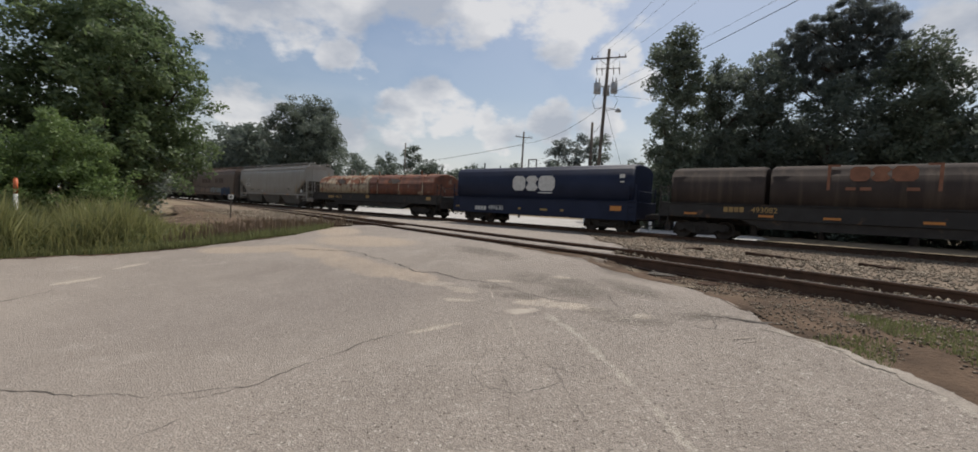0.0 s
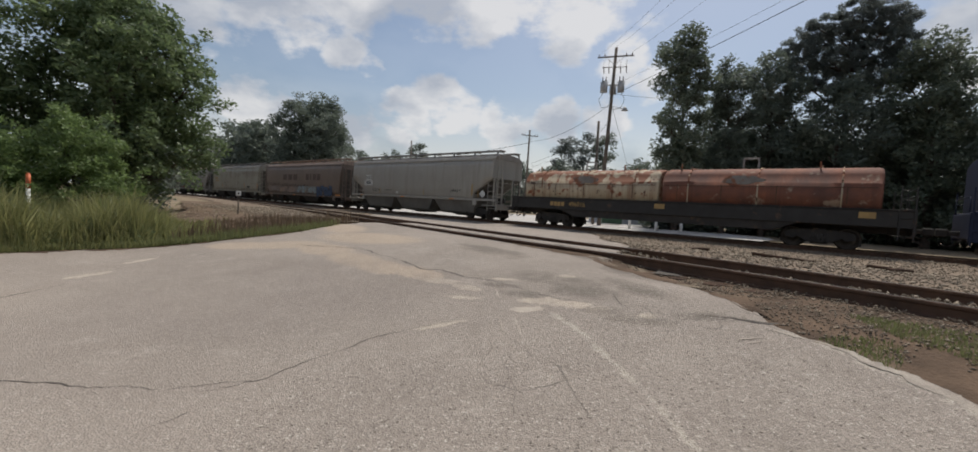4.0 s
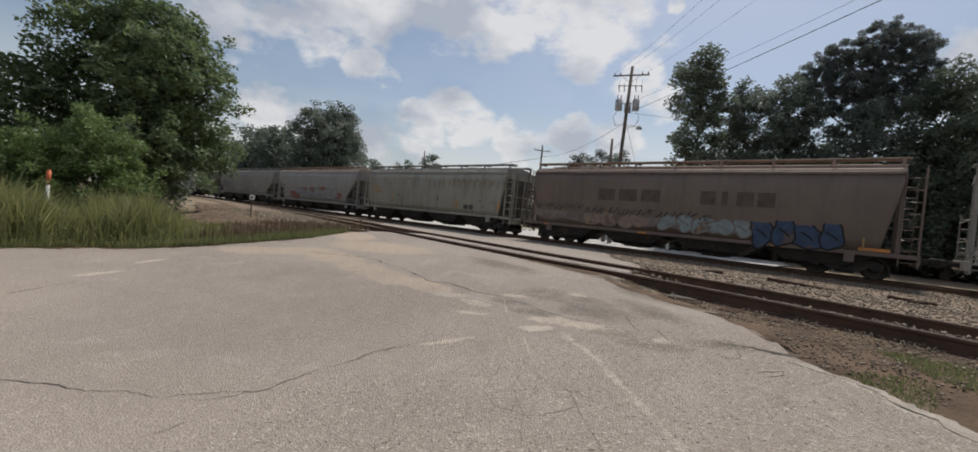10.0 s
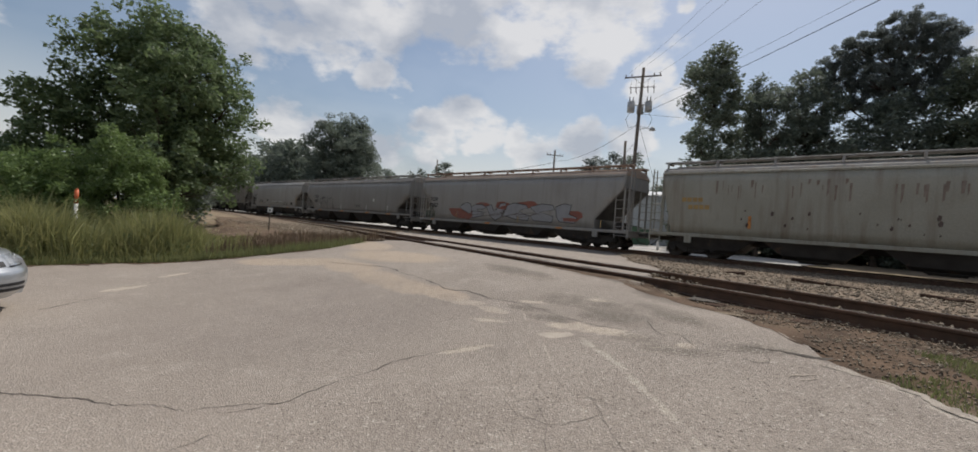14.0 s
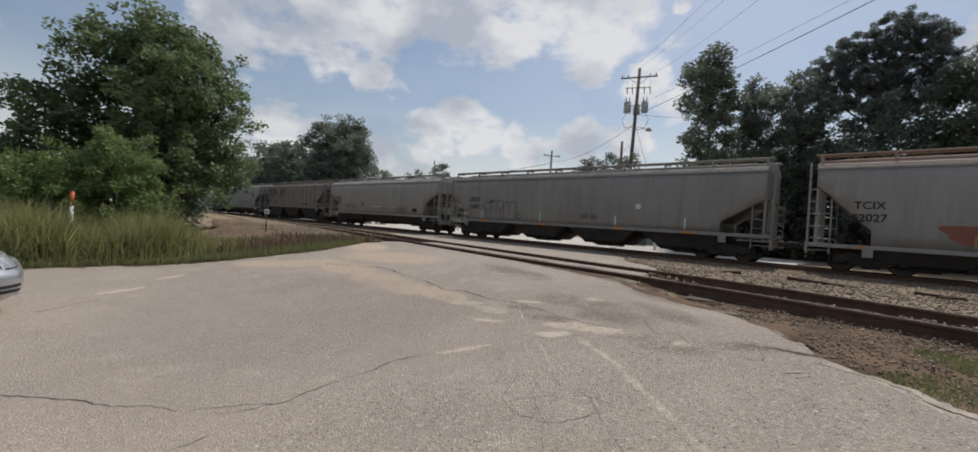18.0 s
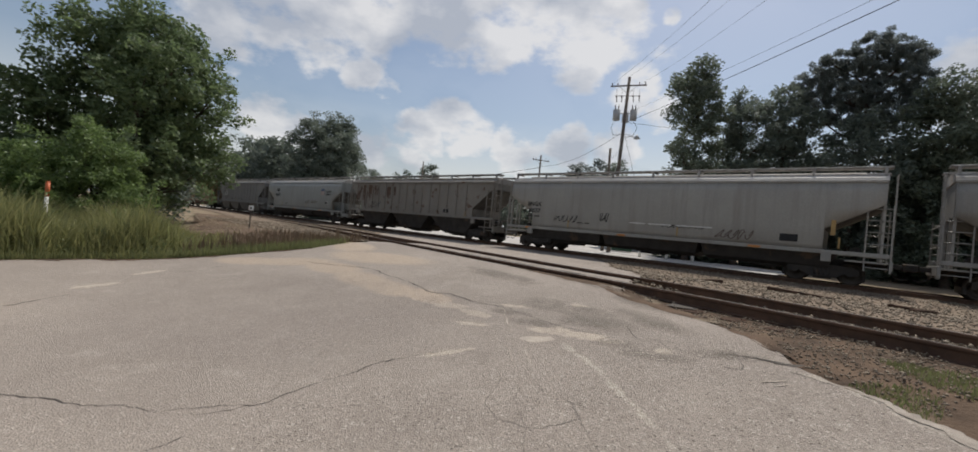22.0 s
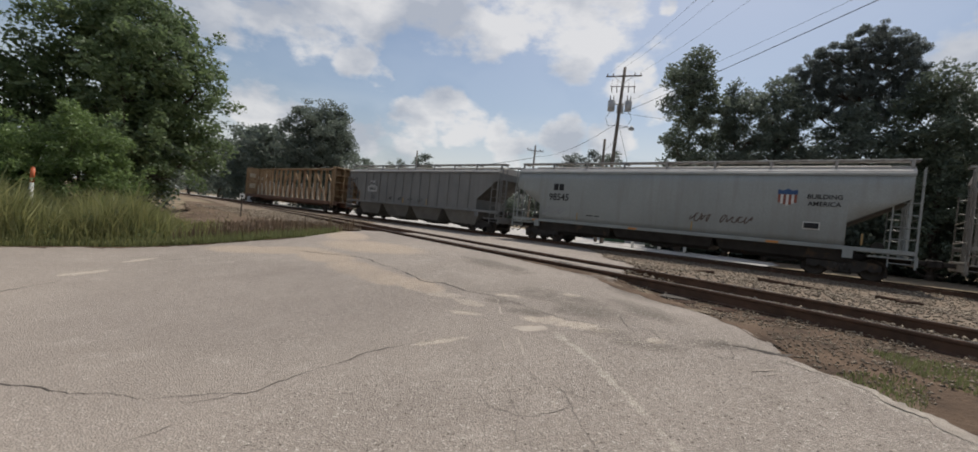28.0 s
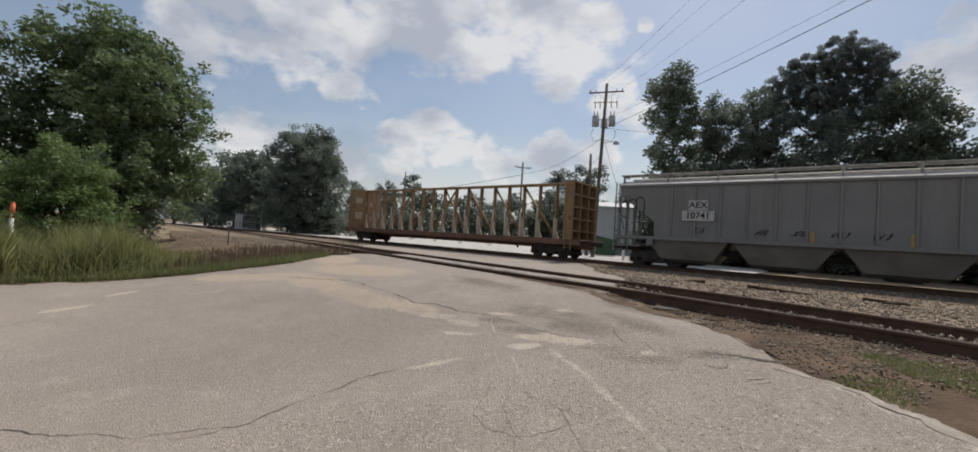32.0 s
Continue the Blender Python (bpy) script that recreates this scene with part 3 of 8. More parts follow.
def build_ground():
    ground_sheet()
    tagged(part("road", draped(ROAD_EDGE, 0.14, 0.0, 0.16), ASPHALT), "cracked pale grey asphalt road surface", "road", kind="structure")
    far = [(-92, 110), (0.6, 32.2), (13.5, 21.6), (18.5, 27.5), (20, 56), (-30, 110)]
    tagged(part("pavement", draped(far, 1.0, 0.006, 0.6), LOT), "pale gravel lot beyond the main track", "gravel lot", kind="structure")
    soil = [(1.7, 7.4), (2.2, 6.1), (2.5, 5.4), (2.5, 4.6), (2.7, 3.8), (2.9, 3.0), (3.2, 1.0), (7.2, 0.9), (7.6, 2.4), (5.0, 5.7), (3.2, 7.6)]
    tagged(part("soil_verge", draped(soil, 0.12, -0.018, 0.15), SOIL), "dark oily soil and gravel beside the spur track", "soil", kind="structure")
    bed = [(3.3, 10.2), (5.1, 20.2), (5.4, 25.0), (6.0, 27.9), (50.8, -9.0), (48, -16), (40, -22), (15, -10), (9.5, 0.6), (7.2, 4.2), (4.4, 8.4)]
    tagged(part("ballast_bed", draped(bed, 0.4, 0.01, 0.3), BALLAST), "buff ballast between the two tracks", "ballast", kind="structure")
    bed = [(-4.5, 14.5), (-5.6, 18.0), (-9.0, 31.0), (-10.0, 40.5), (-66, 87), (-74, 84), (-40, 54), (-20, 31), (-9.0, 18.0), (-6.8, 14.6)]
    tagged(part("ballast_bed", draped(bed, 0.4, 0.01, 0.3), BALLAST), "buff ballast shoulder beside the converging tracks", "ballast", kind="structure")


def rail_profile():
    return [(-0.070, 0.0), (0.070, 0.0), (0.070, 0.012), (0.012, 0.030), (0.010, 0.125), (0.036, 0.140), (0.036, 0.172), (0.028, 0.180), (-0.028, 0.180), (-0.036, 0.172), (-0.036, 0.140), (-0.010, 0.125), (-0.012, 0.030), (-0.070, 0.012)]


def track(name, label, line, tie_from, tie_to):
    t = thing(name, label, "railway track", kind="structure")
    n = len(line)
    for side in (-1, 1):
        rings = []
        for i, p in enumerate(line):
            d = (line[min(i + 1, n - 1)] - line[max(i - 1, 0)]).normalized()
            w = Vector((-d.y, d.x, 0)).normalized()
            rings.append([p + w * (side * 0.7535 + a) + Vector((0, 0, b - 0.18)) for a, b in rail_profile()])
        part("rail", Shape().loft(rings, smooth=False), RUST, t)
        rings = []
        for i, p in enumerate(line):
            d = (line[min(i + 1, n - 1)] - line[max(i - 1, 0)]).normalized()
            w = Vector((-d.y, d.x, 0)).normalized()
            rings.append([p + w * (side * 0.7535 + a) + Vector((0, 0, b)) for a, b in ((-0.02, 0.0005), (0.02, 0.0005), (0.02, 0.003), (-0.02, 0.003))])
        part("rail_head", Shape().loft(rings, smooth=False), STEEL, t, "dull worn running surface")
    tie = Shape().box(-1.3, 1.3, -0.11, 0.11, -0.36, -0.182, 0.012).data("tie", TIE)
    s, last, k = 0.0, line[0], 0
    for i, p in enumerate(line[1:], 1):
        seg = (p - last).length
        while s <= seg:
            q = last.lerp(p, s / max(seg, 1e-6))
            if tie_from < i / n < tie_to:
                a = math.degrees(math.atan2(p.y - last.y, p.x - last.x)) + 90 + random.uniform(-2.5, 2.5)
                part("tie", tie, TIE, t, m=pose(q.x, q.y, q.z - random.uniform(0, 0.02), 0, 0, a))
                k += 1
            s += 0.56
        s -= seg
        last = p
    return t


build_ground()
track("main_track", "main railway track on wooden ties in ballast", main_line, 0.30, 0.90)
track("spur_track", "rusty spur track set in asphalt and ballast", spur_line, 0.55, 1.0)


def pebbles(name, label, places, size, mat, category="gravel"):
    """Loose stones: eight-faced lumps of uneven size."""
    n = len(places)
    rng = np.random.default_rng(5)
    base = np.array([(1, 0, 0), (-1, 0, 0), (0, 1, 0), (0, -1, 0), (0, 0, 1), (0, 0, -1)], float)
    tri = np.array([(0, 2, 4), (2, 1, 4), (1, 3, 4), (3, 0, 4), (2, 0, 5), (1, 2, 5), (3, 1, 5), (0, 3, 5)])
    sc = size * rng.uniform(0.4, 1.5, (n, 1, 1)) * rng.uniform(0.6, 1.2, (n, 1, 3))
    v = base[None] * sc + rng.normal(0, 0.22, (n, 6, 3)) * sc
    a = rng.uniform(0, 6.28, n)
    c, s = np.cos(a)[:, None], np.sin(a)[:, None]
    x, y = v[:, :, 0] * c - v[:, :, 1] * s, v[:, :, 0] * s + v[:, :, 1] * c
    v = np.stack([x, y, v[:, :, 2] * 0.7], -1) + np.asarray(places)[:, None, :]
    f = (tri[None] + (np.arange(n) * 6)[:, None, None]).reshape(-1, 3)
    return tagged(new(name, soup(name, v.reshape(-1, 3), f, mat)), label, category, kind="stuff")


def scatter_stones():
    rng = random.Random(11)
    pts = []
    for i in range(22000):           # ballast beside and between the spur's rails, off the road
        k = rng.randrange(len(spur_line) - 40, len(spur_line) - 4) if i % 3 else rng.randrange(60, len(spur_line) - 40)
        p = spur_line[k]
        d = (spur_line[k + 1] - spur_line[k]).normalized()
        w = rng.gauss(0, 1.0)
        x, y = p.x - d.y * w + d.x * rng.uniform(0, .5), p.y + d.x * w + d.y * rng.uniform(0, .5)
        if not inside(ROAD_EDGE, x, y):
            pts.append((x, y, level(x, y) + 0.015))
    for i in range(20000):           # loose stones on the soil verge
        x, y = rng.uniform(1.8, 8.0), rng.uniform(0.0, 8.2)
        if 4.6 < 0.69 * x + 0.72 * y < 7.6 and not inside(ROAD_EDGE, x, y) and noise.noise((x * 1.3, y * 1.3, 9)) > -0.25:
            pts.append((x, y, level(x, y) - 0.012))
    pebbles("ballast_stones", "crushed stone ballast along the spur rails", pts, 0.0145, STONE)
    pts = []
    for i in range(38000):          # between the tracks and along the main track
        s, w = rng.uniform(-30, 18), -rng.uniform(0.0, 1.0) ** 0.7 * 15.2
        p = MAIN + U * s + W * w
        if not inside(ROAD_EDGE, p.x, p.y):
            pts.append((p.x, p.y, level(p.x, p.y) + 0.02))
    for i in range(5000):
        s, w = rng.uniform(-105, 14), rng.gauss(0, 1.3)
        p = MAIN + U * s + W * w
        if not inside(ROAD_EDGE, p.x, p.y):
            pts.append((p.x, p.y, level(p.x, p.y) + 0.02))
    pebbles("ballast_stones", "buff crushed stone between the two tracks", pts, 0.034, STONE)


scatter_stones()


# ---- trees, bushes and grass ----
BARK = material("grey_brown_bark", (0.12, 0.09, 0.07), (0.05, 0.04, 0.032), rough=0.95, scale=3, fine=20, bump=0.8)
LEAF_A = leaf_material("broad_leaf", (0.088, 0.130, 0.066), (0.190, 0.250, 0.112), 0.46)
LEAF_B = leaf_material("dark_leaf", (0.102, 0.126, 0.106), (0.188, 0.222, 0.172), 0.45)
LEAF_C = leaf_material("vine_leaf", (0.095, 0.142, 0.052), (0.205, 0.285, 0.095), 0.45)
# LEAF_D holds leaf glints, NEEDLE and LEAF_B some haze, as paler colour.
LEAF_D = leaf_material("pale_glint_leaf", (0.090, 0.115, 0.085), (0.200, 0.235, 0.165), 0.42)
NEEDLE = leaf_material("pine_needle", (0.122, 0.147, 0.142), (0.198, 0.224, 0.207), 0.48)
BANK = material("tan_gravel_bank", (0.185, 0.132, 0.092), (0.085, 0.060, 0.043), rough=0.95, scale=1.3, fine=14, bump=0.9, blotch=(0.12, 0.115, 0.055), blotch_at=0.56, spread=0.12, specular=0.1)
GRASS = leaf_material("tall_grass", (0.110, 0.140, 0.050), (0.36, 0.34, 0.148), 0.46)
REED = leaf_material("pale_reed", (0.24, 0.27, 0.10), (0.45, 0.44, 0.22), 0.4)
STRAW = leaf_material("dry_weed", (0.10, 0.065, 0.04), (0.20, 0.14, 0.085), 0.1)
LOWGRASS = leaf_material("short_grass", (0.115, 0.138, 0.056), (0.255, 0.265, 0.115), 0.42)


def leaf_cloud(clusters, per, size, spread, seed, flat=0.45):
    """Leaves round the cluster centres: one bent quad each, turned at random."""
    rng = np.random.default_rng(seed)
    c = np.repeat(np.asarray(clusters, float), per, axis=0)
    n = len(c)
    off = rng.normal(0, 1, (n, 3))
    off /= np.linalg.norm(off, axis=1)[:, None]
    off *= (rng.uniform(0.15, 1.0, (n, 1)) ** 0.6) * spread
    off[:, 2] *= 0.75
    p = c + off
    a = rng.normal(0, 1, (n, 3))
    a[:, 2] *= flat
    a /= np.linalg.norm(a, axis=1)[:, None]
    b = np.cross(a, rng.normal(0, 1, (n, 3)))
    b /= np.linalg.norm(b, axis=1)[:, None]
    s = size * rng.uniform(0.6, 1.35, (n, 1))
    nrm = np.cross(a, b)
    v = np.stack([p - a * s, p + b * s * 0.55 - nrm * s * 0.15, p + a * s, p - b * s * 0.55 - nrm * s * 0.15], 1).reshape(-1, 3)
    return v, np.arange(n * 4).reshape(n, 4)


def lobes_to_clusters(lobes, gap, seed):
    """Clusters over the skin of each lobe, with some inside; lobes: x, y, z, radius, squash."""
    rng = np.random.default_rng(seed)
    out = []
    for x, y, z, r, q in lobes:
        n = max(6, int(5.0 * r * r / gap ** 2))
        d = rng.normal(0, 1, (n, 3))
        d /= np.linalg.norm(d, axis=1)[:, None]
        rr = r * (0.72 + 0.42 * rng.uniform(0, 1, (n, 1)) ** 1.5)
        rr[rng.uniform(0, 1, n) < 0.22] *= 0.55
        k = np.array([noise.noise((v[0] * 1.7 + seed * 3.1, v[1] * 1.7, v[2] * 1.7)) for v in d])[:, None]
        p = d * rr * (1 + 0.35 * k)
        p[:, 2] *= q
        out.append(p + (x, y, z))
    return np.concatenate(out)


def tree(name, label, base, lobes, mat, gap=0.75, per=34, size=0.17, spread=0.62, trunk=0.28, seed=1, stem_top=None, stuff=False):
    """A tapered trunk with limbs to each lobe and a crown of separate leaves; lobes are given relative to the base."""
    x, y = base
    z = level(x, y)
    t = thing(name, label, "tree" if "bush" not in name else "bush", pose(x, y, z))
    sh = Shape()
    rng = random.Random(seed)
    top = stem_top or max(l[2] for l in lobes) * 0.72
    p, steps = Vector((0, 0, -0.2)), 7
    for i in range(steps):
        q = Vector((rng.uniform(-0.12, 0.12), rng.uniform(-0.12, 0.12), -0.2 + (top + 0.2) * (i + 1) / steps))
        sh.tube(p, q, trunk * (1 - 0.75 * i / steps) * (1.25 if i == 0 else 1), 9, trunk * (1 - 0.75 * (i + 1) / steps), False)
        p = q
    part("trunk", sh, BARK, t)
    for l in lobes:
        c = Vector(l[:3])
        a = Vector((0, 0, min(top, max(0.5, c.z - l[3] * 0.9 - 0.35 * c.xy.length))))
        m = a.lerp(c, 0.55) + Vector((rng.uniform(-.3, .3), rng.uniform(-.3, .3), -0.25))
        limb = Shape().tube(a, m, trunk * 0.42, 6, trunk * 0.26, False).tube(m, c, trunk * 0.26, 6, trunk * 0.08, False)
        for k in range(3):
            e = c + Vector((rng.uniform(-1, 1), rng.uniform(-1, 1), rng.uniform(-0.3, 0.8))) * l[3] * 0.75
            limb.tube(m.lerp(c, 0.5), e, trunk * 0.13, 5, trunk * 0.03, False)
        part("limb", limb, BARK, t)
    v, f = leaf_cloud(lobes_to_clusters(lobes, gap, seed), per, size, spread, seed)
    part("crown", soup("crown", v, f, mat), mat, t)
    return t


def rnd_lobes(seed, n, width, bottom, top, r0, r1, q=0.85, lean=(0, 0), taper=1.0):
    """Lobes that fill an upright crown, wider below where taper is above 1."""
    rng = random.Random(seed)
    out = []
    for i in range(n):
        k = (i + 0.5) / n
        zz = bottom + (top - bottom) * k
        w = width * math.sin(math.pi * min(0.97, 0.22 + 0.72 * k)) ** 0.6 * (1 + (taper - 1) * (1 - k))
        a = i * 2.4 + rng.uniform(-0.4, 0.4)
        rad = w * rng.uniform(0.35, 0.8)
        r = rng.uniform(r0, r1)
        out.append((math.cos(a) * rad + lean[0] * k, math.sin(a) * rad + lean[1] * k, zz - r * 0.4, r, q))
    return out


def build_trees():
    # big tree and vine mound beside the road
    tree("broadleaf_tree", "large broadleaf tree with a full dark green crown", (-18.3, 20.2), rnd_lobes(3, 20, 3.9, 2.6, 10.6, 1.3, 2.1) + [(2.3, 1.7, 6.6, 1.6, 0.9), (1.9, 1.3, 4.6, 1.4, 0.9), (-2.4, -2.2, 6.4, 1.3, 0.8), (-3.2, -2.8, 5.7, 1.1, 0.75), (-2.6, -2.6, 4.4, 1.5, 0.85), (-3.3, -3.4, 3.3, 1.4, 0.85)], LEAF_A, 0.58, 54, 0.104, 0.50, 0.36, 3)
    tree("broadleaf_tree", "shaded broadleaf tree behind a vine-covered mound", (-22.0, 16.6), rnd_lobes(5, 14, 2.8, 0.9, 3.7, 1.0, 1.5), LEAF_A, 0.66, 56, 0.095, 0.55, 0.24, 5)
    heap = ((0.0, 0.0, 3.15, 0.95), (-0.3, 0.1, 2.35, 1.15), (0.42, 0.0, 2.4, 0.85), (0.80, 0.0, 1.55, 0.75), (0.1, -0.4, 1.2, 1.15), (-1.2, 0.0, 1.95, 1.15), (-2.0, 0.1, 1.85, 1.15), (1.10, 0.1, 0.75, 0.55), (-1.0, -0.4, 0.9, 1.1), (-2.2, -0.3, 0.9, 1.1))
    tree("vine_bush", "tall vine-covered bush mound beside the tall grass", (-12.9, 12.95), [(0.72 * u - 0.69 * v, 0.69 * u + 0.72 * v, z, r, 0.9) for u, v, z, r in heap], LEAF_C, 0.30, 64, 0.046, 0.26, 0.09, 7, 2.0)
    tree("broadleaf_tree", "dead trunk wrapped in dark hanging vines", (-17.95, 20.1), [(0.25 * math.sin(k * 2.1), 0.25 * math.cos(k * 2.1), 0.6 + 0.85 * k, 0.95 - 0.04 * k, 1.0) for k in range(10)], LEAF_B, 0.42, 60, 0.075, 0.34, 0.22, 14)
    tree("vine_bush", "low spreading bush beside the road verge", (-15.9, 11.8), [(0.0, 0.0, 1.7, 1.3, 0.8), (-1.6, -0.9, 1.5, 1.3, 0.8), (1.0, 0.6, 1.0, 1.1, 0.8), (-3.0, -1.6, 1.3, 1.3, 0.8), (-4.6, -2.6, 1.5, 1.5, 0.8), (-0.6, -0.9, 0.7, 1.1, 0.8)], LEAF_C, 0.36, 60, 0.052, 0.34, 0.09, 8, 1.5)
    tree("broadleaf_tree", "broadleaf tree with vines down to the ground", (-19.4, 22.4), rnd_lobes(13, 12, 1.6, 0.8, 6.2, 1.0, 1.5), LEAF_B, 0.7, 32, 0.14, 0.6, 0.22, 9)
    # woods along the far end of the track
    tree("broadleaf_tree", "tree at the edge of the woods beside the track", (-29.5, 34.5), rnd_lobes(21, 14, 2.8, 1.2, 8.6, 1.4, 2.1), LEAF_B, 0.95, 28, 0.19, 0.8, 0.24, 10)
    tree("broadleaf_tree", "tree at the edge of the woods beside the track", (-41.5, 47.0), rnd_lobes(22, 14, 3.8, 1.2, 10.0, 1.7, 2.5), LEAF_B, 1.15, 26, 0.23, 0.95, 0.26, 11)
    tree("broadleaf_tree", "round-topped oak tree beyond the main track", (-28.0, 64.8), rnd_lobes(23, 30, 6.6, 1.6, 15.6, 2.1, 3.1, taper=1.1), LEAF_B, 1.05, 80, 0.16, 0.95, 0.40, 12)
    for i, (x, y, h, w) in enumerate(((-38.0, 70.0, 12.5, 4.6), (-41.0, 74.0, 13.5, 5.0), (-46.0, 76.5, 13.5, 5.0), (-50.0, 83.0, 14.5, 5.5), (-60.0, 90.0, 14.0, 6.0), (-66.0, 78.0, 15.0, 6.0), (-55.0, 64.0, 13.0, 5.0), (-74.0, 100.0, 15.0, 6.5))):
        tree("broadleaf_tree", "dark broadleaf tree in the woods beyond the track", (x, y), rnd_lobes(30 + i, 13, w, 2.0, h, 2.0, 3.0), LEAF_B, 1.6, 22, 0.34, 1.35, 0.3, 30 + i)
    # right-hand row behind the train
    tree("broadleaf_tree", "slender broadleaf tree behind the main track", (14.35, 33.6), rnd_lobes(41, 24, 2.15, 1.2, 15.6, 0.7, 1.4, 1.0, taper=1.25), LEAF_D, 0.60, 66, 0.125, 0.60, 0.22, 41)
    tree("broadleaf_tree", "broadleaf tree with a ragged top behind the main track", (18.2, 33.9), rnd_lobes(42, 15, 1.9, 1.4, 13.6, 1.1, 1.7, 1.0, taper=1.3), LEAF_B, 0.68, 80, 0.11, 0.58, 0.22, 42)
    tree("broadleaf_tree", "dark broadleaf tree beside the tall pine", (21.6, 34.2), rnd_lobes(43, 15, 2.0, 1.0, 14.0, 1.2, 1.8, 0.95, taper=1.3), LEAF_B, 0.72, 80, 0.115, 0.62, 0.24, 43)
    pine = [(0.3, -0.4, 16.6, 1.5, 0.7), (-1.6, 1.2, 15.7, 1.4, 0.65), (1.7, -1.3, 15.6, 1.4, 0.65), (-2.5, 1.9, 14.4, 1.35, 0.65), (2.0, -1.5, 14.1, 1.2, 0.65), (0.2, 0.5, 14.8, 1.7, 0.7), (-3.0, 1.9, 12.9, 1.2, 0.6), (0.9, 0.3, 13.1, 1.6, 0.7), (-1.1, 0.3, 12.9, 1.5, 0.7), (2.3, -1.7, 12.3, 1.1, 0.6), (-2.3, 1.4, 11.4, 1.1, 0.6), (1.5, -0.8, 11.2, 1.3, 0.6), (-0.4, 0.4, 10.9, 1.2, 0.6)]
    tree("pine_tree", "tall pine tree with a broad clumped crown", (26.6, 33.0), [(x, y, z + 0.7 * (z > 10.0), r * 1.05, q) for x, y, z, r, q in pine], NEEDLE, 0.40, 170, 0.060, 0.34, 0.30, 44, 15.5)
    tree("broadleaf_tree", "low dark tree below the tall pine", (25.0, 31.5), rnd_lobes(45, 17, 2.9, 0.8, 12.0, 1.3, 1.9), LEAF_B, 0.80, 84, 0.12, 0.70, 0.2, 45)
    tree("broadleaf_tree", "broad leafy tree at the end of the row", (28.7, 28.3), rnd_lobes(46, 18, 2.6, 0.9, 13.8, 1.3, 1.9, taper=1.2), LEAF_D, 0.76, 84, 0.115, 0.66, 0.24, 46)
    tree("broadleaf_tree", "broad leafy tree at the end of the row", (31.8, 24.2), rnd_lobes(47, 14, 2.8, 0.9, 11.6, 1.4, 2.0, taper=1.2), LEAF_B, 1.0, 28, 0.2, 0.84, 0.24, 47)
    tree("broadleaf_tree", "broad leafy tree at the end of the row", (35.5, 19.5), rnd_lobes(48, 13, 3.0, 0.9, 12.2, 1.5, 2.2, taper=1.2), LEAF_B, 1.2, 24, 0.24, 1.0, 0.24, 48)
    for i, (x, y, h, w) in enumerate(((15.5, 36.0, 5.5, 1.8), (18.0, 36.6, 6.5, 2.2), (22.5, 36.5, 8.5, 2.6), (25.5, 35.0, 8.5, 2.6), (29.5, 31.5, 9.5, 2.8), (33.0, 29.0, 9.5, 2.8), (36.0, 23.5, 9.5, 2.8), (39.0, 16.5, 10.5, 3.0), (41.5, 11.0, 10.5, 3.2), (20.5, 39.5, 9.0, 3.2), (27.0, 38.0, 10.0, 3.6), (32.5, 33.5, 10.0, 3.4), (37.5, 27.0, 11.0, 3.6), (16.5, 38.5, 6.5, 2.4))):
        tree("broadleaf_tree", "shaded tree in the second row behind the track", (x, y), rnd_lobes(60 + i, 12, w, 0.8, h, 1.4, 2.1), LEAF_B, 1.10, 64, 0.20, 1.0, 0.22, 60 + i)
    # far trees seen over and through the train
    for i, (x, y, h, w) in enumerate(((16.4, 104.0, 19.0, 4.0), (21.6, 105.0, 20.5, 4.4), (-21.8, 118.0, 17.5, 2.6), (-30.5, 126.0, 15.5, 4.6), (-42.0, 132.0, 15.5, 5.0), (26.5, 106.0, 20.5, 4.0), (-14.0, 96.0, 11.0, 5.5), (-4.0, 98.0, 10.5, 5.5), (14.0, 95.0, 11.0, 5.0), (5.0, 102.0, 11.5, 5.5), (-36.0, 118.0, 12.0, 6.0), (34.0, 98.0, 14.0, 4.5), (-22.0, 92.0, 9.0, 5.5), (22.0, 88.0, 10.0, 5.0), (-9.0, 103.0, 9.5, 5.5), (0.5, 94.0, 8.0, 5.0), (9.5, 97.0, 9.5, 5.0), (-29.0, 104.0, 9.5, 6.0), (18.0, 98.0, 10.0, 5.0), (28.0, 92.0, 11.0, 5.0))):
        tree("broadleaf_tree" if i > 1 else "pine_tree", "far tree on the skyline beyond the crossing", (x, y), rnd_lobes(80 + i, 11, w, 1.2, h, 1.5, 2.3), LEAF_B if i > 1 else NEEDLE, 1.4, 40, 0.30, 1.2, 0.22, 80 + i)


build_trees()


def far_woods():
    """A ring of distant woods that closes the horizon."""
    rng = np.random.default_rng(77)
    pts = []
    for i in range(900):
        a, r = rng.uniform(0, 2 * math.pi), rng.uniform(170, 240)
        h = rng.uniform(1.0, 11.0)
        pts.append((math.cos(a) * r, math.sin(a) * r + 10, h))
    v, f = leaf_cloud(pts, 60, 1.1, 6.0, 78)
    return tagged(new("far_woods", soup("far_woods", v, f, LEAF_B)), "distant dark woods on the horizon", "woods", kind="stuff")


far_woods()


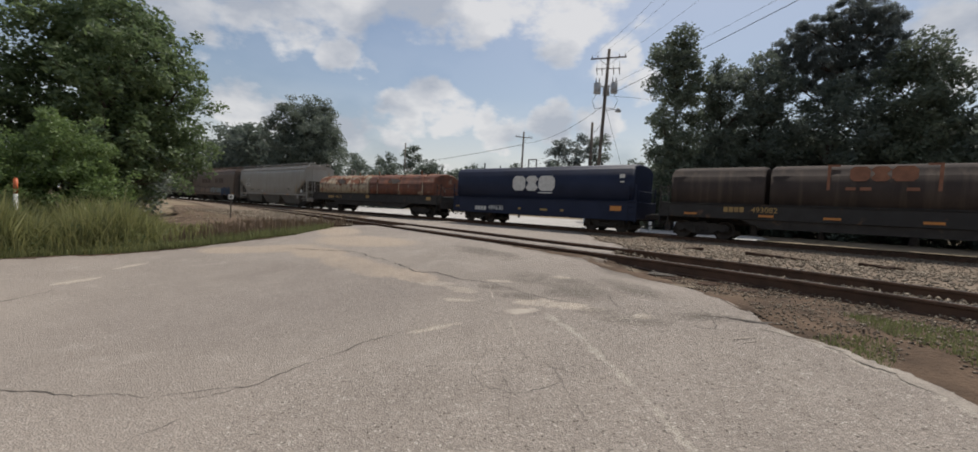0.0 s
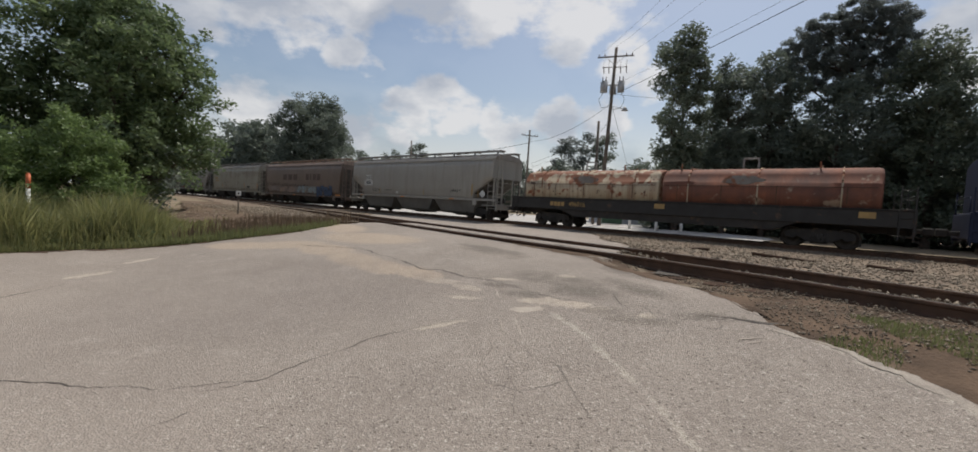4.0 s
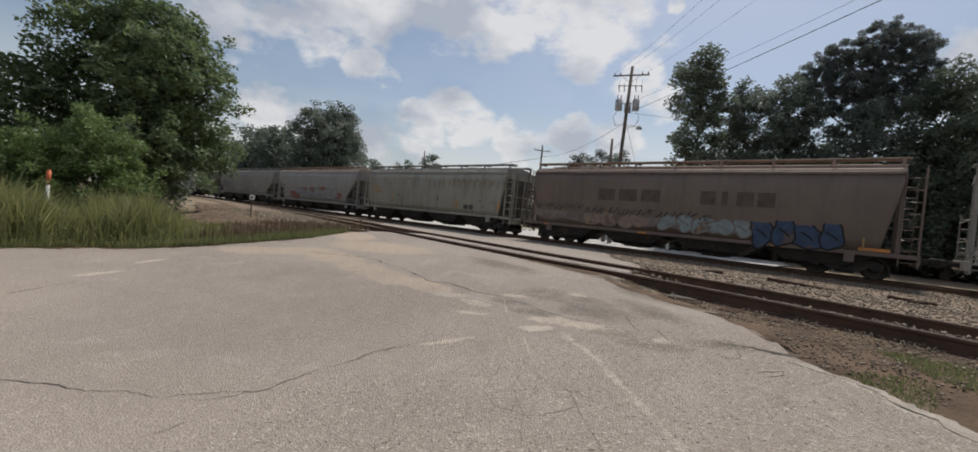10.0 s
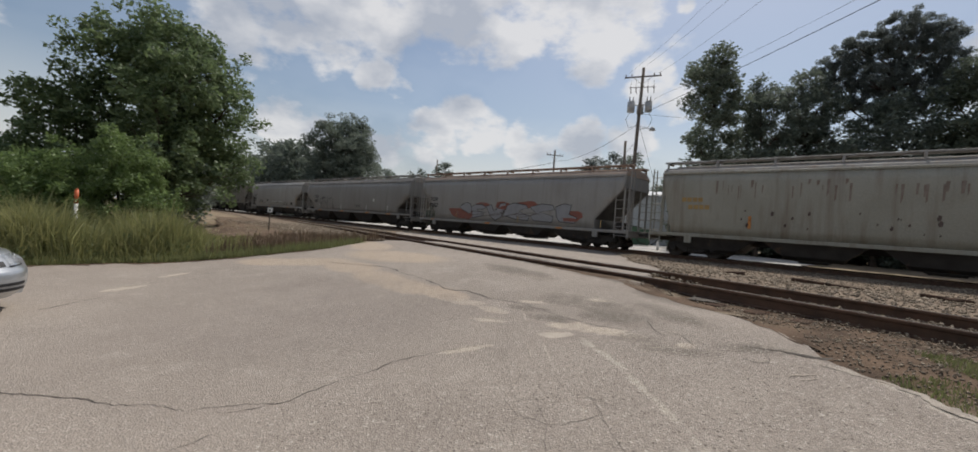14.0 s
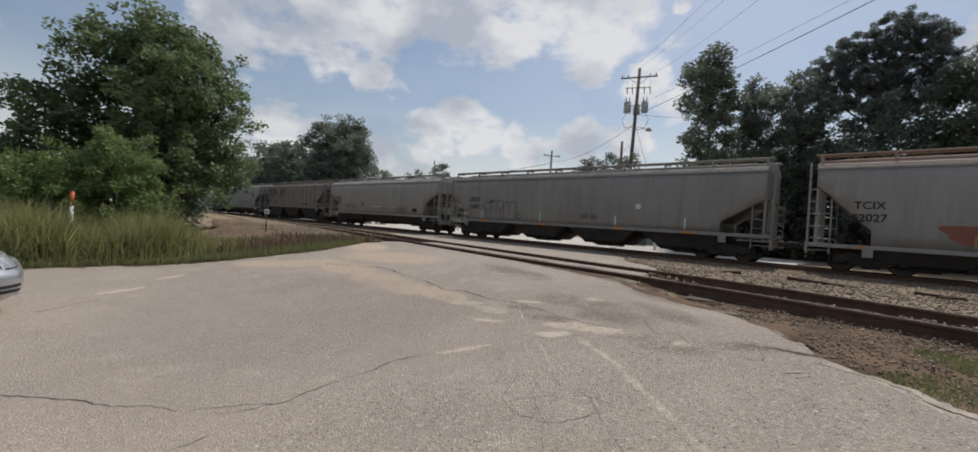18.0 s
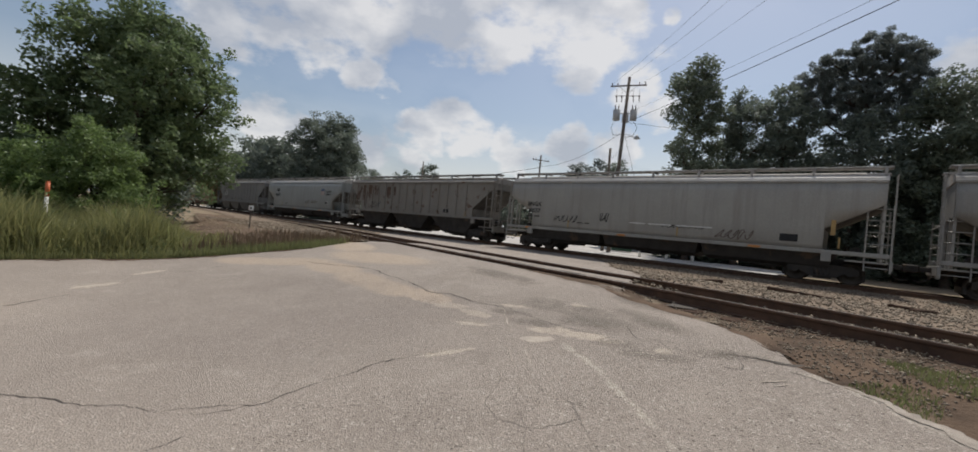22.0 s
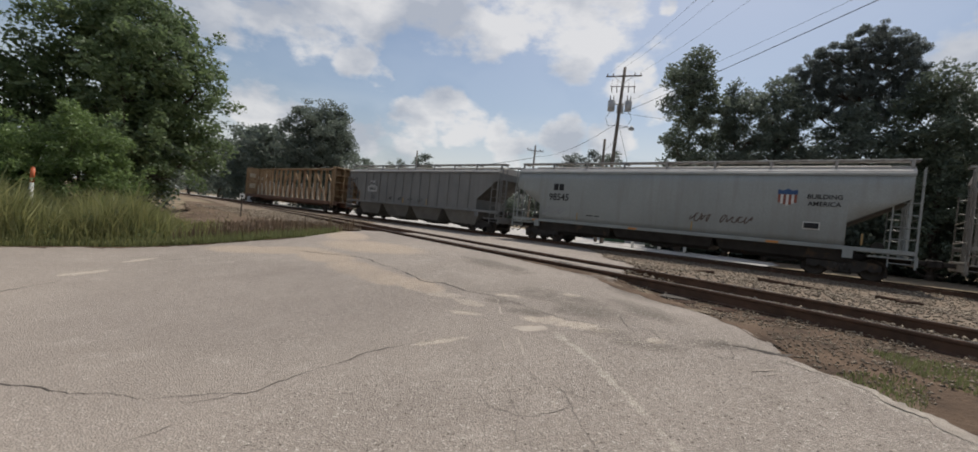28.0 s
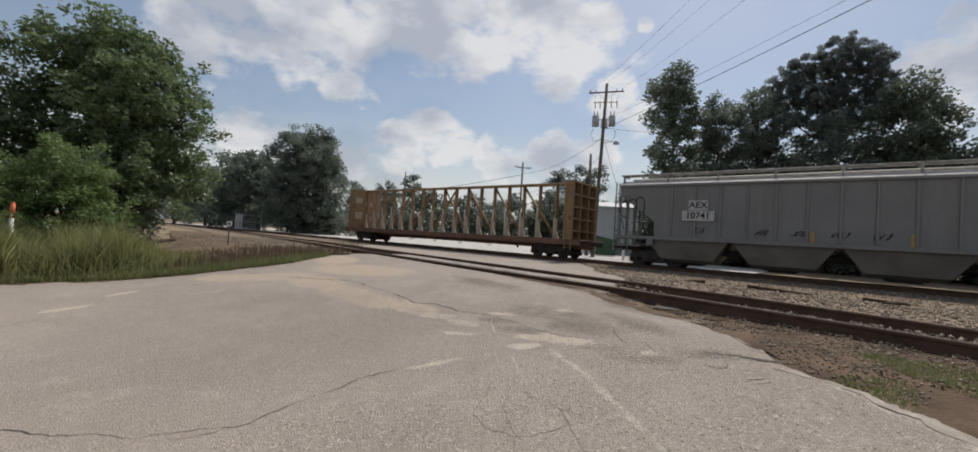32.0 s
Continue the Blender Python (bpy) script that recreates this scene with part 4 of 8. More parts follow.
def blades(name, label, places, height, width, mat, seed, category="grass", bend=0.35):
    """Upright blades in two bent segments; places: x, y, z and a height factor."""
    rng = np.random.default_rng(seed)
    P = np.asarray(places, float)
    n = len(P)
    a = rng.uniform(0, 2 * np.pi, n)
    side = np.stack([np.cos(a), np.sin(a), np.zeros(n)], 1)
    b = rng.uniform(0, 2 * np.pi, n)
    lean = np.stack([np.cos(b), np.sin(b), np.zeros(n)], 1) * (rng.uniform(0, bend, n) * height * P[:, 3])[:, None]
    h = (height * P[:, 3] * rng.uniform(0.55, 1.15, n))[:, None]
    w = width * rng.uniform(0.6, 1.3, (n, 1))
    up = np.array([0, 0, 1.0])
    base = P[:, :3]
    mid, tip = base + up * h * 0.6 + lean * 0.35, base + up * h * 0.97 + lean
    v = np.stack([base - side * w, base + side * w, mid + side * w * 0.8, mid - side * w * 0.8, tip + side * w * 0.12, tip - side * w * 0.12], 1).reshape(-1, 3)
    k = (np.arange(n) * 6)[:, None]
    f = np.concatenate([k + [0, 1, 2, 3], k + [3, 2, 4, 5]], 0)
    return tagged(new(name, soup(name, v, f, mat)), label, category, kind="stuff")


def build_grass():
    rng = random.Random(4)
    tall, low, straw, weeds, corner = [], [], [], [], []
    bank = [(-5.0, 13.4), (-6.2, 12.2), (-8.0, 11.4), (-9.6, 11.4), (-11.0, 13.5), (-14.5, 19.5), (-24.0, 32.0), (-21.0, 33.5), (-12.0, 22.5), (-8.4, 17.6)]
    tagged(part("gravel_bank", draped(bank, 0.25, 0.008, 0.4), BANK), "bare tan gravel bank below the spur track", "bank", kind="structure")
    edge = [(-46, -4.0), (-13.0, 5.4), (-10.3, 7.9), (-9.4, 9.35), (-8.2, 10.25), (-7.1, 10.8), (-5.3, 11.7), (-4.6, 13.6)]

    def edge_y(x):
        for (x0, y0), (x1, y1) in zip(edge, edge[1:]):
            if x0 <= x <= x1:
                return y0 + (y1 - y0) * (x - x0) / (x1 - x0)
        return 99
    for i in range(68000):
        x = rng.uniform(-24, -7.2)
        d = rng.uniform(0.0, 1.0) ** 1.2 * 7.5
        y = edge_y(x) + 0.1 + d
        h = ease(0.0, 1.5, d) * 0.88 + 0.12
        h *= 0.72 + 0.45 * noise.noise((x * 0.7, y * 0.7, 0)) + 0.30 * noise.noise((x * 2.6, y * 2.6, 4.0))
        h *= 1 - 0.8 * ease(-0.88, -0.71, x / max(y, 1.0))
        if rng.random() < ease(-0.76, -0.62, x / max(y, 1.0)):
            continue
        tall.append((x, y, level(x, y) - 0.05, max(0.12, h)))
    for i in range(22000):
        x = rng.uniform(-24, -5.0)
        d = rng.uniform(0, 1) ** 1.6 * 1.8
        y = edge_y(x) + 0.05 + d * (1 - 0.2 * ease(-8.5, -6.5, x))
        low.append((x, y, level(x, y) - 0.03, rng.uniform(0.5, 1.2)))
    for i in range(7000):
        x = rng.uniform(-12.5, -5.2)
        y = edge_y(x) + rng.uniform(0.9, 6.5)
        straw.append((x, y, level(x, y) - 0.04, rng.uniform(0.3, 1.0)))
    for i in range(330):
        x = rng.uniform(-8.6, -4.8)
        y = edge_y(x) + rng.uniform(0.8, 2.2)
        weeds.append((x, y, level(x, y) - 0.04, rng.uniform(0.6, 1.15)))
    for i in range(26000):
        x = rng.uniform(3.0, 5.6)
        y = rng.uniform(0.5, 4.4)
        if 0.69 * x + 0.72 * y < 6.0 and not inside(ROAD_EDGE, x, y) and noise.noise((x * 1.6, y * 1.6, 5)) > -0.12 + 0.35 * abs(y - 3.5):
            corner.append((x, y, level(x, y) - 0.03, rng.uniform(0.4, 1.1)))
    leafy = [(x, y, z + rng.uniform(0.1, 0.75) * h) for x, y, z, h in tall[::38] if h > 0.25]
    v, f = leaf_cloud(leafy, 26, 0.036, 0.22, 91)
    tagged(new("verge_weeds", soup("verge_weeds", v, f, LEAF_A)), "leafy green weeds among the tall grass", "weeds", kind="stuff")
    reeds = [(x, y, z, min(1.0, h * 1.1)) for x, y, z, h in tall[::70] if h > 0.4]
    blades("reed_grass", "broad pale arching grass leaves among the tall grass", reeds, 1.35, 0.022, REED, 8, bend=1.3)
    bank_stones = []
    for i in range(4500):
        x, y = rng.uniform(-20, -5.0), rng.uniform(11.4, 30)
        if inside(bank, x, y) and noise.noise((x * 0.9, y * 0.9, 2)) > -0.2:
            bank_stones.append((x, y, level(x, y) + 0.012))
    pebbles("bank_stones", "loose brown stones on the gravel bank", bank_stones, 0.036, STONE)
    blades("tall_grass", "tall green and straw-coloured grass on the verge", tall, 1.55, 0.012, GRASS, 1, bend=0.7)
    blades("short_grass", "short green grass along the road edge", low, 0.22, 0.008, LOWGRASS, 2)
    blades("dry_weeds", "dry brown weeds on the gravel slope", straw, 0.30, 0.009, STRAW, 3, "weeds", 0.5)
    blades("dead_stalks", "dark dead weed stalks beside the crossing", weeds, 0.50, 0.014, STRAW, 6, "weeds", 0.15)
    blades("short_grass", "patchy grass on the soil verge", corner, 0.065, 0.005, LOWGRASS, 7)


build_grass()


# ---- poles, wires, signs and other fixed things ----
POLE = material("weathered_pole_timber", (0.17, 0.14, 0.115), (0.09, 0.075, 0.062), rough=0.9, scale=2, fine=25, bump=0.5)
TIN = material("grey_transformer_paint", (0.42, 0.43, 0.44), (0.34, 0.35, 0.36), rough=0.5, scale=2, fine=30, bump=0.03)
CERAMIC = material("brown_porcelain", (0.10, 0.06, 0.045), rough=0.25, bump=0.0, scale=4)
WIRE = material("black_cable", (0.025, 0.025, 0.027), rough=0.6, bump=0.0)
PWHITE = material("chalky_white_paint", (0.78, 0.77, 0.73), (0.62, 0.60, 0.56), rough=0.7, scale=4, fine=40, bump=0.05)
PORANGE = material("faded_orange_plastic", (0.62, 0.14, 0.04), (0.50, 0.11, 0.04), rough=0.5, scale=4, fine=40, bump=0.03)
CONCRETE = material("pale_concrete", (0.50, 0.48, 0.45), (0.38, 0.36, 0.34), rough=0.9, scale=1.5, fine=40, bump=0.2)
DGREEN = material("green_skip_paint", (0.07, 0.14, 0.085), (0.05, 0.10, 0.06), rough=0.6, scale=2, fine=30, bump=0.05)
METALW = material("pale_metal_siding", (0.52, 0.54, 0.55), (0.42, 0.44, 0.45), rough=0.6, scale=1.0, fine=20, bump=0.05)


def pole_with_arm(name, label, base, top, arm_dir, arm_len, r=0.15, arms=1, arm_drop=0.75):
    """A timber pole, slightly leaning, with cross-arms, braces and insulators."""
    b, t = Vector(base), Vector(top)
    p = thing(name, label, "utility pole", pose(*b))
    part("pole", Shape().tube((0, 0, -0.3), t - b, r, 12, r * 0.68), POLE, p)
    ax = (t - b).normalized()
    d = Vector(arm_dir).normalized()
    for i in range(arms):
        c = (t - b) - ax * (arm_drop + i * 0.9) + Vector((d.y, -d.x, 0)) * 0.14
        a0, a1 = c - d * arm_len / 2, c + d * arm_len / 2
        part("cross_arm", Shape().tube(a0, a1, 0.065, 4), POLE, p)
        for k in (-0.46, -0.3, 0.3, 0.46):
            q = c + d * arm_len * k
            part("insulator", Shape().tube(q, q + Vector((0, 0, 0.14)), 0.02, 6).tube(q + Vector((0, 0, 0.12)), q + Vector((0, 0, 0.19)), 0.055, 8, 0.035).tube(q + Vector((0, 0, 0.19)), q + Vector((0, 0, 0.25)), 0.04, 8, 0.025), CERAMIC, p)
        for s in (-1, 1):
            part("arm_brace", Shape().tube(c + d * s * arm_len * 0.27, c - ax * 0.65, 0.02, 5), TIN, p)
    return p


def wire(a, b, sag, r=0.008, label="thin overhead power wire", name="power_line"):
    a, b = Vector(a), Vector(b)
    pts = [a.lerp(b, i / 24) - Vector((0, 0, sag * 4 * (i / 24) * (1 - i / 24))) for i in range(25)]
    d = (b - a).normalized()
    u = Vector((-d.y, d.x, 0)).normalized()
    v = d.cross(u)
    rings = [[p + u * (r * math.cos(k * 1.2566)) + v * (r * math.sin(k * 1.2566)) for k in range(5)] for p in pts]
    return tagged(part(name, Shape().loft(rings), WIRE), label, "wire", "overhead wires")


def build_poles():
    base, top = Vector((8.75, 35.0, 0.4)), Vector((9.18, 34.85, 14.9))
    p = pole_with_arm("utility_pole", "tall timber utility pole with cross-arm and two transformers", base, top, (0.97, -0.26, 0.03), 2.8, 0.17)

    def on(z):
        return (top - base) * ((z - base.z) / (top.z - base.z))
    d = Vector((0.97, -0.26, 0))
    for s, r in ((-1, 0.29), (1, 0.27)):
        c = on(11.35) + d * s * 0.66
        can = Shape().tube(c, c + Vector((0, 0, 0.80)), r, 16).tube(c + Vector((0, 0, 0.80)), c + Vector((0, 0, 0.90)), r * 1.06, 16, r * 0.5)
        t = part("transformer", can, TIN, p, "grey pole-mounted transformer can")
        for k in (-0.12, 0.12):
            part("bushing", Shape().tube(c + Vector((k, 0, 0.85)), c + Vector((k * 1.2, 0, 1.25)), 0.05, 8, 0.03), CERAMIC, t)
        part("transformer_bracket", Shape().tube(on(11.9), c + Vector((0, 0, 0.6)), 0.05, 6), TIN, p)
        loop = [c + Vector((0, 0, 0.05)), c + d * s * 0.35 + Vector((0, 0, -0.6)), c + d * s * 0.1 + Vector((0, 0, -1.25)), on(10.2)]
        part("drop_lead", Shape().path(loop, 0.015, 5), WIRE, p)
    c = on(11.3) + Vector((0.16, 0.42, 0))
    t = part("transformer", Shape().tube(c, c + Vector((0, 0, 0.75)), 0.27, 16).tube(c + Vector((0, 0, 0.75)), c + Vector((0, 0, 0.84)), 0.285, 16, 0.14), TIN, p, "grey pole-mounted transformer can")
    part("bushing", Shape().tube(c + Vector((0, 0, 0.8)), c + Vector((0, 0, 1.2)), 0.05, 8, 0.03), CERAMIC, t)
    part("cutout_bar", Shape().tube(on(13.35) - d * 0.95, on(13.35) + d * 1.0, 0.03, 6), POLE, p)
    for k in (-0.85, -0.45, 0.45, 0.9):
        q = on(13.4) + d * k
        part("fuse_cutout", Shape().tube(q, q + Vector((0.05, 0, -0.55)), 0.045, 8, 0.03).tube(on(13.9) + d * k, q, 0.01, 4), CERAMIC, p)
    arm = Shape().path([on(9.9), on(9.9) + Vector((0.5, -0.3, 0.1)), on(9.9) + Vector((0.95, -0.55, 0.05))], 0.03, 6)
    part("lamp_arm", arm, TIN, p)
    lh = on(9.9) + Vector((1.0, -0.6, 0.0))
    part("lamp_head", Shape().tube(lh + Vector((0, 0, -0.12)), lh + Vector((0, 0, 0.16)), 0.26, 12, 0.10), TIN, p, "grey street lamp head")
    tagged(part("guy_wire", Shape().tube(base + on(10.6), (12.6, 35.4, 0.4), 0.012, 5), WIRE), "steel guy wire of the utility pole", "wire", "overhead wires")
    pole_with_arm("pole_stub", "bare weathered pole without cross-arm", (9.1, 38.6, 0.4), (8.98, 38.4, 9.7), (1, 0, 0), 0.1, 0.16, 0)
    pole_with_arm("utility_pole", "far timber utility pole with one cross-arm", (4.2, 57.9, 0.4), (4.28, 57.8, 12.1), (0.95, 0.3, 0), 2.4, 0.16)
    pole_with_arm("pole_stub", "far bare pole on the skyline", (-19.9, 98.0, 0.4), (-19.85, 98.0, 15.6), (1, 0, 0), 0.1, 0.2, 0)
    nxt, side = Vector((8.4, -9.0, 10.1)), Vector((14.0, -9.0, 8.9))
    pole_with_arm("utility_pole", "timber utility pole behind the road", (8.4, -9.0, 0.0), (8.4, -9.0, 10.9), (1, 0, 0), 2.5, 0.17)
    pole_with_arm("utility_pole", "timber utility pole beside the spur track", (14.0, -9.0, 0.6), (14.0, -9.0, 10.4), (1, 0, 0), 0.1, 0.16, 0)
    for k, e in ((-1.15, -1.0), (0.0, 0.0), (1.15, 1.05)):
        a = base + on(14.2) + d * k + Vector((0, 0, 0.25 if k else 0.75))
        wire(a, nxt + Vector((e * 1.0, 0, 0.2)), 0.9, 0.006)
    wire(base + on(11.1), side + Vector((0, 0, 0.1)), 0.35, 0.015, "thick overhead service cable")
    wire(base + on(11.9), side + Vector((0.6, 0, 0.9)), 0.55, 0.007)
    wire(base + on(10.4), (4.28, 57.8, 10.6), 0.8, 0.016)
    wire((4.28, 57.8, 10.4), (-60.0, 118.0, 10.2), 2.0, 0.03)
    wire(base + on(11.2), (46, 30, 11.2), 0.8, 0.012)
    wire(base + on(9.0), (8.98, 38.4, 8.6), 0.05, 0.012)
    for z in (8.2, 7.6):
        wire((8.98, 38.4, z), (-6.0, 60.0, 3.5), 0.2, 0.010)


build_poles()


def build_small():
    x, y = -12.55, 11.2
    m = thing("marker_post", "round orange and white marker post in tall grass", "marker post", pose(x, y, level(x, y)))
    part("lower_tube", Shape().tube((0, 0, -0.1), (0, 0, 1.34), 0.045, 14), PWHITE, m, "white lower tube")
    part("cap", Shape().tube((0, 0, 1.30), (0, 0, 1.68), 0.048, 14).tube((0, 0, 1.68), (0, 0, 1.72), 0.048, 14, 0.03), PORANGE, m, "faded orange cap")
    x, y = -10.8, 17.7
    s = thing("track_sign", "small white square sign on a thin stake", "sign", pose(x, y, level(x, y), 0, 0, 32))
    part("stake", Shape().box(-0.025, 0.025, -0.02, 0.02, -0.1, 0.95, 0.004), POLE, s)
    part("plate", Shape().box(-0.095, 0.095, -0.045, -0.021, 0.78, 0.98, 0.006), PWHITE, s)
    part("painted_mark", Shape().box(-0.035, 0.035, -0.052, -0.046, 0.84, 0.92), BLACKM, s, "black square")
    a, b = Vector((12.1, 31.4, 0.4)), Vector((13.7, 30.8, 0.4))
    for p in (a, b, Vector((10.4, 32.2, 0.4))):
        o = thing("bollard", "white steel bollard with dark bands in the lot", "bollard", pose(*p), "bollards in the lot")
        part("tube", Shape().tube((0, 0, -0.1), (0, 0, 1.08), 0.10, 12).tube((0, 0, 1.08), (0, 0, 1.12), 0.10, 12, 0.05), PWHITE, o)
        part("band", Shape().tube((0, 0, 0.82), (0, 0, 0.90), 0.103, 12), BLACKM, o, "black band")
    pts = [a.lerp(b, i / 10) + Vector((0, 0, 0.62 - 0.30 * 4 * (i / 10) * (1 - i / 10))) for i in range(11)]
    tagged(part("chain", Shape().path(pts, 0.025, 5), BLACKM), "dark chain hanging between two bollards", "chain")
    slab = Shape().box(-5.5, 6.5, -1.3, 1.3, -0.06, 0.06, 0.02)
    tagged(part("concrete_slab", slab, CONCRETE, m=pose(13.2, 32.2, 0.40, 0, 0, -39.5)), "pale concrete slab below the bollards", "slab", kind="structure")
    # cabinet and fence beside the track
    x, y = -38.0, 64.6
    c = thing("signal_cabinet", "pale grey trackside equipment cabinet", "cabinet", pose(x, y, level(x, y), 0, 0, 30))
    part("case", Shape().box(-0.5, 0.5, -0.45, 0.45, 0, 2.3, 0.03), METALW, c)
    part("lid", Shape().box(-0.56, 0.56, -0.52, 0.52, 2.3, 2.4, 0.03), TIN, c)
    part("door", Shape().box(-0.42, 0.42, -0.48, -0.455, 0.2, 2.15, 0.01), METALW, c)
    x, y = -36.1, 64.4
    g = thing("mesh_gate", "grey steel gate panel beside the cabinet", "gate", pose(x, y, level(x, y), 0, 0, 30))
    fr = Shape()
    for k in (-1.4, 1.4):
        fr.box(k - 0.05, k + 0.05, -0.05, 0.05, 0, 2.3, 0.01)
    for zz in (0.3, 1.3, 2.25):
        fr.box(-1.4, 1.4, -0.03, 0.03, zz - 0.03, zz + 0.03)
    part("gate_frame", fr, TIN, g)
    for i in range(13):
        part("bar", Shape().box(-1.3 + i * 0.216 - 0.012, -1.3 + i * 0.216 + 0.012, -0.012, 0.012, 0.3, 2.25), TIN, g)
    # low building and skip behind the crossing
    h = thing("storage_shed", "low pale metal-sided shed beyond the lot", "shed", pose(15.6, 49.5, 0.4, 0, 0, -6))
    part("wall", Shape().box(-4.0, 4.0, -3.0, 3.0, 0, 5.2, 0.03), METALW, h)
    for i in range(17):
        part("siding_rib", Shape().box(-3.95 + i * 0.49, -3.87 + i * 0.49, -3.04, -3.0, 0.05, 5.15), METALW, h)
    part("roof", Shape().prism([(-3.3, 5.18), (3.3, 5.18), (3.3, 5.35), (0, 6.1), (-3.3, 5.35)], -4.2, 4.2), TIN, h)
    part("door", Shape().box(-1.2, 0.6, -3.08, -3.03, 0, 2.8, 0.01), TIN, h)
    k = thing("rubbish_skip", "green steel rubbish skip with a sloped lid", "skip", pose(11.6, 41.5, 0.4, 0, 0, -12))
    part("bin", Shape().prism([(-0.9, 0.12), (0.9, 0.12), (1.0, 1.5), (-0.95, 1.9)], -1.0, 1.0, axis=1), DGREEN, k)
    part("lid", Shape().prism([(-1.0, 1.9), (1.05, 1.5), (1.05, 1.55), (-1.0, 1.96)], -1.05, 1.05, axis=1), BLACKM, k, "black plastic lid")
    for s in (-1, 1):
        part("lifting_pocket", Shape().box(-0.6, 0.6, s * 1.06 - 0.06, s * 1.06 + 0.06, 0.9, 1.05, 0.01), DGREEN, k)
    # old tie ends and timbers on the ballast
    rng = random.Random(8)
    for (x, y, l, a) in ((8.6, 12.4, 1.6, -30), (10.4, 11.0, 0.9, -55), (7.0, 14.2, 0.7, 10), (11.9, 9.2, 1.3, -42), (9.6, 10.0, 0.5, 25)):
        o = part("old_timber", Shape().box(-l / 2, l / 2, -0.09, 0.09, 0, 0.12, 0.02), TIE, None, "", pose(x, y, level(x, y) - 0.02, rng.uniform(-6, 6), rng.uniform(-4, 4), a))
        tagged(o, "rotten piece of tie lying on the ballast", "timber", "timber scraps on the ballast")


BLACKM = material("matt_black", (0.02, 0.02, 0.022), rough=0.6, bump=0.02)
build_small()


def ribbon(pts, w0, w1, lift, seed, jag=0.05, step=0.05):
    """A thin uneven band on the road along a line."""
    rng = random.Random(seed)
    line = [p.xy for p in curve_through([(x, y, 0) for x, y in pts], step)]
    vs, off, n = [], 0.0, len(line)
    for i, p in enumerate(line):
        d = (line[min(i + 1, n - 1)] - line[max(i - 1, 0)])
        d = d.normalized() if d.length else Vector((1, 0))
        off = 0.8 * off + rng.uniform(-jag, jag)
        k = math.sin(math.pi * min(1, max(0.0, i / (n - 1)))) ** 0.4
        w = (w0 + (w1 - w0) * i / n) * max(0.38, 0.85 + 1.5 * noise.noise((i * step * 4.0, seed * 1.7, 0.5))) * rng.uniform(0.7, 1.2) * max(0.15, k)
        for s in (-1, 1):
            q = p + Vector((-d.y, d.x)) * (off + s * w)
            vs.append((q.x, q.y, level(q.x, q.y) + lift))
    return Shape().add(vs, [(2 * i, 2 * i + 2, 2 * i + 3, 2 * i + 1) for i in range(n - 1)])


def blot(cx, cy, rx, ry, turn, lift, seed, n=28, rough=0.35):
    a = radians(turn)
    vs = [(cx, cy, level(cx, cy) + lift)]
    for i in range(n):
        w = 2 * math.pi * i / n
        k = 1 + rough * noise.noise((math.cos(w) * 1.6 + seed, math.sin(w) * 1.6, seed * 0.7)) * 1.5 + rough * 0.5 * noise.noise((math.cos(w) * 5 + seed, math.sin(w) * 5, 2.0))
        x, y = math.cos(w) * rx * k, math.sin(w) * ry * k
        X, Y = cx + x * math.cos(a) - y * math.sin(a), cy + x * math.sin(a) + y * math.cos(a)
        vs.append((X, Y, level(X, Y) + lift))
    return Shape().add(vs, [(0, i + 1, (i + 1) % n + 1) for i in range(n)])


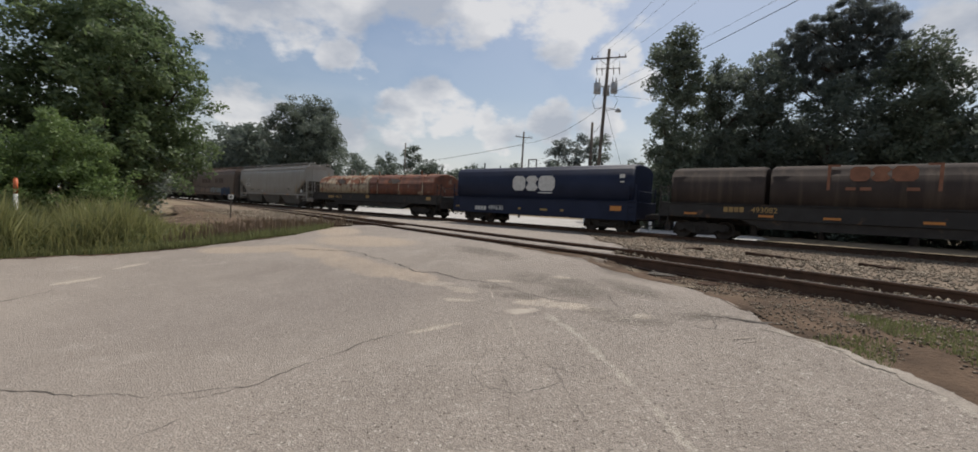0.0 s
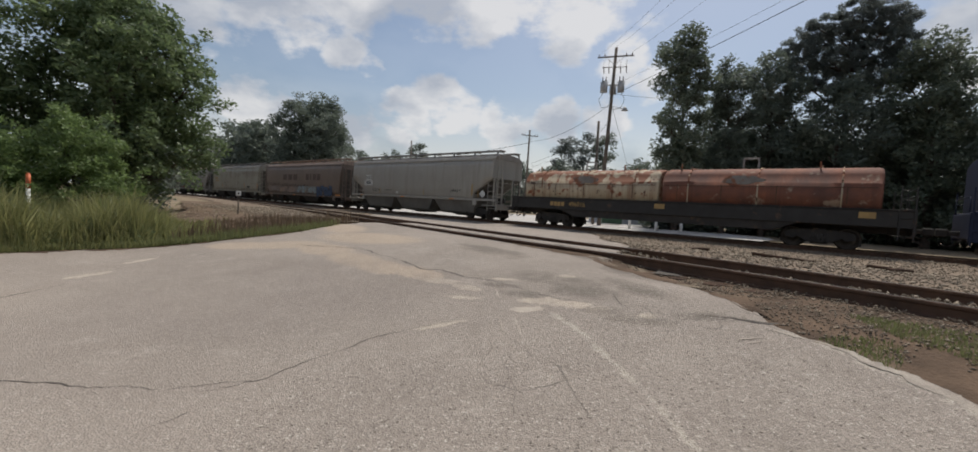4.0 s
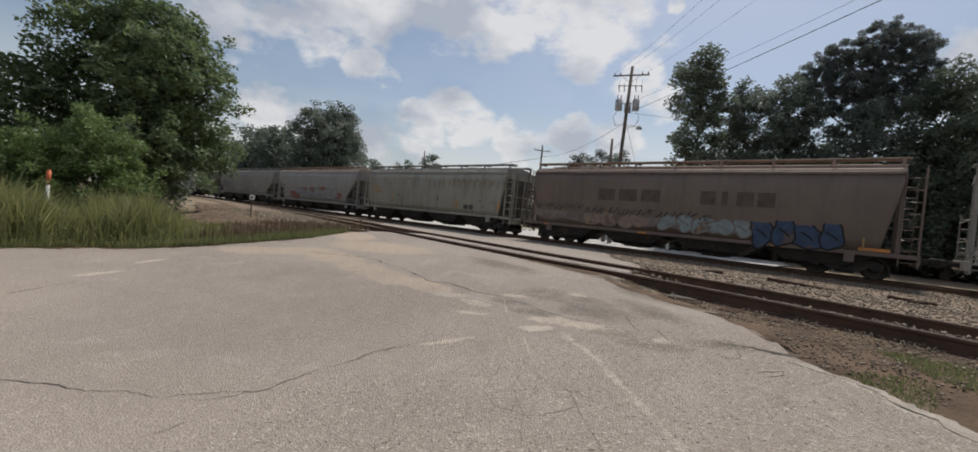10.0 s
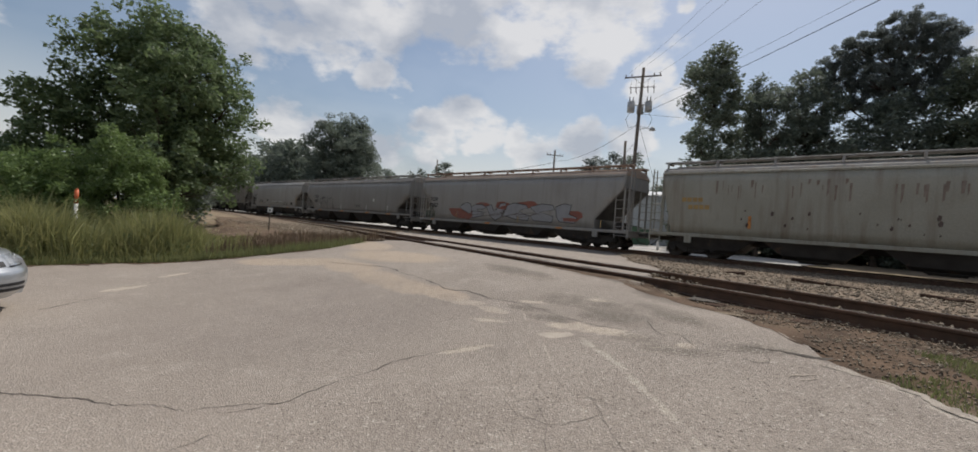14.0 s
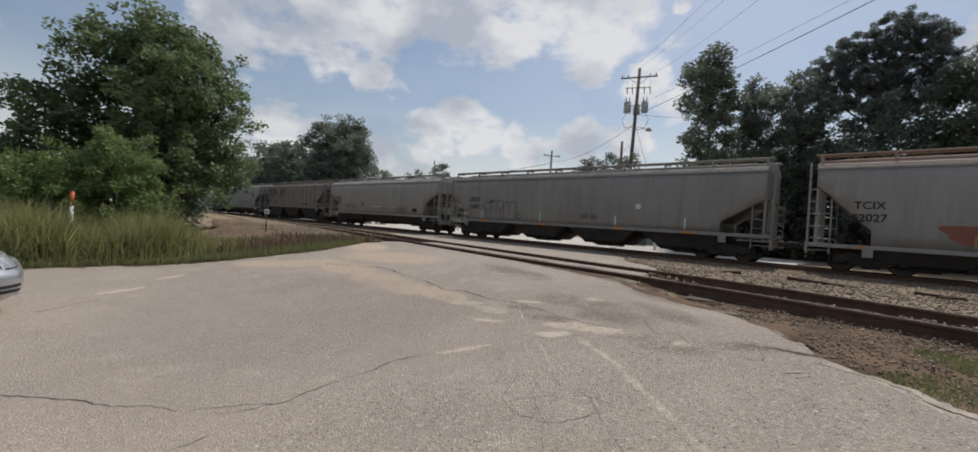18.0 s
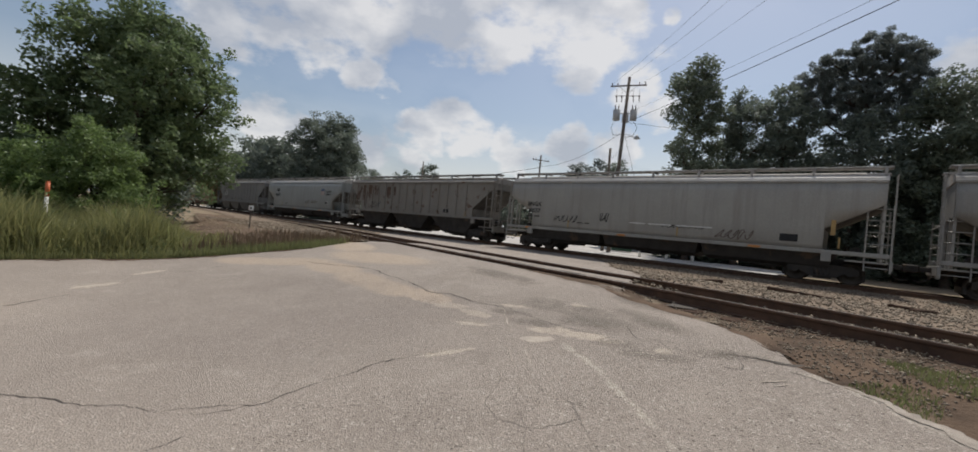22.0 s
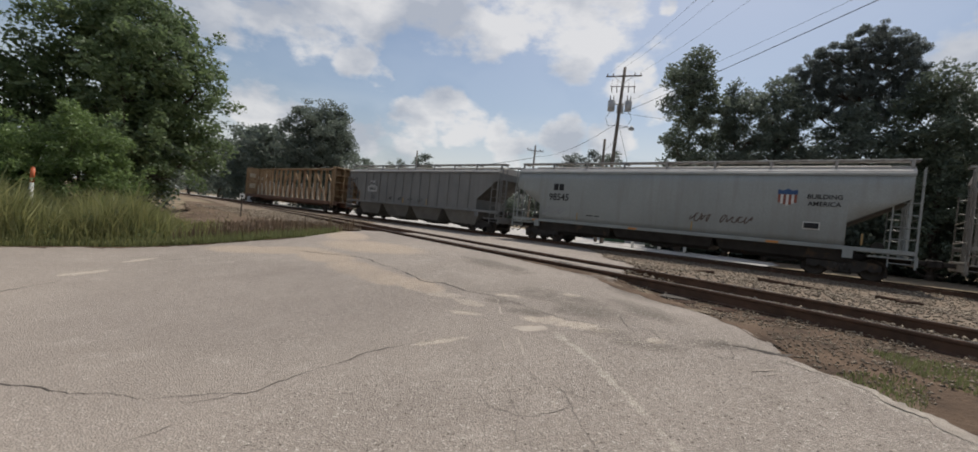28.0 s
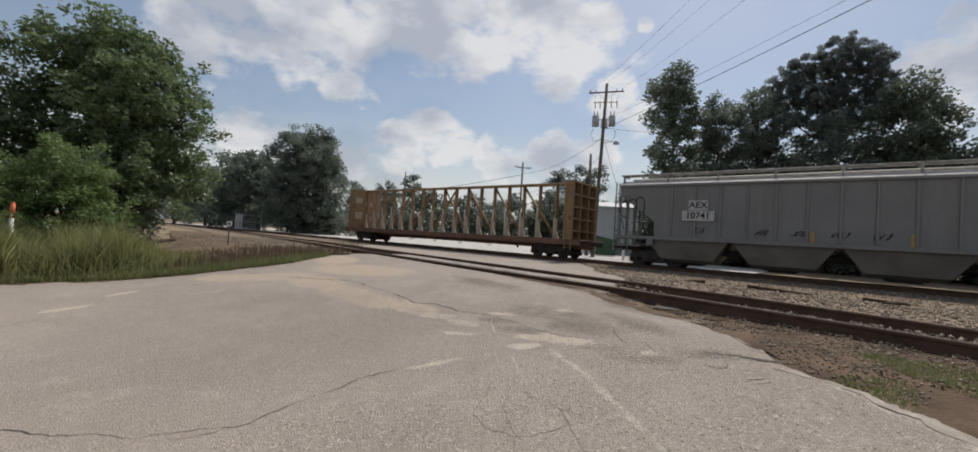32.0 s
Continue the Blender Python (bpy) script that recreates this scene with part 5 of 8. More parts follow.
def build_road_marks():
    """Cracks and worn patches that belong to the road."""
    road = bpy.data.objects["road"]
    cracks = [([(-5.6, 3.2), (-4.6, 3.08), (-3.67, 3.05), (-3.37, 3.05), (-3.11, 3.04), (-2.86, 3.03), (-2.61, 3.06), (-2.36, 3.06)], 0.006, 0.004), ([(-2.4, 3.06), (-2.24, 3.15), (-2.02, 3.22), (-1.90, 3.25), (-1.82, 3.28), (-1.70, 3.44), (-1.54, 3.68), (-1.36, 3.91), (-1.18, 4.13), (-0.87, 4.33), (-0.58, 4.45)], 0.008, 0.007),
              ([(-2.2, 3.05), (-2.04, 3.10), (-1.91, 3.17), (-1.83, 3.32)], 0.003, 0.004), ([(-2.12, 2.43), (-2.08, 2.58), (-2.01, 2.77)], 0.003, 0.003),
              ([(-4.6, 9.75), (-3.88, 9.36), (-3.2, 9.05), (-2.72, 8.78), (-2.15, 8.13), (-1.52, 7.44), (-1.08, 6.84), (-0.77, 6.72), (-0.43, 6.36), (-0.14, 6.12), (0.13, 5.94)], 0.016, 0.009), ([(0.13, 5.94), (0.46, 5.55), (0.75, 5.24), (1.0, 5.02), (1.3, 4.86)], 0.006, 0.004),
              ([(2.25, 4.40), (2.34, 4.34), (2.43, 4.27), (2.62, 4.15), (2.88, 4.07)], 0.009, 0.030), ([(2.08, 4.08), (2.14, 4.05), (2.23, 3.99), (2.33, 4.06), (2.36, 4.15), (2.46, 4.23)], 0.004, 0.004), ([(1.56, 5.18), (1.60, 4.67)], 0.005, 0.004),
              ([(-6.24, 5.19), (-6.29, 5.63), (-6.37, 6.19)], 0.012, 0.010), ([(-6.66, 8.47), (-6.45, 8.71)], 0.014, 0.010), ([(-6.41, 9.01), (-6.15, 9.42)], 0.014, 0.010)]
    hair = [([(0.13, 4.61), (0.17, 4.25), (0.22, 4.03), (0.33, 3.86), (0.42, 3.66), (0.47, 3.45)], 0.003, 0.003), ([(0.56, 3.88), (0.57, 3.58), (0.63, 3.45), (0.66, 3.25), (0.70, 3.03), (0.72, 2.7)], 0.003, 0.004), ([(0.33, 3.86), (0.2, 3.5), (0.26, 3.1), (0.2, 2.7)], 0.003, 0.003), ([(0.02, 4.1), (0.05, 3.8), (-0.05, 3.5), (0.04, 3.2), (0.0, 2.8)], 0.003, 0.003), ([(-0.05, 3.5), (0.1, 3.42), (0.26, 3.45), (0.42, 3.5)], 0.003, 0.002), ([(0.04, 3.2), (0.25, 3.1), (0.47, 3.12), (0.66, 3.2)], 0.003, 0.003), ([(1.5, 4.95), (1.75, 4.7), (1.95, 4.62), (2.2, 4.42)], 0.004, 0.004), ([(1.75, 4.7), (1.8, 4.4), (2.0, 4.25)], 0.003, 0.003), ([(0.75, 5.24), (0.95, 5.4), (1.2, 5.35), (1.5, 5.2)], 0.004, 0.003), ([(0.47, 3.45), (0.63, 3.45), (0.85, 3.3)], 0.002, 0.002)]
    for i, (pts, a, b) in enumerate(cracks):
        part("crack", ribbon(pts, a, b, 0.0045, 20 + i, 0.016, 0.035), CRACK, road, "dark open crack")
    for i, (pts, a, b) in enumerate(hair):
        part("hairline_crack", ribbon(pts, a, b, 0.0033, 140 + i, 0.012, 0.03), DARKASPH, road, "fine grey crack")
    pale = [([(0.07, 5.94), (0.13, 5.5), (0.18, 5.21), (0.17, 5.0)], 0.012), ([(0.09, 4.63), (0.13, 4.58), (0.15, 4.5), (0.16, 4.3), (0.22, 4.0), (0.30, 3.8)], 0.007), ([(0.28, 4.57), (0.32, 4.38), (0.37, 4.11)], 0.007), ([(0.53, 3.34), (0.57, 3.01), (0.51, 2.81)], 0.005), ([(-6.60, 6.54), (-6.66, 6.9), (-6.73, 7.2)], 0.030), ([(2.3, 3.76), (2.54, 3.76)], 0.008), ([(2.32, 3.70), (2.6, 3.71)], 0.006), ([(-0.62, 4.47), (-0.50, 4.52), (-0.38, 4.5)], 0.010), ([(1.18, 4.70), (1.24, 4.77), (1.32, 4.75), (1.36, 4.68), (1.26, 4.66)], 0.014), ([(0.05, 6.05), (0.3, 5.95), (0.55, 5.9)], 0.012), ([(-0.45, 5.5), (-0.2, 5.35), (0.05, 5.3)], 0.010), ([(1.2, 4.45), (1.6, 4.40), (1.85, 4.42)], 0.010)]
    for i, (pts, a) in enumerate(pale):
        part("filled_crack", ribbon(pts, a, a * 0.6, 0.0032, 60 + i, 0.015, 0.04), PALE, road, "crack filled with pale grit")
    part("verge_dirt", ribbon([(-13.0, 5.4), (-10.3, 7.9), (-9.4, 9.35), (-8.2, 10.25), (-7.1, 10.8), (-5.3, 11.7)], 0.10, 0.16, 0.006, 89, 0.03, 0.08), SOIL, road, "dark earth along the grass edge")
    part("edge_strip", ribbon([(2.68, 3.96), (2.81, 3.76), (2.92, 3.63), (3.00, 3.44), (3.07, 3.18), (3.13, 2.88), (3.18, 2.4), (3.22, 1.6)], 0.035, 0.050, 0.004, 97, 0.022, 0.035), GRIT, road, "pale crumbled strip along the road edge")
    part("worn_patch", blot(0.46, 4.79, 0.16, 0.085, 0, 0.003, 3.3), PALE, road, "small pale worn patch")
    for cx, cy, rx, ry, t, k in ((2.35, 6.7, 0.95, 0.22, -66, 4.1), (1.75, 7.85, 0.9, 0.22, -55, 5.6), (0.9, 8.9, 0.9, 0.16, -50, 7.7), (2.85, 5.0, 0.5, 0.10, -85, 9.2)):
        part("soil_spill", blot(cx, cy, rx, ry, t, 0.004, k, 70, 0.75), SOIL, road, "dark soil washed onto the road")
    part("tar_patch", ribbon([(1.45, 9.2), (2.1, 8.35), (2.6, 7.65), (2.85, 7.1), (3.0, 6.5)], 0.10, 0.26, 0.0055, 93, 0.03, 0.06), CRACK, road, "black tar beside the rail")
    seal = ribbon([(-3.2, 14.9), (-0.2, 11.5), (2.2, 8.8), (3.6, 7.2)], 0.06, 0.06, 0.02, 50, 0.01, 0.3)
    part("flangeway", seal, CRACK, road, "dark groove beside the rail")


DARKASPH = material("hairline_grey", (0.185, 0.162, 0.138), (0.135, 0.118, 0.100), rough=0.9, scale=5, fine=85, bump=0.3, specular=0.2)
build_road_marks()


# ---- the waiting car ----


def plain(name, col, rough, metal=0.0, coat=0.0):
    m = bpy.data.materials.new(name)
    m.use_nodes = True
    b = m.node_tree.nodes["Principled BSDF"]
    b.inputs["Base Color"].default_value, b.inputs["Roughness"].default_value, b.inputs["Metallic"].default_value = (*col, 1), rough, metal
    b.inputs["Coat Weight"].default_value = coat
    return m


SILVER = plain("silver_car_paint", (0.40, 0.42, 0.44), 0.32, 0.6, 0.6)
RUBBER = material("black_rubber", (0.022, 0.022, 0.022), rough=0.8, scale=6, fine=40, bump=0.1)
ALLOY = material("wheel_cover", (0.42, 0.43, 0.44), rough=0.35, metal=0.7, scale=6, bump=0.0)


def glass(name, tint, rough=0.02):
    m = bpy.data.materials.new(name)
    m.use_nodes = True
    b = m.node_tree.nodes["Principled BSDF"]
    b.inputs["Base Color"].default_value, b.inputs["Roughness"].default_value = (*tint, 1), rough
    b.inputs["Transmission Weight"].default_value, b.inputs["IOR"].default_value = 0.9, 1.45
    return m


GLASS = glass("tinted_glass", (0.35, 0.40, 0.40))
LENS = glass("headlamp_lens", (0.9, 0.92, 0.93))


def sedan():
    """A four-door saloon, nose towards +x, wheels on z = 0."""
    car = thing("sedan", "silver four-door sedan waiting on the road", "car", pose(-6.24, 4.55, 0.0, 0, 0, 4))

    def ring(x, w, z0, z1, crown, tuck=0.06):
        pts = []
        for y, z in ((-w + tuck, z0), (-w, z0 + 0.14), (-w, z0 + (z1 - z0) * 0.62), (-w + 0.07, z1 - 0.05), (-w * 0.66, z1 + crown * 0.6), (0, z1 + crown), (w * 0.66, z1 + crown * 0.6), (w - 0.07, z1 - 0.05), (w, z0 + (z1 - z0) * 0.62), (w, z0 + 0.14), (w - tuck, z0)):
            pts.append((x, y, z))
        return pts
    def front(y, z, out=0.0):
        """The rounded nose: a point of its skin at half-width y and height z."""
        back = 0.50 * (abs(y) / 0.875) ** 3.4
        lip = -0.12 * ease(0.30, 0.19, z) + 0.035 * math.sin(math.pi * min(1, max(0, (z - 0.22) / 0.36))) - 0.05 * ease(0.54, 0.58, z) - 0.20 * max(0, (z - 0.58) / 0.18) ** 1.6
        return (lip - back + out, y, z)
    ys = [-0.875 + 0.035 * i for i in range(51)]
    zs = [0.19, 0.21, 0.25, 0.31, 0.37, 0.43, 0.49, 0.53, 0.555, 0.575, 0.62, 0.67, 0.72, 0.755]

    def skin(y0, y1, z0, z1, out, n=9, k=4, taper=0.0):
        vs, fs = [], []
        for i in range(n + 1):
            y = y0 + (y1 - y0) * i / n
            for j in range(k + 1):
                vs.append(front(y, z0 + taper * i / n + (z1 - z0 - taper * i / n) * j / k, out))
        for i in range(n):
            for j in range(k):
                a = i * (k + 1) + j
                fs.append((a, a + k + 1, a + k + 2, a + 1))
        return Shape().add(vs, fs, True)
    secs = [(-0.30, 0.80, 0.20, 0.70, 0.04), (-0.42, 0.855, 0.19, 0.735, 0.045), (-0.65, 0.873, 0.19, 0.80, 0.05), (-1.15, 0.875, 0.19, 0.87, 0.055), (-1.45, 0.88, 0.19, 0.91, 0.05), (-2.4, 0.885, 0.19, 0.93, 0.03), (-3.5, 0.88, 0.19, 0.95, 0.03), (-4.1, 0.86, 0.20, 0.96, 0.04), (-4.5, 0.80, 0.24, 0.92, 0.03), (-4.62, 0.70, 0.30, 0.80, 0.02)]
    part("body", Shape().loft([ring(*s) for s in secs]), SILVER, car)
    vs = [front(y, z) for y in ys for z in zs]
    k = len(zs)
    hood = [(front(y, 0.755)[0], y, 0.755) for y in ys]
    vs += [(x - 0.25, y * 0.98, 0.80 - 0.05 * (abs(y) / 0.875) ** 2) for x, y, z in hood]
    m = len(ys) * k
    fs = [(i * k + j, (i + 1) * k + j, (i + 1) * k + j + 1, i * k + j + 1) for i in range(len(ys) - 1) for j in range(k - 1)]
    fs += [(i * k + k - 1, (i + 1) * k + k - 1, m + i + 1, m + i) for i in range(len(ys) - 1)]
    part("front_bumper", Shape().add(vs, fs, True), SILVER, car, "rounded silver bumper and nose")
    cab = [(-1.30, 0.74, 0.90, 0.95), (-1.95, 0.66, 0.92, 1.36), (-2.4, 0.64, 0.92, 1.43), (-3.1, 0.63, 0.93, 1.41), (-3.6, 0.66, 0.94, 1.25), (-4.05, 0.72, 0.95, 1.0)]
    rings = [[(x, -w - 0.08, z0), (x, -w, z1 - 0.06), (x, -w * 0.8, z1), (x, w * 0.8, z1), (x, w, z1 - 0.06), (x, w + 0.08, z0)] for x, w, z0, z1 in cab]
    part("cabin_glass", Shape().loft(rings), GLASS, car, "tinted windows")
    roof = [[(x, -w * 0.84, z1 - 0.01), (x, -w * 0.78, z1 + 0.015), (x, w * 0.78, z1 + 0.015), (x, w * 0.84, z1 - 0.01)] for x, w, z0, z1 in cab[1:4]]
    part("roof", Shape().loft(roof), SILVER, car)
    for s in (-1, 1):
        pil = Shape().path([(-1.34, s * 0.80, 0.93), (-1.95, s * 0.665, 1.36)], 0.03, 6).path([(-2.5, s * 0.72, 0.93), (-2.5, s * 0.645, 1.42)], 0.03, 6).path([(-3.15, s * 0.64, 1.40), (-4.0, s * 0.79, 0.97)], 0.04, 6)
        part("pillar", pil, SILVER, car)
        h = part("headlamp", skin(s * 0.40, s * 0.83, 0.605, 0.735, 0.008, 12, 4, 0.05), LENS, car, "clear headlamp lens")
        part("lamp_edge", skin(s * 0.38, s * 0.84, 0.590, 0.604, 0.009, 12, 1), BLACKM, h, "dark seam below the lens")
        part("side_marker", skin(s * 0.80, s * 0.85, 0.43, 0.46, 0.010, 3, 1), PWHITE, car, "small bright side marker")
        part("reflector", skin(s * 0.52, s * 0.62, 0.635, 0.70, 0.012, 4, 2), ALLOY, h)
        part("indicator", skin(s * 0.74, s * 0.80, 0.665, 0.70, 0.012, 3, 1), ORANGE_L, h, "amber indicator")
        part("side_mirror", Shape().box(-1.62, -1.45, s * 0.98 - 0.09, s * 0.98 + 0.09, 0.93, 1.06, 0.03), SILVER, car)
        part("door_seam", Shape().box(-2.52, -2.50, s * 0.886 - 0.004, s * 0.886 + 0.004, 0.3, 0.92), BLACKM, car)
        part("side_strip", Shape().box(-3.5, -1.3, s * 0.888 - 0.012, s * 0.888 + 0.012, 0.46, 0.53, 0.006), SILVER, car)
        for x in (-0.92, -3.62):
            w = part("wheel", Shape().tube((x, s * 0.70, 0.31), (x, s * 0.885, 0.31), 0.31, 24), RUBBER, car, "black tyre")
            part("hubcap", Shape().tube((x, s * 0.87, 0.31), (x, s * 0.897, 0.31), 0.20, 20, 0.16), ALLOY, w)
        part("tail_lamp", Shape().box(-4.58, -4.46, s * 0.66 - 0.10, s * 0.66 + 0.10, 0.66, 0.82, 0.02), REDL, car)
    part("grille", skin(-0.34, 0.34, 0.60, 0.66, 0.006, 12, 2), BLACKM, car)
    for z in (0.30, 0.365):
        part("bumper_slot", skin(-0.56, 0.56, z, z + 0.038, 0.006, 14, 1), BLACKM, car, "dark lower intake slot")
    part("number_plate", Shape().box(0.03, 0.05, -0.15, 0.15, 0.43, 0.51, 0.004), PWHITE, car)
    return car


ORANGE_L = material("amber_plastic", (0.55, 0.22, 0.03), rough=0.3, bump=0.0)
REDL = material("red_lamp_plastic", (0.35, 0.02, 0.02), rough=0.3, bump=0.0)
sedan()


# ---- the train ----
DARK = material("grimy_black_steel", (0.055, 0.048, 0.042), (0.03, 0.026, 0.023), rough=0.8, scale=2, fine=30, bump=0.2, blotch=(0.09, 0.06, 0.04), blotch_at=0.6)
SHADE_GRIME = material("shade_and_grime_paint", (0.125, 0.112, 0.098), (0.07, 0.062, 0.054), rough=0.85, scale=1.5, fine=25, bump=0.1)
WHEEL = material("dark_wheel_steel", (0.09, 0.075, 0.062), (0.05, 0.04, 0.033), rough=0.6, metal=0.5, scale=4, fine=40, bump=0.1)
GALV = material("galvanised_grating", (0.36, 0.36, 0.35), (0.20, 0.18, 0.16), rough=0.6, metal=0.3, scale=3, fine=40, bump=0.2)
WHITE = material("white_stencil_paint", (0.66, 0.65, 0.62), (0.5, 0.49, 0.46), rough=0.7, scale=6, fine=60, bump=0.02)
BLACK = material("black_stencil_paint", (0.02, 0.02, 0.022), rough=0.7, bump=0.02)
ORANGE = material("reflective_orange", (0.60, 0.24, 0.05), (0.45, 0.18, 0.05), rough=0.4, bump=0.02)
YELLOW = material("faded_yellow_paint", (0.42, 0.28, 0.11), (0.30, 0.20, 0.09), rough=0.8, bump=0.02)
BLUE = material("blue_spray_paint", (0.05, 0.11, 0.24), (0.03, 0.06, 0.14), rough=0.7, bump=0.02, scale=3)
REDP = material("red_spray_paint", (0.27, 0.085, 0.055), (0.2, 0.07, 0.05), rough=0.7, bump=0.02, scale=3)
PLATE = material("scuffed_white_plate", (0.50, 0.50, 0.48), (0.36, 0.36, 0.35), rough=0.7, bump=0.02, scale=3)
CHROMEP = material("grey_spray_paint", (0.30, 0.30, 0.305), (0.24, 0.24, 0.25), rough=0.6, bump=0.02, scale=3)

_truck_mesh = {}


def truck_meshes():
    if _truck_mesh:
        return _truck_mesh
    s = Shape()
    for sy in (-1, 1):
        y = sy * 1.0
        prof = [(-1.15, 0.40), (-1.15, 0.60), (-0.95, 0.68), (-0.45, 0.74), (0.45, 0.74), (0.95, 0.68), (1.15, 0.60), (1.15, 0.40), (0.98, 0.36), (0.72, 0.42), (0.42, 0.24), (-0.42, 0.24), (-0.72, 0.42), (-0.98, 0.36)]
        s.prism(prof, y - 0.07, y + 0.07, axis=1)
        for sx in (-0.89, 0.89):
            s.tube((sx, y - sy * 0.06, 0.46), (sx, y + sy * 0.14, 0.46), 0.13, 10)
        for k in (-0.22, -0.07, 0.07, 0.22):
            s.tube((k, y + sy * 0.04, 0.30), (k, y + sy * 0.04, 0.56), 0.06, 8)
    s.box(-0.22, 0.22, -0.98, 0.98, 0.52, 0.80, 0.03)
    for sx in (-0.36, 0.36):
        s.box(sx - 0.05, sx + 0.05, -0.8, 0.8, 0.40, 0.52)
    for sx in (-0.42, 0.42):             # brake beams and rods, low between the wheels, oversized to stand in for shade
        s.box(sx - 0.06, sx + 0.06, -0.95, 0.95, 0.22, 0.36, 0.01)
    s.box(-0.30, 0.30, -0.75, 0.75, 0.16, 0.40, 0.02)
    s.box(-1.30, 1.30, -0.10, 0.10, 0.20, 0.34, 0.02)
    for sx in (-1.28, 1.28):
        s.box(sx - 0.05, sx + 0.05, -0.85, 0.85, 0.16, 0.40, 0.02)
    _truck_mesh["frame"] = s.data("truck", DARK)
    w = Shape()
    w.tube((0, -1.0, 0), (0, 1.0, 0), 0.08, 10)
    for sy in (-1, 1):
        rings = []
        for yy, r in ((0.69, 0.0), (0.69, 0.38), (0.675, 0.455), (0.705, 0.455), (0.71, 0.43), (0.80, 0.42), (0.81, 0.40), (0.80, 0.34), (0.755, 0.32), (0.765, 0.16), (0.83, 0.13), (0.83, 0.0)):
            rings.append([(max(r, 0.001) * math.cos(a), sy * yy, max(r, 0.001) * math.sin(a)) for a in [2 * math.pi * i / 24 for i in range(24)]])
        w.loft(rings, caps=False)
        for i in range(3):      # casting marks, so that the turning shows
            a = 2 * math.pi * i / 3
            w.tube((0.24 * math.cos(a), sy * 0.74, 0.24 * math.sin(a)), (0.24 * math.cos(a), sy * 0.775, 0.24 * math.sin(a)), 0.035, 6)
    _truck_mesh["wheelset"] = w.data("wheelset", WHEEL)
    return _truck_mesh


WHEELSETS = []


def add_trucks(car, xs):
    tm = truck_meshes()
    for x in xs:
        tr = part("truck", tm["frame"], DARK, car, "black cast steel bogie", pose(x, 0, 0))
        for sx in (-0.89, 0.89):
            w = part("wheelset", tm["wheelset"], WHEEL, tr, m=pose(sx, 0, 0.42))
            WHEELSETS.append((w, sx))


def add_couplers(car, half, reach):
    for s in (-1, 1):
        sh = Shape().box(min(s * (half - 0.2), s * reach), max(s * (half - 0.2), s * reach), -0.09, 0.09, 0.80, 0.98, 0.02)
        sh.box(s * reach - 0.16, s * reach + 0.16, -0.17, 0.17, 0.74, 1.04, 0.04)
        hose = [(s * (half - 0.1), -0.35, 0.75), (s * (half + 0.12), -0.34, 0.50), (s * (half + 0.30), -0.3, 0.40), (s * (half + 0.48), -0.25, 0.46)]
        sh.path(hose, 0.025, 6)
        part("coupler", sh, DARK, car)


def ladder(car, x, y, z0, z1, along, width, mat, rungs=6, r=0.018):
    """Two stiles with rungs; along: the direction that the rungs run in."""
    a = Vector(along) * width
    p = Vector((x, y, 0))
    sh = Shape()
    for q in (p, p + a):
        sh.box(q.x - 0.022, q.x + 0.022, q.y - 0.022, q.y + 0.022, z0, z1, 0.004)
    for i in range(rungs):
        z = z0 + 0.15 + (z1 - z0 - 0.3) * i / (rungs - 1)
        sh.tube((p.x, p.y, z), (p.x + a.x, p.y + a.y, z), r, 6)
    return part("ladder", sh, mat, car)


def patch(name, car, pts, mat, y, label=""):
    """A flat painted mark on the side, outline in x and z."""
    n = len(pts)
    return part(name, Shape().add([(x, y, z) for x, z in pts] + [(x, y - 0.003, z) for x, z in pts], [tuple(range(n, 2 * n))] + [(i, (i + 1) % n, n + (i + 1) % n, n + i) for i in range(n)]), mat, car, label)


def side_y(z):
    """How far the curved side stands out at a height."""
    for (y0, z0), (y1, z1) in zip(SIDE, SIDE[1:]):
        if z0 <= z <= z1:
            return y0 + (y1 - y0) * (z - z0) / (z1 - z0)
    return 1.6


SIDE = [(1.50, 1.02), (1.56, 1.5), (1.60, 2.2), (1.61, 3.0), (1.59, 3.6), (1.52, 4.05)]
ROOF = [(1.52, 4.05), (1.42, 4.20), (1.15, 4.33), (0.70, 4.42), (0.30, 4.45)]


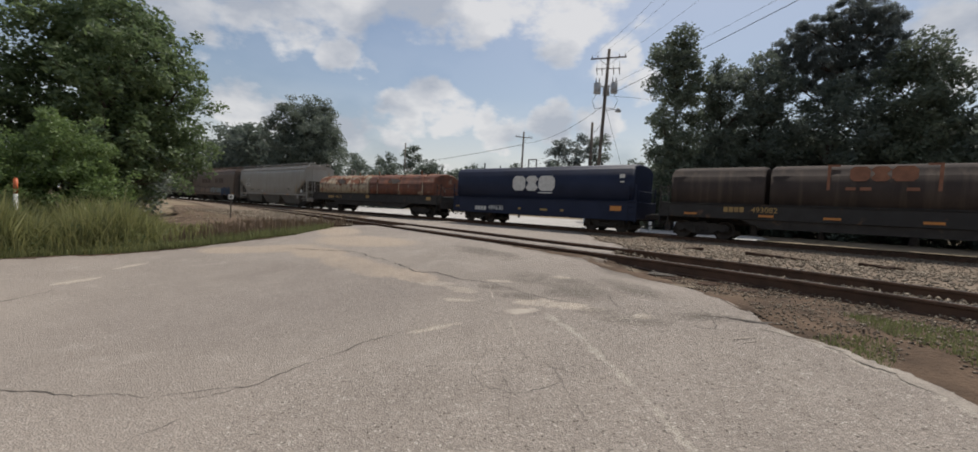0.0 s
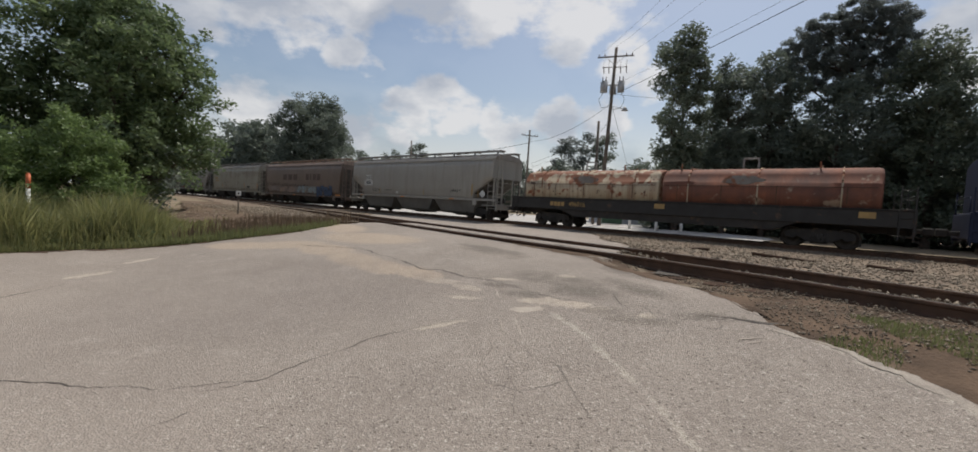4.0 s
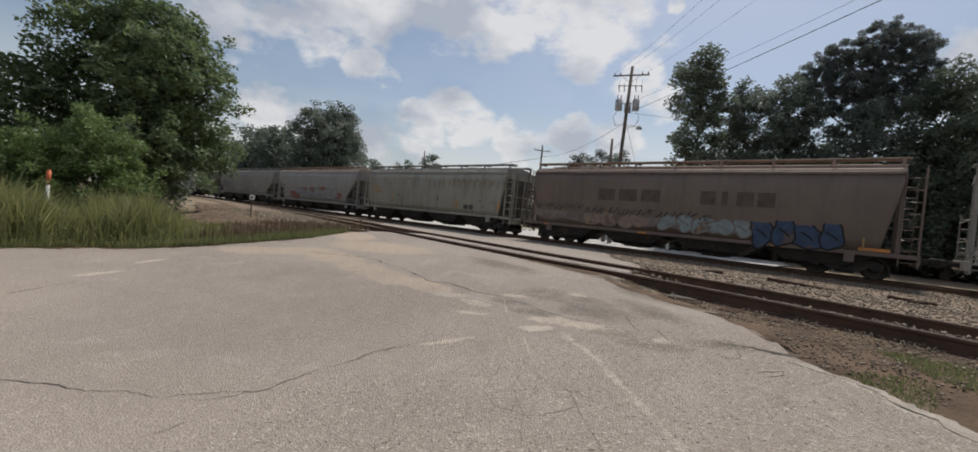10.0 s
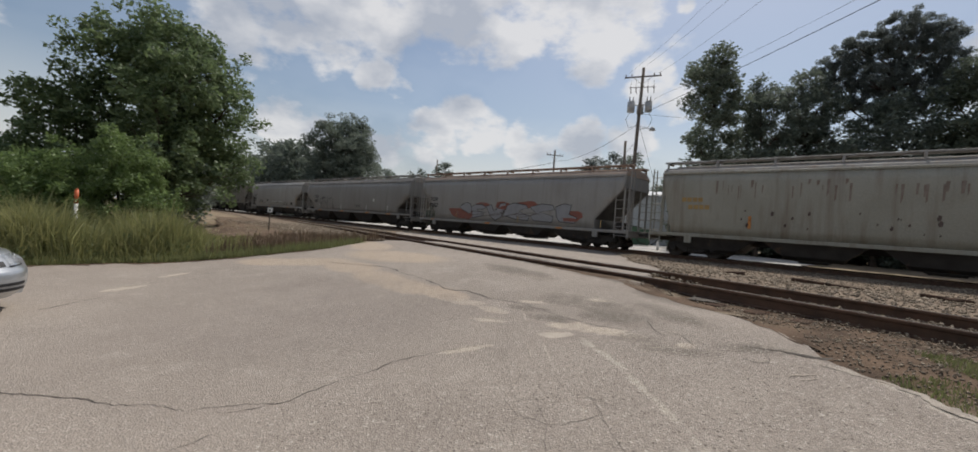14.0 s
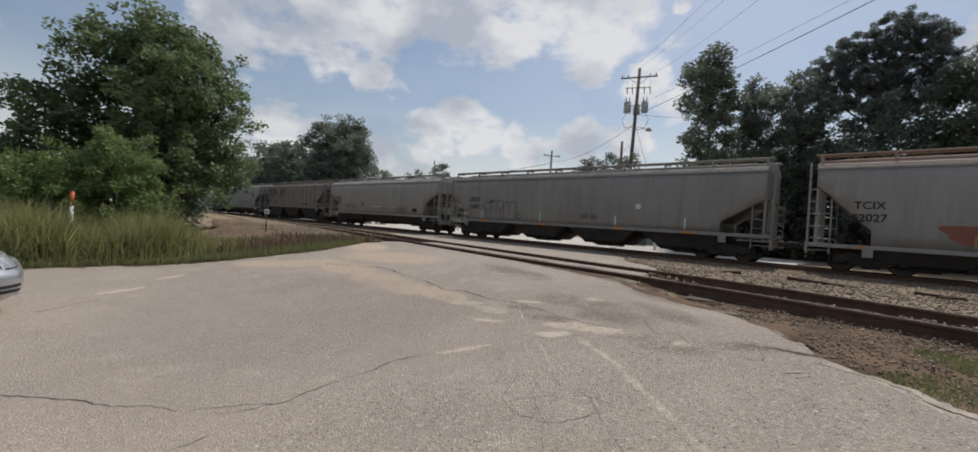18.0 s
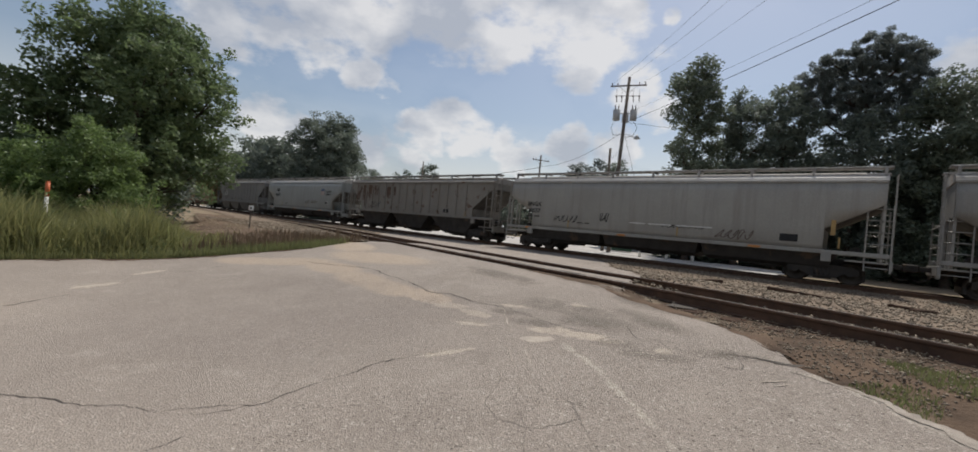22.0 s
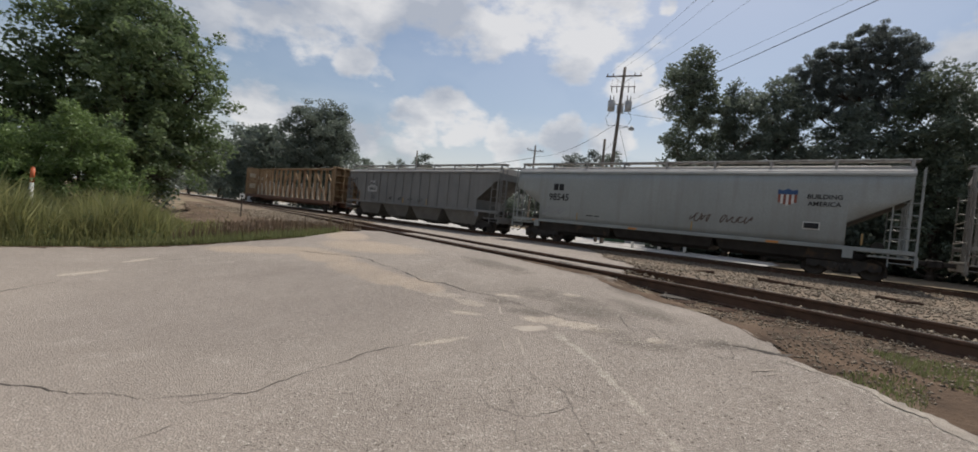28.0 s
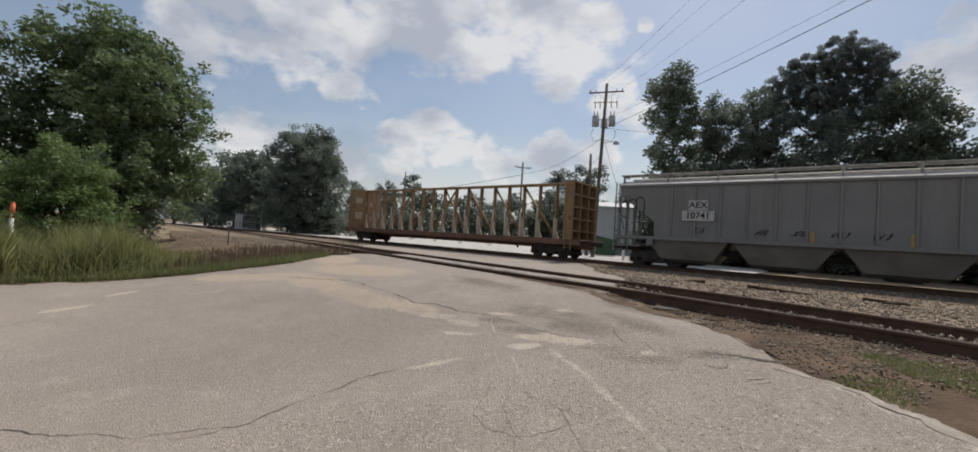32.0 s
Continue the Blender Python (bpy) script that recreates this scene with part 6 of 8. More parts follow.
def hopper(length, paint, roof_paint, cut="curve", bays=3, ribs=0, chute=None, frame_paint=None, label="", board=None, deep=0.5, foot=0.28, zb=1.02):
    """A covered hopper car, centred on its truck centres, wheels on z = 0."""
    chute, frame_paint, board = chute or DARK, frame_paint or paint, board or GALV
    car = thing("hopper_car", label, "freight car", group="cars of the freight train")
    half = length / 2
    body_half = half - {"steep": 0.62}.get(cut, 0.32)
    # opening over each truck: depth, and the heights between which its upper edge slants
    lx, lo, hi = {"notch": (1.75, 2.15, 3.15), "tall": (1.70, 1.60, 3.35), "wedge": (1.75, 1.72, 2.80), "line": (1.80, 2.20, 3.60), "steep": (0.5, zb, zb + 2.6)}[cut]

    def low(x):
        d = body_half - abs(x)
        return zb if d >= lx - 1e-4 else lo + (hi - lo) * (1 - d / lx)

    outline = SIDE if not ribs else [(1.46, zb), (1.46, 1.7), (1.46, 2.4), (1.46, 3.2), (1.46, 3.8), (1.46, 4.05)]
    xs = sorted(set([s * (body_half - lx * i / 6) for i in range(7) for s in (-1, 1)] + [s * (body_half - lx + 0.012) for s in (-1, 1)] + [(-1 + 2 * i / 14) * (body_half - lx) for i in range(15)]))
    rings = [[(x, -y, max(z, low(x))) for y, z in outline] + [(x, y, max(z, low(x))) for y, z in reversed(outline)] for x in xs]
    part("body", Shape().loft(rings, smooth=not ribs), paint, car)
    top = [(x, y) for x, y in (ROOF if not ribs else [(1.50, 4.03), (1.50, 4.12), (1.1, 4.28), (0.7, 4.38), (0.3, 4.42)])]
    prof = [(-y, z) for y, z in top] + [(y, z) for y, z in reversed(top)]
    part("roof", Shape().prism(prof, -body_half - 0.04, body_half + 0.04), roof_paint, car, "roof sheet, sunlit tone in its paint")
    eave = Shape()
    for s in (-1, 1):
        eave.box(-body_half - 0.04, body_half + 0.04, s * 1.535 - 0.03, s * 1.535 + 0.03, 3.98, 4.09, 0.012)
    part("eave_rail", eave, frame_paint, car)
    if ribs:
        rib = Shape().box(-0.05, 0.05, -0.06, 0.0, zb + 0.08, 3.98, 0.015).data("side_rib", paint)
        n = ribs
        for i in range(n):
            x = (-1 + 2 * (i + 0.5) / n) * (body_half - 1.0)
            for s in (-1, 1):
                if low(x) < zb + 0.3:
                    part("side_rib", rib, paint, car, m=pose(x, s * 1.46, 0, 0, 0, 0 if s < 0 else 180))
    # slope sheets over the trucks: dark paint holds their shade as well as grime
    for s in (-1, 1):
        near = [x for x in xs if body_half - s * x <= lx - 0.005]
        rows = [(x, low(x) - 0.015) for x in near]
        vs = [(x, y, z) for x, z in rows for y in (-1.44, 1.44)] + [(x, y, z - 0.012) for x, z in rows for y in (-1.44, 1.44)]
        m = 2 * len(rows)
        fs = [(2 * i, 2 * i + 1, 2 * i + 3, 2 * i + 2) for i in range(len(rows) - 1)] + [(m + 2 * i, m + 2 * i + 2, m + 2 * i + 3, m + 2 * i + 1) for i in range(len(rows) - 1)]
        part("slope_sheet", Shape().add(vs, fs, True), SHADE_GRIME, car, "slope sheet darkened for shade and grime")
    # side sill and end decks
    sill = Shape()
    for s in (-1, 1):
        sill.box(-half + 0.1, half - 0.1, s * 1.50 - 0.05, s * 1.50 + 0.05, zb - 0.12, zb + 0.04, 0.015)
    part("side_sill", sill, frame_paint, car)
    part("centre_sill", Shape().box(-half, half, -0.33, 0.33, 0.72, 1.0, 0.03), DARK, car)
    for s in (-1, 1):
        deck = Shape()
        x0, x1 = sorted((s * (body_half - lx * 0.6), s * half))
        deck.box(x0, x1, -1.45, 1.45, 0.93, 1.0, 0.01)
        deck.box(*sorted((s * (half - 0.09), s * half)), -1.5, 1.5, 0.70, 1.06, 0.015)
        part("end_deck", deck, frame_paint, car)
        post = Shape()
        for y in (-1.42, 1.42, -0.55, 0.55):
            post = Shape()
            post.box(s * (body_half - 0.02) - 0.045, s * (body_half - 0.02) + 0.045, y - 0.045, y + 0.045, 1.0, 4.0 if abs(y) > 1 else low(body_half) + 0.05, 0.008)
            part("end_post", post, frame_paint, car)
        cross = Shape()
        for z in (1.75, 2.5):
            cross.tube((s * (half - 0.06), -1.42, z), (s * (half - 0.06), 1.42, z), 0.018, 6)
        part("hand_rail", cross, frame_paint, car)
        for y in (-1.49, 1.49):
            ladder(car, s * (half - 0.08), y, 0.62, hi if cut != "steep" else 4.0, (-s, 0, 0), 0.72 if cut != "steep" else 0.5, frame_paint, 6 if cut != "steep" else 8, 0.02)
            pad = Shape().box(*sorted((s * (half - 2.10), s * (half - 1.78))), y - 0.07, y + 0.07, zb - 0.42, zb - 0.02, 0.012)
            part("jacking_pad", pad, frame_paint, car)
        ladder(car, s * (half - 0.05), -1.38, 0.6, 4.3, (0, 1, 0), 0.42, frame_paint, 8)
        part("brake_reservoir", Shape().tube((s * (body_half - 0.75), -0.5, 1.32), (s * (body_half - 0.75), 0.55, 1.32), 0.2, 12), DARK, car)
    # discharge bays; chute colour is darkened for dust and the shade below the body
    span = 2 * (body_half - lx * 0.75)
    for i in range(bays):
        x = -span / 2 + span * (i + 0.5) / bays
        w = span / bays * 0.5
        rings = [[(x - w, -1.42, zb + 0.02), (x + w, -1.42, zb + 0.02), (x + w, 1.42, zb + 0.02), (x - w, 1.42, zb + 0.02)], [(x - w * deep, -1.15, foot + 0.16), (x + w * deep, -1.15, foot + 0.16), (x + w * deep, 1.15, foot + 0.16), (x - w * deep, 1.15, foot + 0.16)], [(x - w * deep * 0.94, -0.85, foot), (x + w * deep * 0.94, -0.85, foot), (x + w * deep * 0.94, 0.85, foot), (x - w * deep * 0.94, 0.85, foot)]]
        part("discharge_hopper", Shape().loft(rings, smooth=False), chute, car)
        gate = Shape().box(x - 0.5, x + 0.5, -0.75, 0.75, foot - 0.11, foot + 0.01, 0.02)
        gate.tube((x - 0.62, -0.9, foot - 0.01), (x + 0.62, -0.9, foot - 0.01), 0.03, 8)
        part("outlet_gate", gate, DARK, car)
    # roof walk and hatches
    walkway = Shape()
    for s in (-1, 1):
        for k in range(2):
            y = s * (0.70 + 0.27 * k)
            walkway.box(-body_half - 0.15, body_half + 0.15, y - 0.12, y + 0.12, 4.61, 4.68, 0.010)
    part("running_board", walkway, board, car)
    n = round(2 * body_half / 2.15)
    for i in range(n + 1):
        x = -body_half + 0.06 + (2 * body_half - 0.12) * i / n
        for s in (-1, 1):
            br = Shape().box(x - 0.045, x + 0.045, s * 0.85 - 0.32, s * 0.85 + 0.32, 4.54, 4.61, 0.008)
            br.prism([(s * 1.16, 4.26), (s * 1.22, 4.24), (s * 1.22, 4.61), (s * 1.10, 4.61)], x - 0.045, x + 0.045)
            part("walk_bracket", br, board, car)
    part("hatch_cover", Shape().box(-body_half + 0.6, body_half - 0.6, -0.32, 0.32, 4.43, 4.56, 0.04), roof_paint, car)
    add_trucks(car, (-(half - 2.05), half - 2.05))
    add_couplers(car, half, half + 0.48)
    return car


def marks(car, text, x, z, size, mat=BLACK, gap=1.35, y=None, plate=None):
    """Lines of stencilled letters on the near side, centred at x; plate: paint of a rectangle behind each line."""
    for i, line in enumerate(text):
        zz = z - i * size * gap
        yy = -(side_y(zz) if y is None else y) - 0.012
        if plate:
            w = len(line) * size * 0.33
            patch("stencil_plate", car, [(x - w, zz - size * 0.55), (x + w, zz - size * 0.55), (x + w, zz + size * 0.55), (x - w, zz + size * 0.55)], plate, yy + 0.004)
        lettering("stencil", line, size, mat, car, pose(x, yy - 0.006, zz, 90, 0, 0))


def bars(car, x, z, sizes, height, mat, y=None, label="painted mark in plain blocks"):
    """Blocks that stand for lettering of no readable words."""
    for w in sizes:
        yy = -(side_y(z) if y is None else y) - 0.014
        patch("painted_mark", car, [(x, z - height / 2), (x + w, z - height / 2), (x + w, z + height / 2), (x, z + height / 2)], mat, yy, label)
        x += w * 1.22


def scrawl(car, x, z, width, height, mat, seed, strokes=6, r=0.018, y=None, out=0.014):
    """Sprayed lines: loops without meaning."""
    rng = random.Random(seed)
    sh = Shape()
    for i in range(strokes):
        cx, pts = x + width * (i + 0.5) / strokes, []
        a0, kx, kz = rng.uniform(0, 6.28), rng.uniform(0.4, 0.8), rng.uniform(0.6, 1.0)
        for k in range(9):
            a = a0 + k * 0.62
            zz = z + math.sin(a * 1.3) * height * 0.5 * kz
            pts.append((cx + math.cos(a) * width / strokes * kx, -(side_y(zz) if y is None else y) - out, zz))
        for p, q in zip(pts, pts[1:]):
            d = Vector(q) - Vector(p)
            o = Vector((-d.z, 0, d.x)).normalized() * r if d.length > 0 else Vector((0, 0, r))
            sh.add([Vector(p) - o, Vector(q) - o, Vector(q) + o, Vector(p) + o], [(0, 1, 2, 3)])
    return part("spray_scrawl", sh, mat, car)


def throw_up(car, x, z, width, height, mat, r=0.025, y=None, n=5):
    """Bubble-shaped sprayed outline without meaning: arches on long legs, with a cross and a ring."""
    sh, w = Shape(), width / (n + 0.6)
    at = lambda px, pz: Vector((px, -(side_y(pz) if y is None else y) - 0.016, pz))
    lines = []
    for i in range(n):
        cx, top = x + w * (i + 0.5), z + height * (0.28 + 0.07 * ((i * 7) % 3))
        arch = [(cx + w * 0.56 * math.cos(math.pi * (1 - k / 10)), top + height * 0.22 * math.sin(math.pi * k / 10)) for k in range(11)]
        lines.append(arch + [(arch[-1][0] - 0.10 * w, z - height * (0.05 if i % 2 else 0.5))])
    lines.append([(x - 0.05 * w, z + height * 0.3), (x - 0.3 * w, z + 0.2 * height), (x + 0.2 * w, z - height * 0.02), (x + 0.8 * w, z - 0.08 * height)])
    lines.append([(x + 0.1 * w, z - 0.1 * height), (x + 0.5 * w, z - 0.5 * height)])
    lines += [[(x + 2.5 * w, z + 0.2 * height), (x + 2.5 * w, z - 0.3 * height)], [(x + 2.3 * w, z), (x + 2.75 * w, z)]]
    ring = [(x + w * (n + 0.35) + 0.35 * w * math.cos(a * 0.6283), z - height * 0.36 + 0.16 * height * math.sin(a * 0.6283)) for a in range(11)]
    for line in lines + [ring]:
        for p, q in zip(line, line[1:]):
            a, b = at(*p), at(*q)
            o = Vector((a.z - b.z, 0, b.x - a.x))
            if o.length:
                o = o.normalized() * r
                sh.add([a - o, b - o, b + o, a + o], [(0, 1, 2, 3)])
    return part("spray_scrawl", sh, mat, car, "black outline graffiti")


def bubble_letters(car, x, z, width, height, fill, line, seed, n=6, y=None, out=0.016, r=0.03):
    """Overlapping sprayed blobs with a dark outline each, without meaning."""
    rng = random.Random(seed)
    w = width / n
    for i in range(n):
        cx, cz = x + w * (i + 0.5), z + rng.uniform(-0.06, 0.06) * height
        f, g, k = rng.uniform(0, 6.28), rng.uniform(0, 6.28), rng.uniform(0.85, 1.1)
        pts = []
        for j in range(22):
            a = -2 * math.pi * j / 22
            b = 1 + 0.20 * math.sin(2 * a + f) + 0.13 * math.sin(3 * a + g) + 0.06 * math.sin(5 * a + f)
            pts.append((cx + math.cos(a) * w * 0.62 * b * k, cz + math.sin(a) * height * 0.48 * b * k))
        pts = pts[::-1]
        yy = -(side_y(z) if y is None else y) - out - 0.007 * (i % 2)
        if fill:
            patch("spray_paint", car, pts, fill, yy, "rounded graffiti letter shape")
        inner = [(cx - 0.25 * w, cz + 0.1 * height), (cx + 0.05 * w, cz - 0.02 * height), (cx + 0.28 * w, cz - 0.16 * height)]
        for ln, what in ((pts + pts[:1], "spray_outline"), (inner, "spray_line")):
            sh = Shape()
            for p, q in zip(ln, ln[1:]):
                a, b = Vector((p[0], yy - 0.0045, p[1])), Vector((q[0], yy - 0.0045, q[1]))
                o = Vector((a.z - b.z, 0, b.x - a.x))
                if o.length:
                    o = o.normalized() * r
                    sh.add([a - o, b - o, b + o, a + o], [(0, 1, 2, 3)])
            part(what, sh, line, car)


def blob(car, x, z, rx, rz, mat, seed, label, y=None, out=0.008):
    """A soft-edged sprayed cloud of paint."""
    pts = []
    for j in range(36):
        a = 2 * math.pi * j / 36
        b = 1 + 0.30 * noise.noise((math.cos(a) * 1.5 + seed, math.sin(a) * 1.5, seed * 0.3)) + 0.16 * noise.noise((math.cos(a) * 5 + seed, math.sin(a) * 5, 1.0))
        pts.append((x + math.cos(a) * rx * b, z + math.sin(a) * rz * b))
    return patch("spray_paint", car, pts, mat, -(side_y(z) if y is None else y) - out, label)


def angular_letters(car, x, z, shapes, fill, line, out=0.020, r=0.022):
    """Angular sprayed letter shapes with dark outlines, without meaning; each follows the bowed side."""
    for i, shape in enumerate(shapes):
        pts = [(x + a, z + b) for a, b in shape]
        n, o = len(pts), out + 0.006 * (i % 2)
        front = [(a, -side_y(b) - o - 0.003, b) for a, b in pts]
        back = [(a, -side_y(b) - o, b) for a, b in pts]
        part("spray_paint", Shape().add(back + front, [tuple(range(n, 2 * n))] + [(k, (k + 1) % n, n + (k + 1) % n, n + k) for k in range(n)]), fill, car, "angular silver graffiti letter shape")
        ring = []
        for k in range(n):
            a, b, d = Vector(pts[k - 1]), Vector(pts[k]), Vector(pts[(k + 1) % n])
            e, f = (b - a).normalized(), (d - b).normalized()
            side = Vector((-e.y - f.y, e.x + f.x))
            side = side.normalized() * r if side.length > 0.2 else Vector((-e.y, e.x)) * r
            ring += [(q.x, -side_y(q.y) - o - 0.007, q.y) for q in (b - side, b + side)]
        edge = Shape().add(ring, [(2 * k, 2 * k + 1, (2 * k + 3) % (2 * n), (2 * k + 2) % (2 * n)) for k in range(n)])
        part("spray_outline", edge, line, car)


def side_marks(car, half, y=None, zb=1.02):
    """Reflective strips and small notices along the sill."""
    for i in range(6):
        x = -half + 1.6 + (2 * half - 3.2) * i / 5
        patch("reflector", car, [(x, zb + 0.12), (x + 0.06, zb + 0.12), (x + 0.06, zb + 0.55), (x, zb + 0.55)] if i % 2 else [(x, zb - 0.10), (x + 0.45, zb - 0.10), (x + 0.45, zb - 0.01), (x, zb - 0.01)], ORANGE if i % 2 == 0 else YELLOW, -1.60 if i % 2 else -1.556)
    x = -half + 5.2
    bars(car, x, zb + 0.43, [0.4, 0.3], 0.05, BLACK, y, "small notice line")


TRAIN = []          # each car with the place of its middle at the start


def place(car, mid):
    TRAIN.append((car, mid))


# middle of each gap along the track at the start, from the head of the train
GAPS = [11.1, -7.3, -21.4, -41.0, -59.2, -77.92, -96.3, -115.5, -137.3, -156.7, -176.2, -195.6, -215.2, -240.3]


def coil_car(length, sill, cover, label, halves=1, cover_h=1.75, posts=False, second=None, split=None, low=0.98, inset=0.35, bogie=1.9, shoulder=0.58):
    """A coil car: low frame with side sills, and rounded steel covers over the load."""
    car = thing("coil_car", label, "freight car", group="cars of the freight train")
    half = length / 2
    for s in (-1, 1):
        part("side_sill", Shape().box(-half, half, s * 1.42 - 0.06, s * 1.42 + 0.06, low, 1.60, 0.02), sill, car)
        part("sill_cap", Shape().box(-half, half, s * 1.42 - 0.10, s * 1.42 + 0.10, 1.603, 1.65, 0.01), sill, car)
    part("floor", Shape().box(-half, half, -1.35, 1.35, 1.03, 1.10, 0.01), sill, car)
    part("centre_sill", Shape().box(-half, half, -0.35, 0.35, 0.70, 1.02, 0.03), DARK, car)
    belly = Shape().prism([(-half + 3.4, 1.0), (-half + 4.4, 0.62), (half - 4.4, 0.62), (half - 3.4, 1.0)], -1.40, 1.40, axis=1)
    part("belly", belly, DARK, car)
    ch = half - inset
    n = halves
    for i in range(n):
        cut_at = -ch + (split or ch)
        x0, x1 = (-ch, ch) if n == 1 else (-ch, cut_at - 0.09) if i == 0 else (cut_at + 0.09, ch)
        prof = [(-1.40, 1.60), (-1.42, 1.62 + cover_h * shoulder)]
        for k in range(9):
            a = math.pi * (1 - k / 8)
            prof.append((1.42 * math.cos(a), 1.62 + cover_h * shoulder + cover_h * (1 - shoulder) * math.sin(a) ** 0.8))
        prof += [(1.42, 1.62 + cover_h * shoulder), (1.40, 1.60)]
        rings = []
        for x, k in ((x0, 0.955), (x0 + 0.05, 0.985), (x0 + 0.16, 1.0), (x1 - 0.16, 1.0), (x1 - 0.05, 0.985), (x1, 0.955)):
            rings.append([(x, y * k, 1.6 + (z - 1.6) * k) for y, z in prof])
        part("cover", Shape().loft(rings, smooth=True), cover if i == 0 or not second else second, car)
        if posts:
            for xx in (x0 + 1.2, (x0 + x1) / 2, x1 - 1.2):
                band = Shape()
                pr = [(y * 1.012, 1.6 + (z - 1.6) * 1.012) for y, z in prof]
                for (a, b), (c, d) in zip(pr, pr[1:]):
                    band.tube((xx, a, b), (xx, c, d), 0.03, 6)
                part("cover_band", band, cover, car)
    for s in (-1, 1):
        br = Shape().box(*sorted((s * (half - 0.1), s * half)), -1.5, 1.5, 0.72, 1.62, 0.02)
        part("end_sill", br, sill, car)
        for y in (-1.5, 1.5):
            ladder(car, s * (half - 0.06), y, 0.5, 2.5, (-s, 0, 0), 0.4, sill, 6)
        hr = Shape().tube((s * (half - 0.02), -1.2, 2.2), (s * (half - 0.02), 1.2, 2.2), 0.02, 6)
        for y in (-1.2, 1.2):
            hr.tube((s * (half - 0.02), y, 1.6), (s * (half - 0.02), y, 2.2), 0.02, 6)
        part("hand_rail", hr, sill, car)
    add_trucks(car, (-(half - bogie), half - bogie))
    add_couplers(car, half, half + 0.45)
    return car


def lifting_lugs(car, xs, z, mat, tall=0.45):
    for x in xs:
        for y in (-0.86, 0.86):
            part("stacking_post", Shape().box(x - 0.03, x + 0.03, y - 0.04, y + 0.04, z - 0.3, z + tall, 0.008), mat, car)


def lift_frame(car, x, z, mat):
    sh = Shape()
    for d in (-0.3, 0.3):
        sh.box(x + d - 0.03, x + d + 0.03, -0.04, 0.04, z, z + 0.55, 0.008)
    sh.box(x - 0.33, x + 0.33, -0.04, 0.04, z + 0.5, z + 0.57, 0.008)
    part("lifting_bracket", sh, mat, car, "pale lifting bracket")


def logo_blocks(car, x, z, h, mat, y):
    """Three chunky rounded blocks in place of a maker's letters."""
    for i, w in enumerate((1.05, 1.0, 1.25)):
        w *= h
        c = 0.22 * h
        patch("logo_block", car, [(x + c, z - h / 2), (x + w - c, z - h / 2), (x + w, z - h / 2 + c), (x + w - (c if i == 1 else 0), z), (x + w, z + h / 2 - c), (x + w - c, z + h / 2), (x + c, z + h / 2), (x, z + h / 2 - c), (x + (c if i == 1 else 0), z), (x, z - h / 2 + c)], mat, y, "pale painted logo block")
        x += w * 1.03


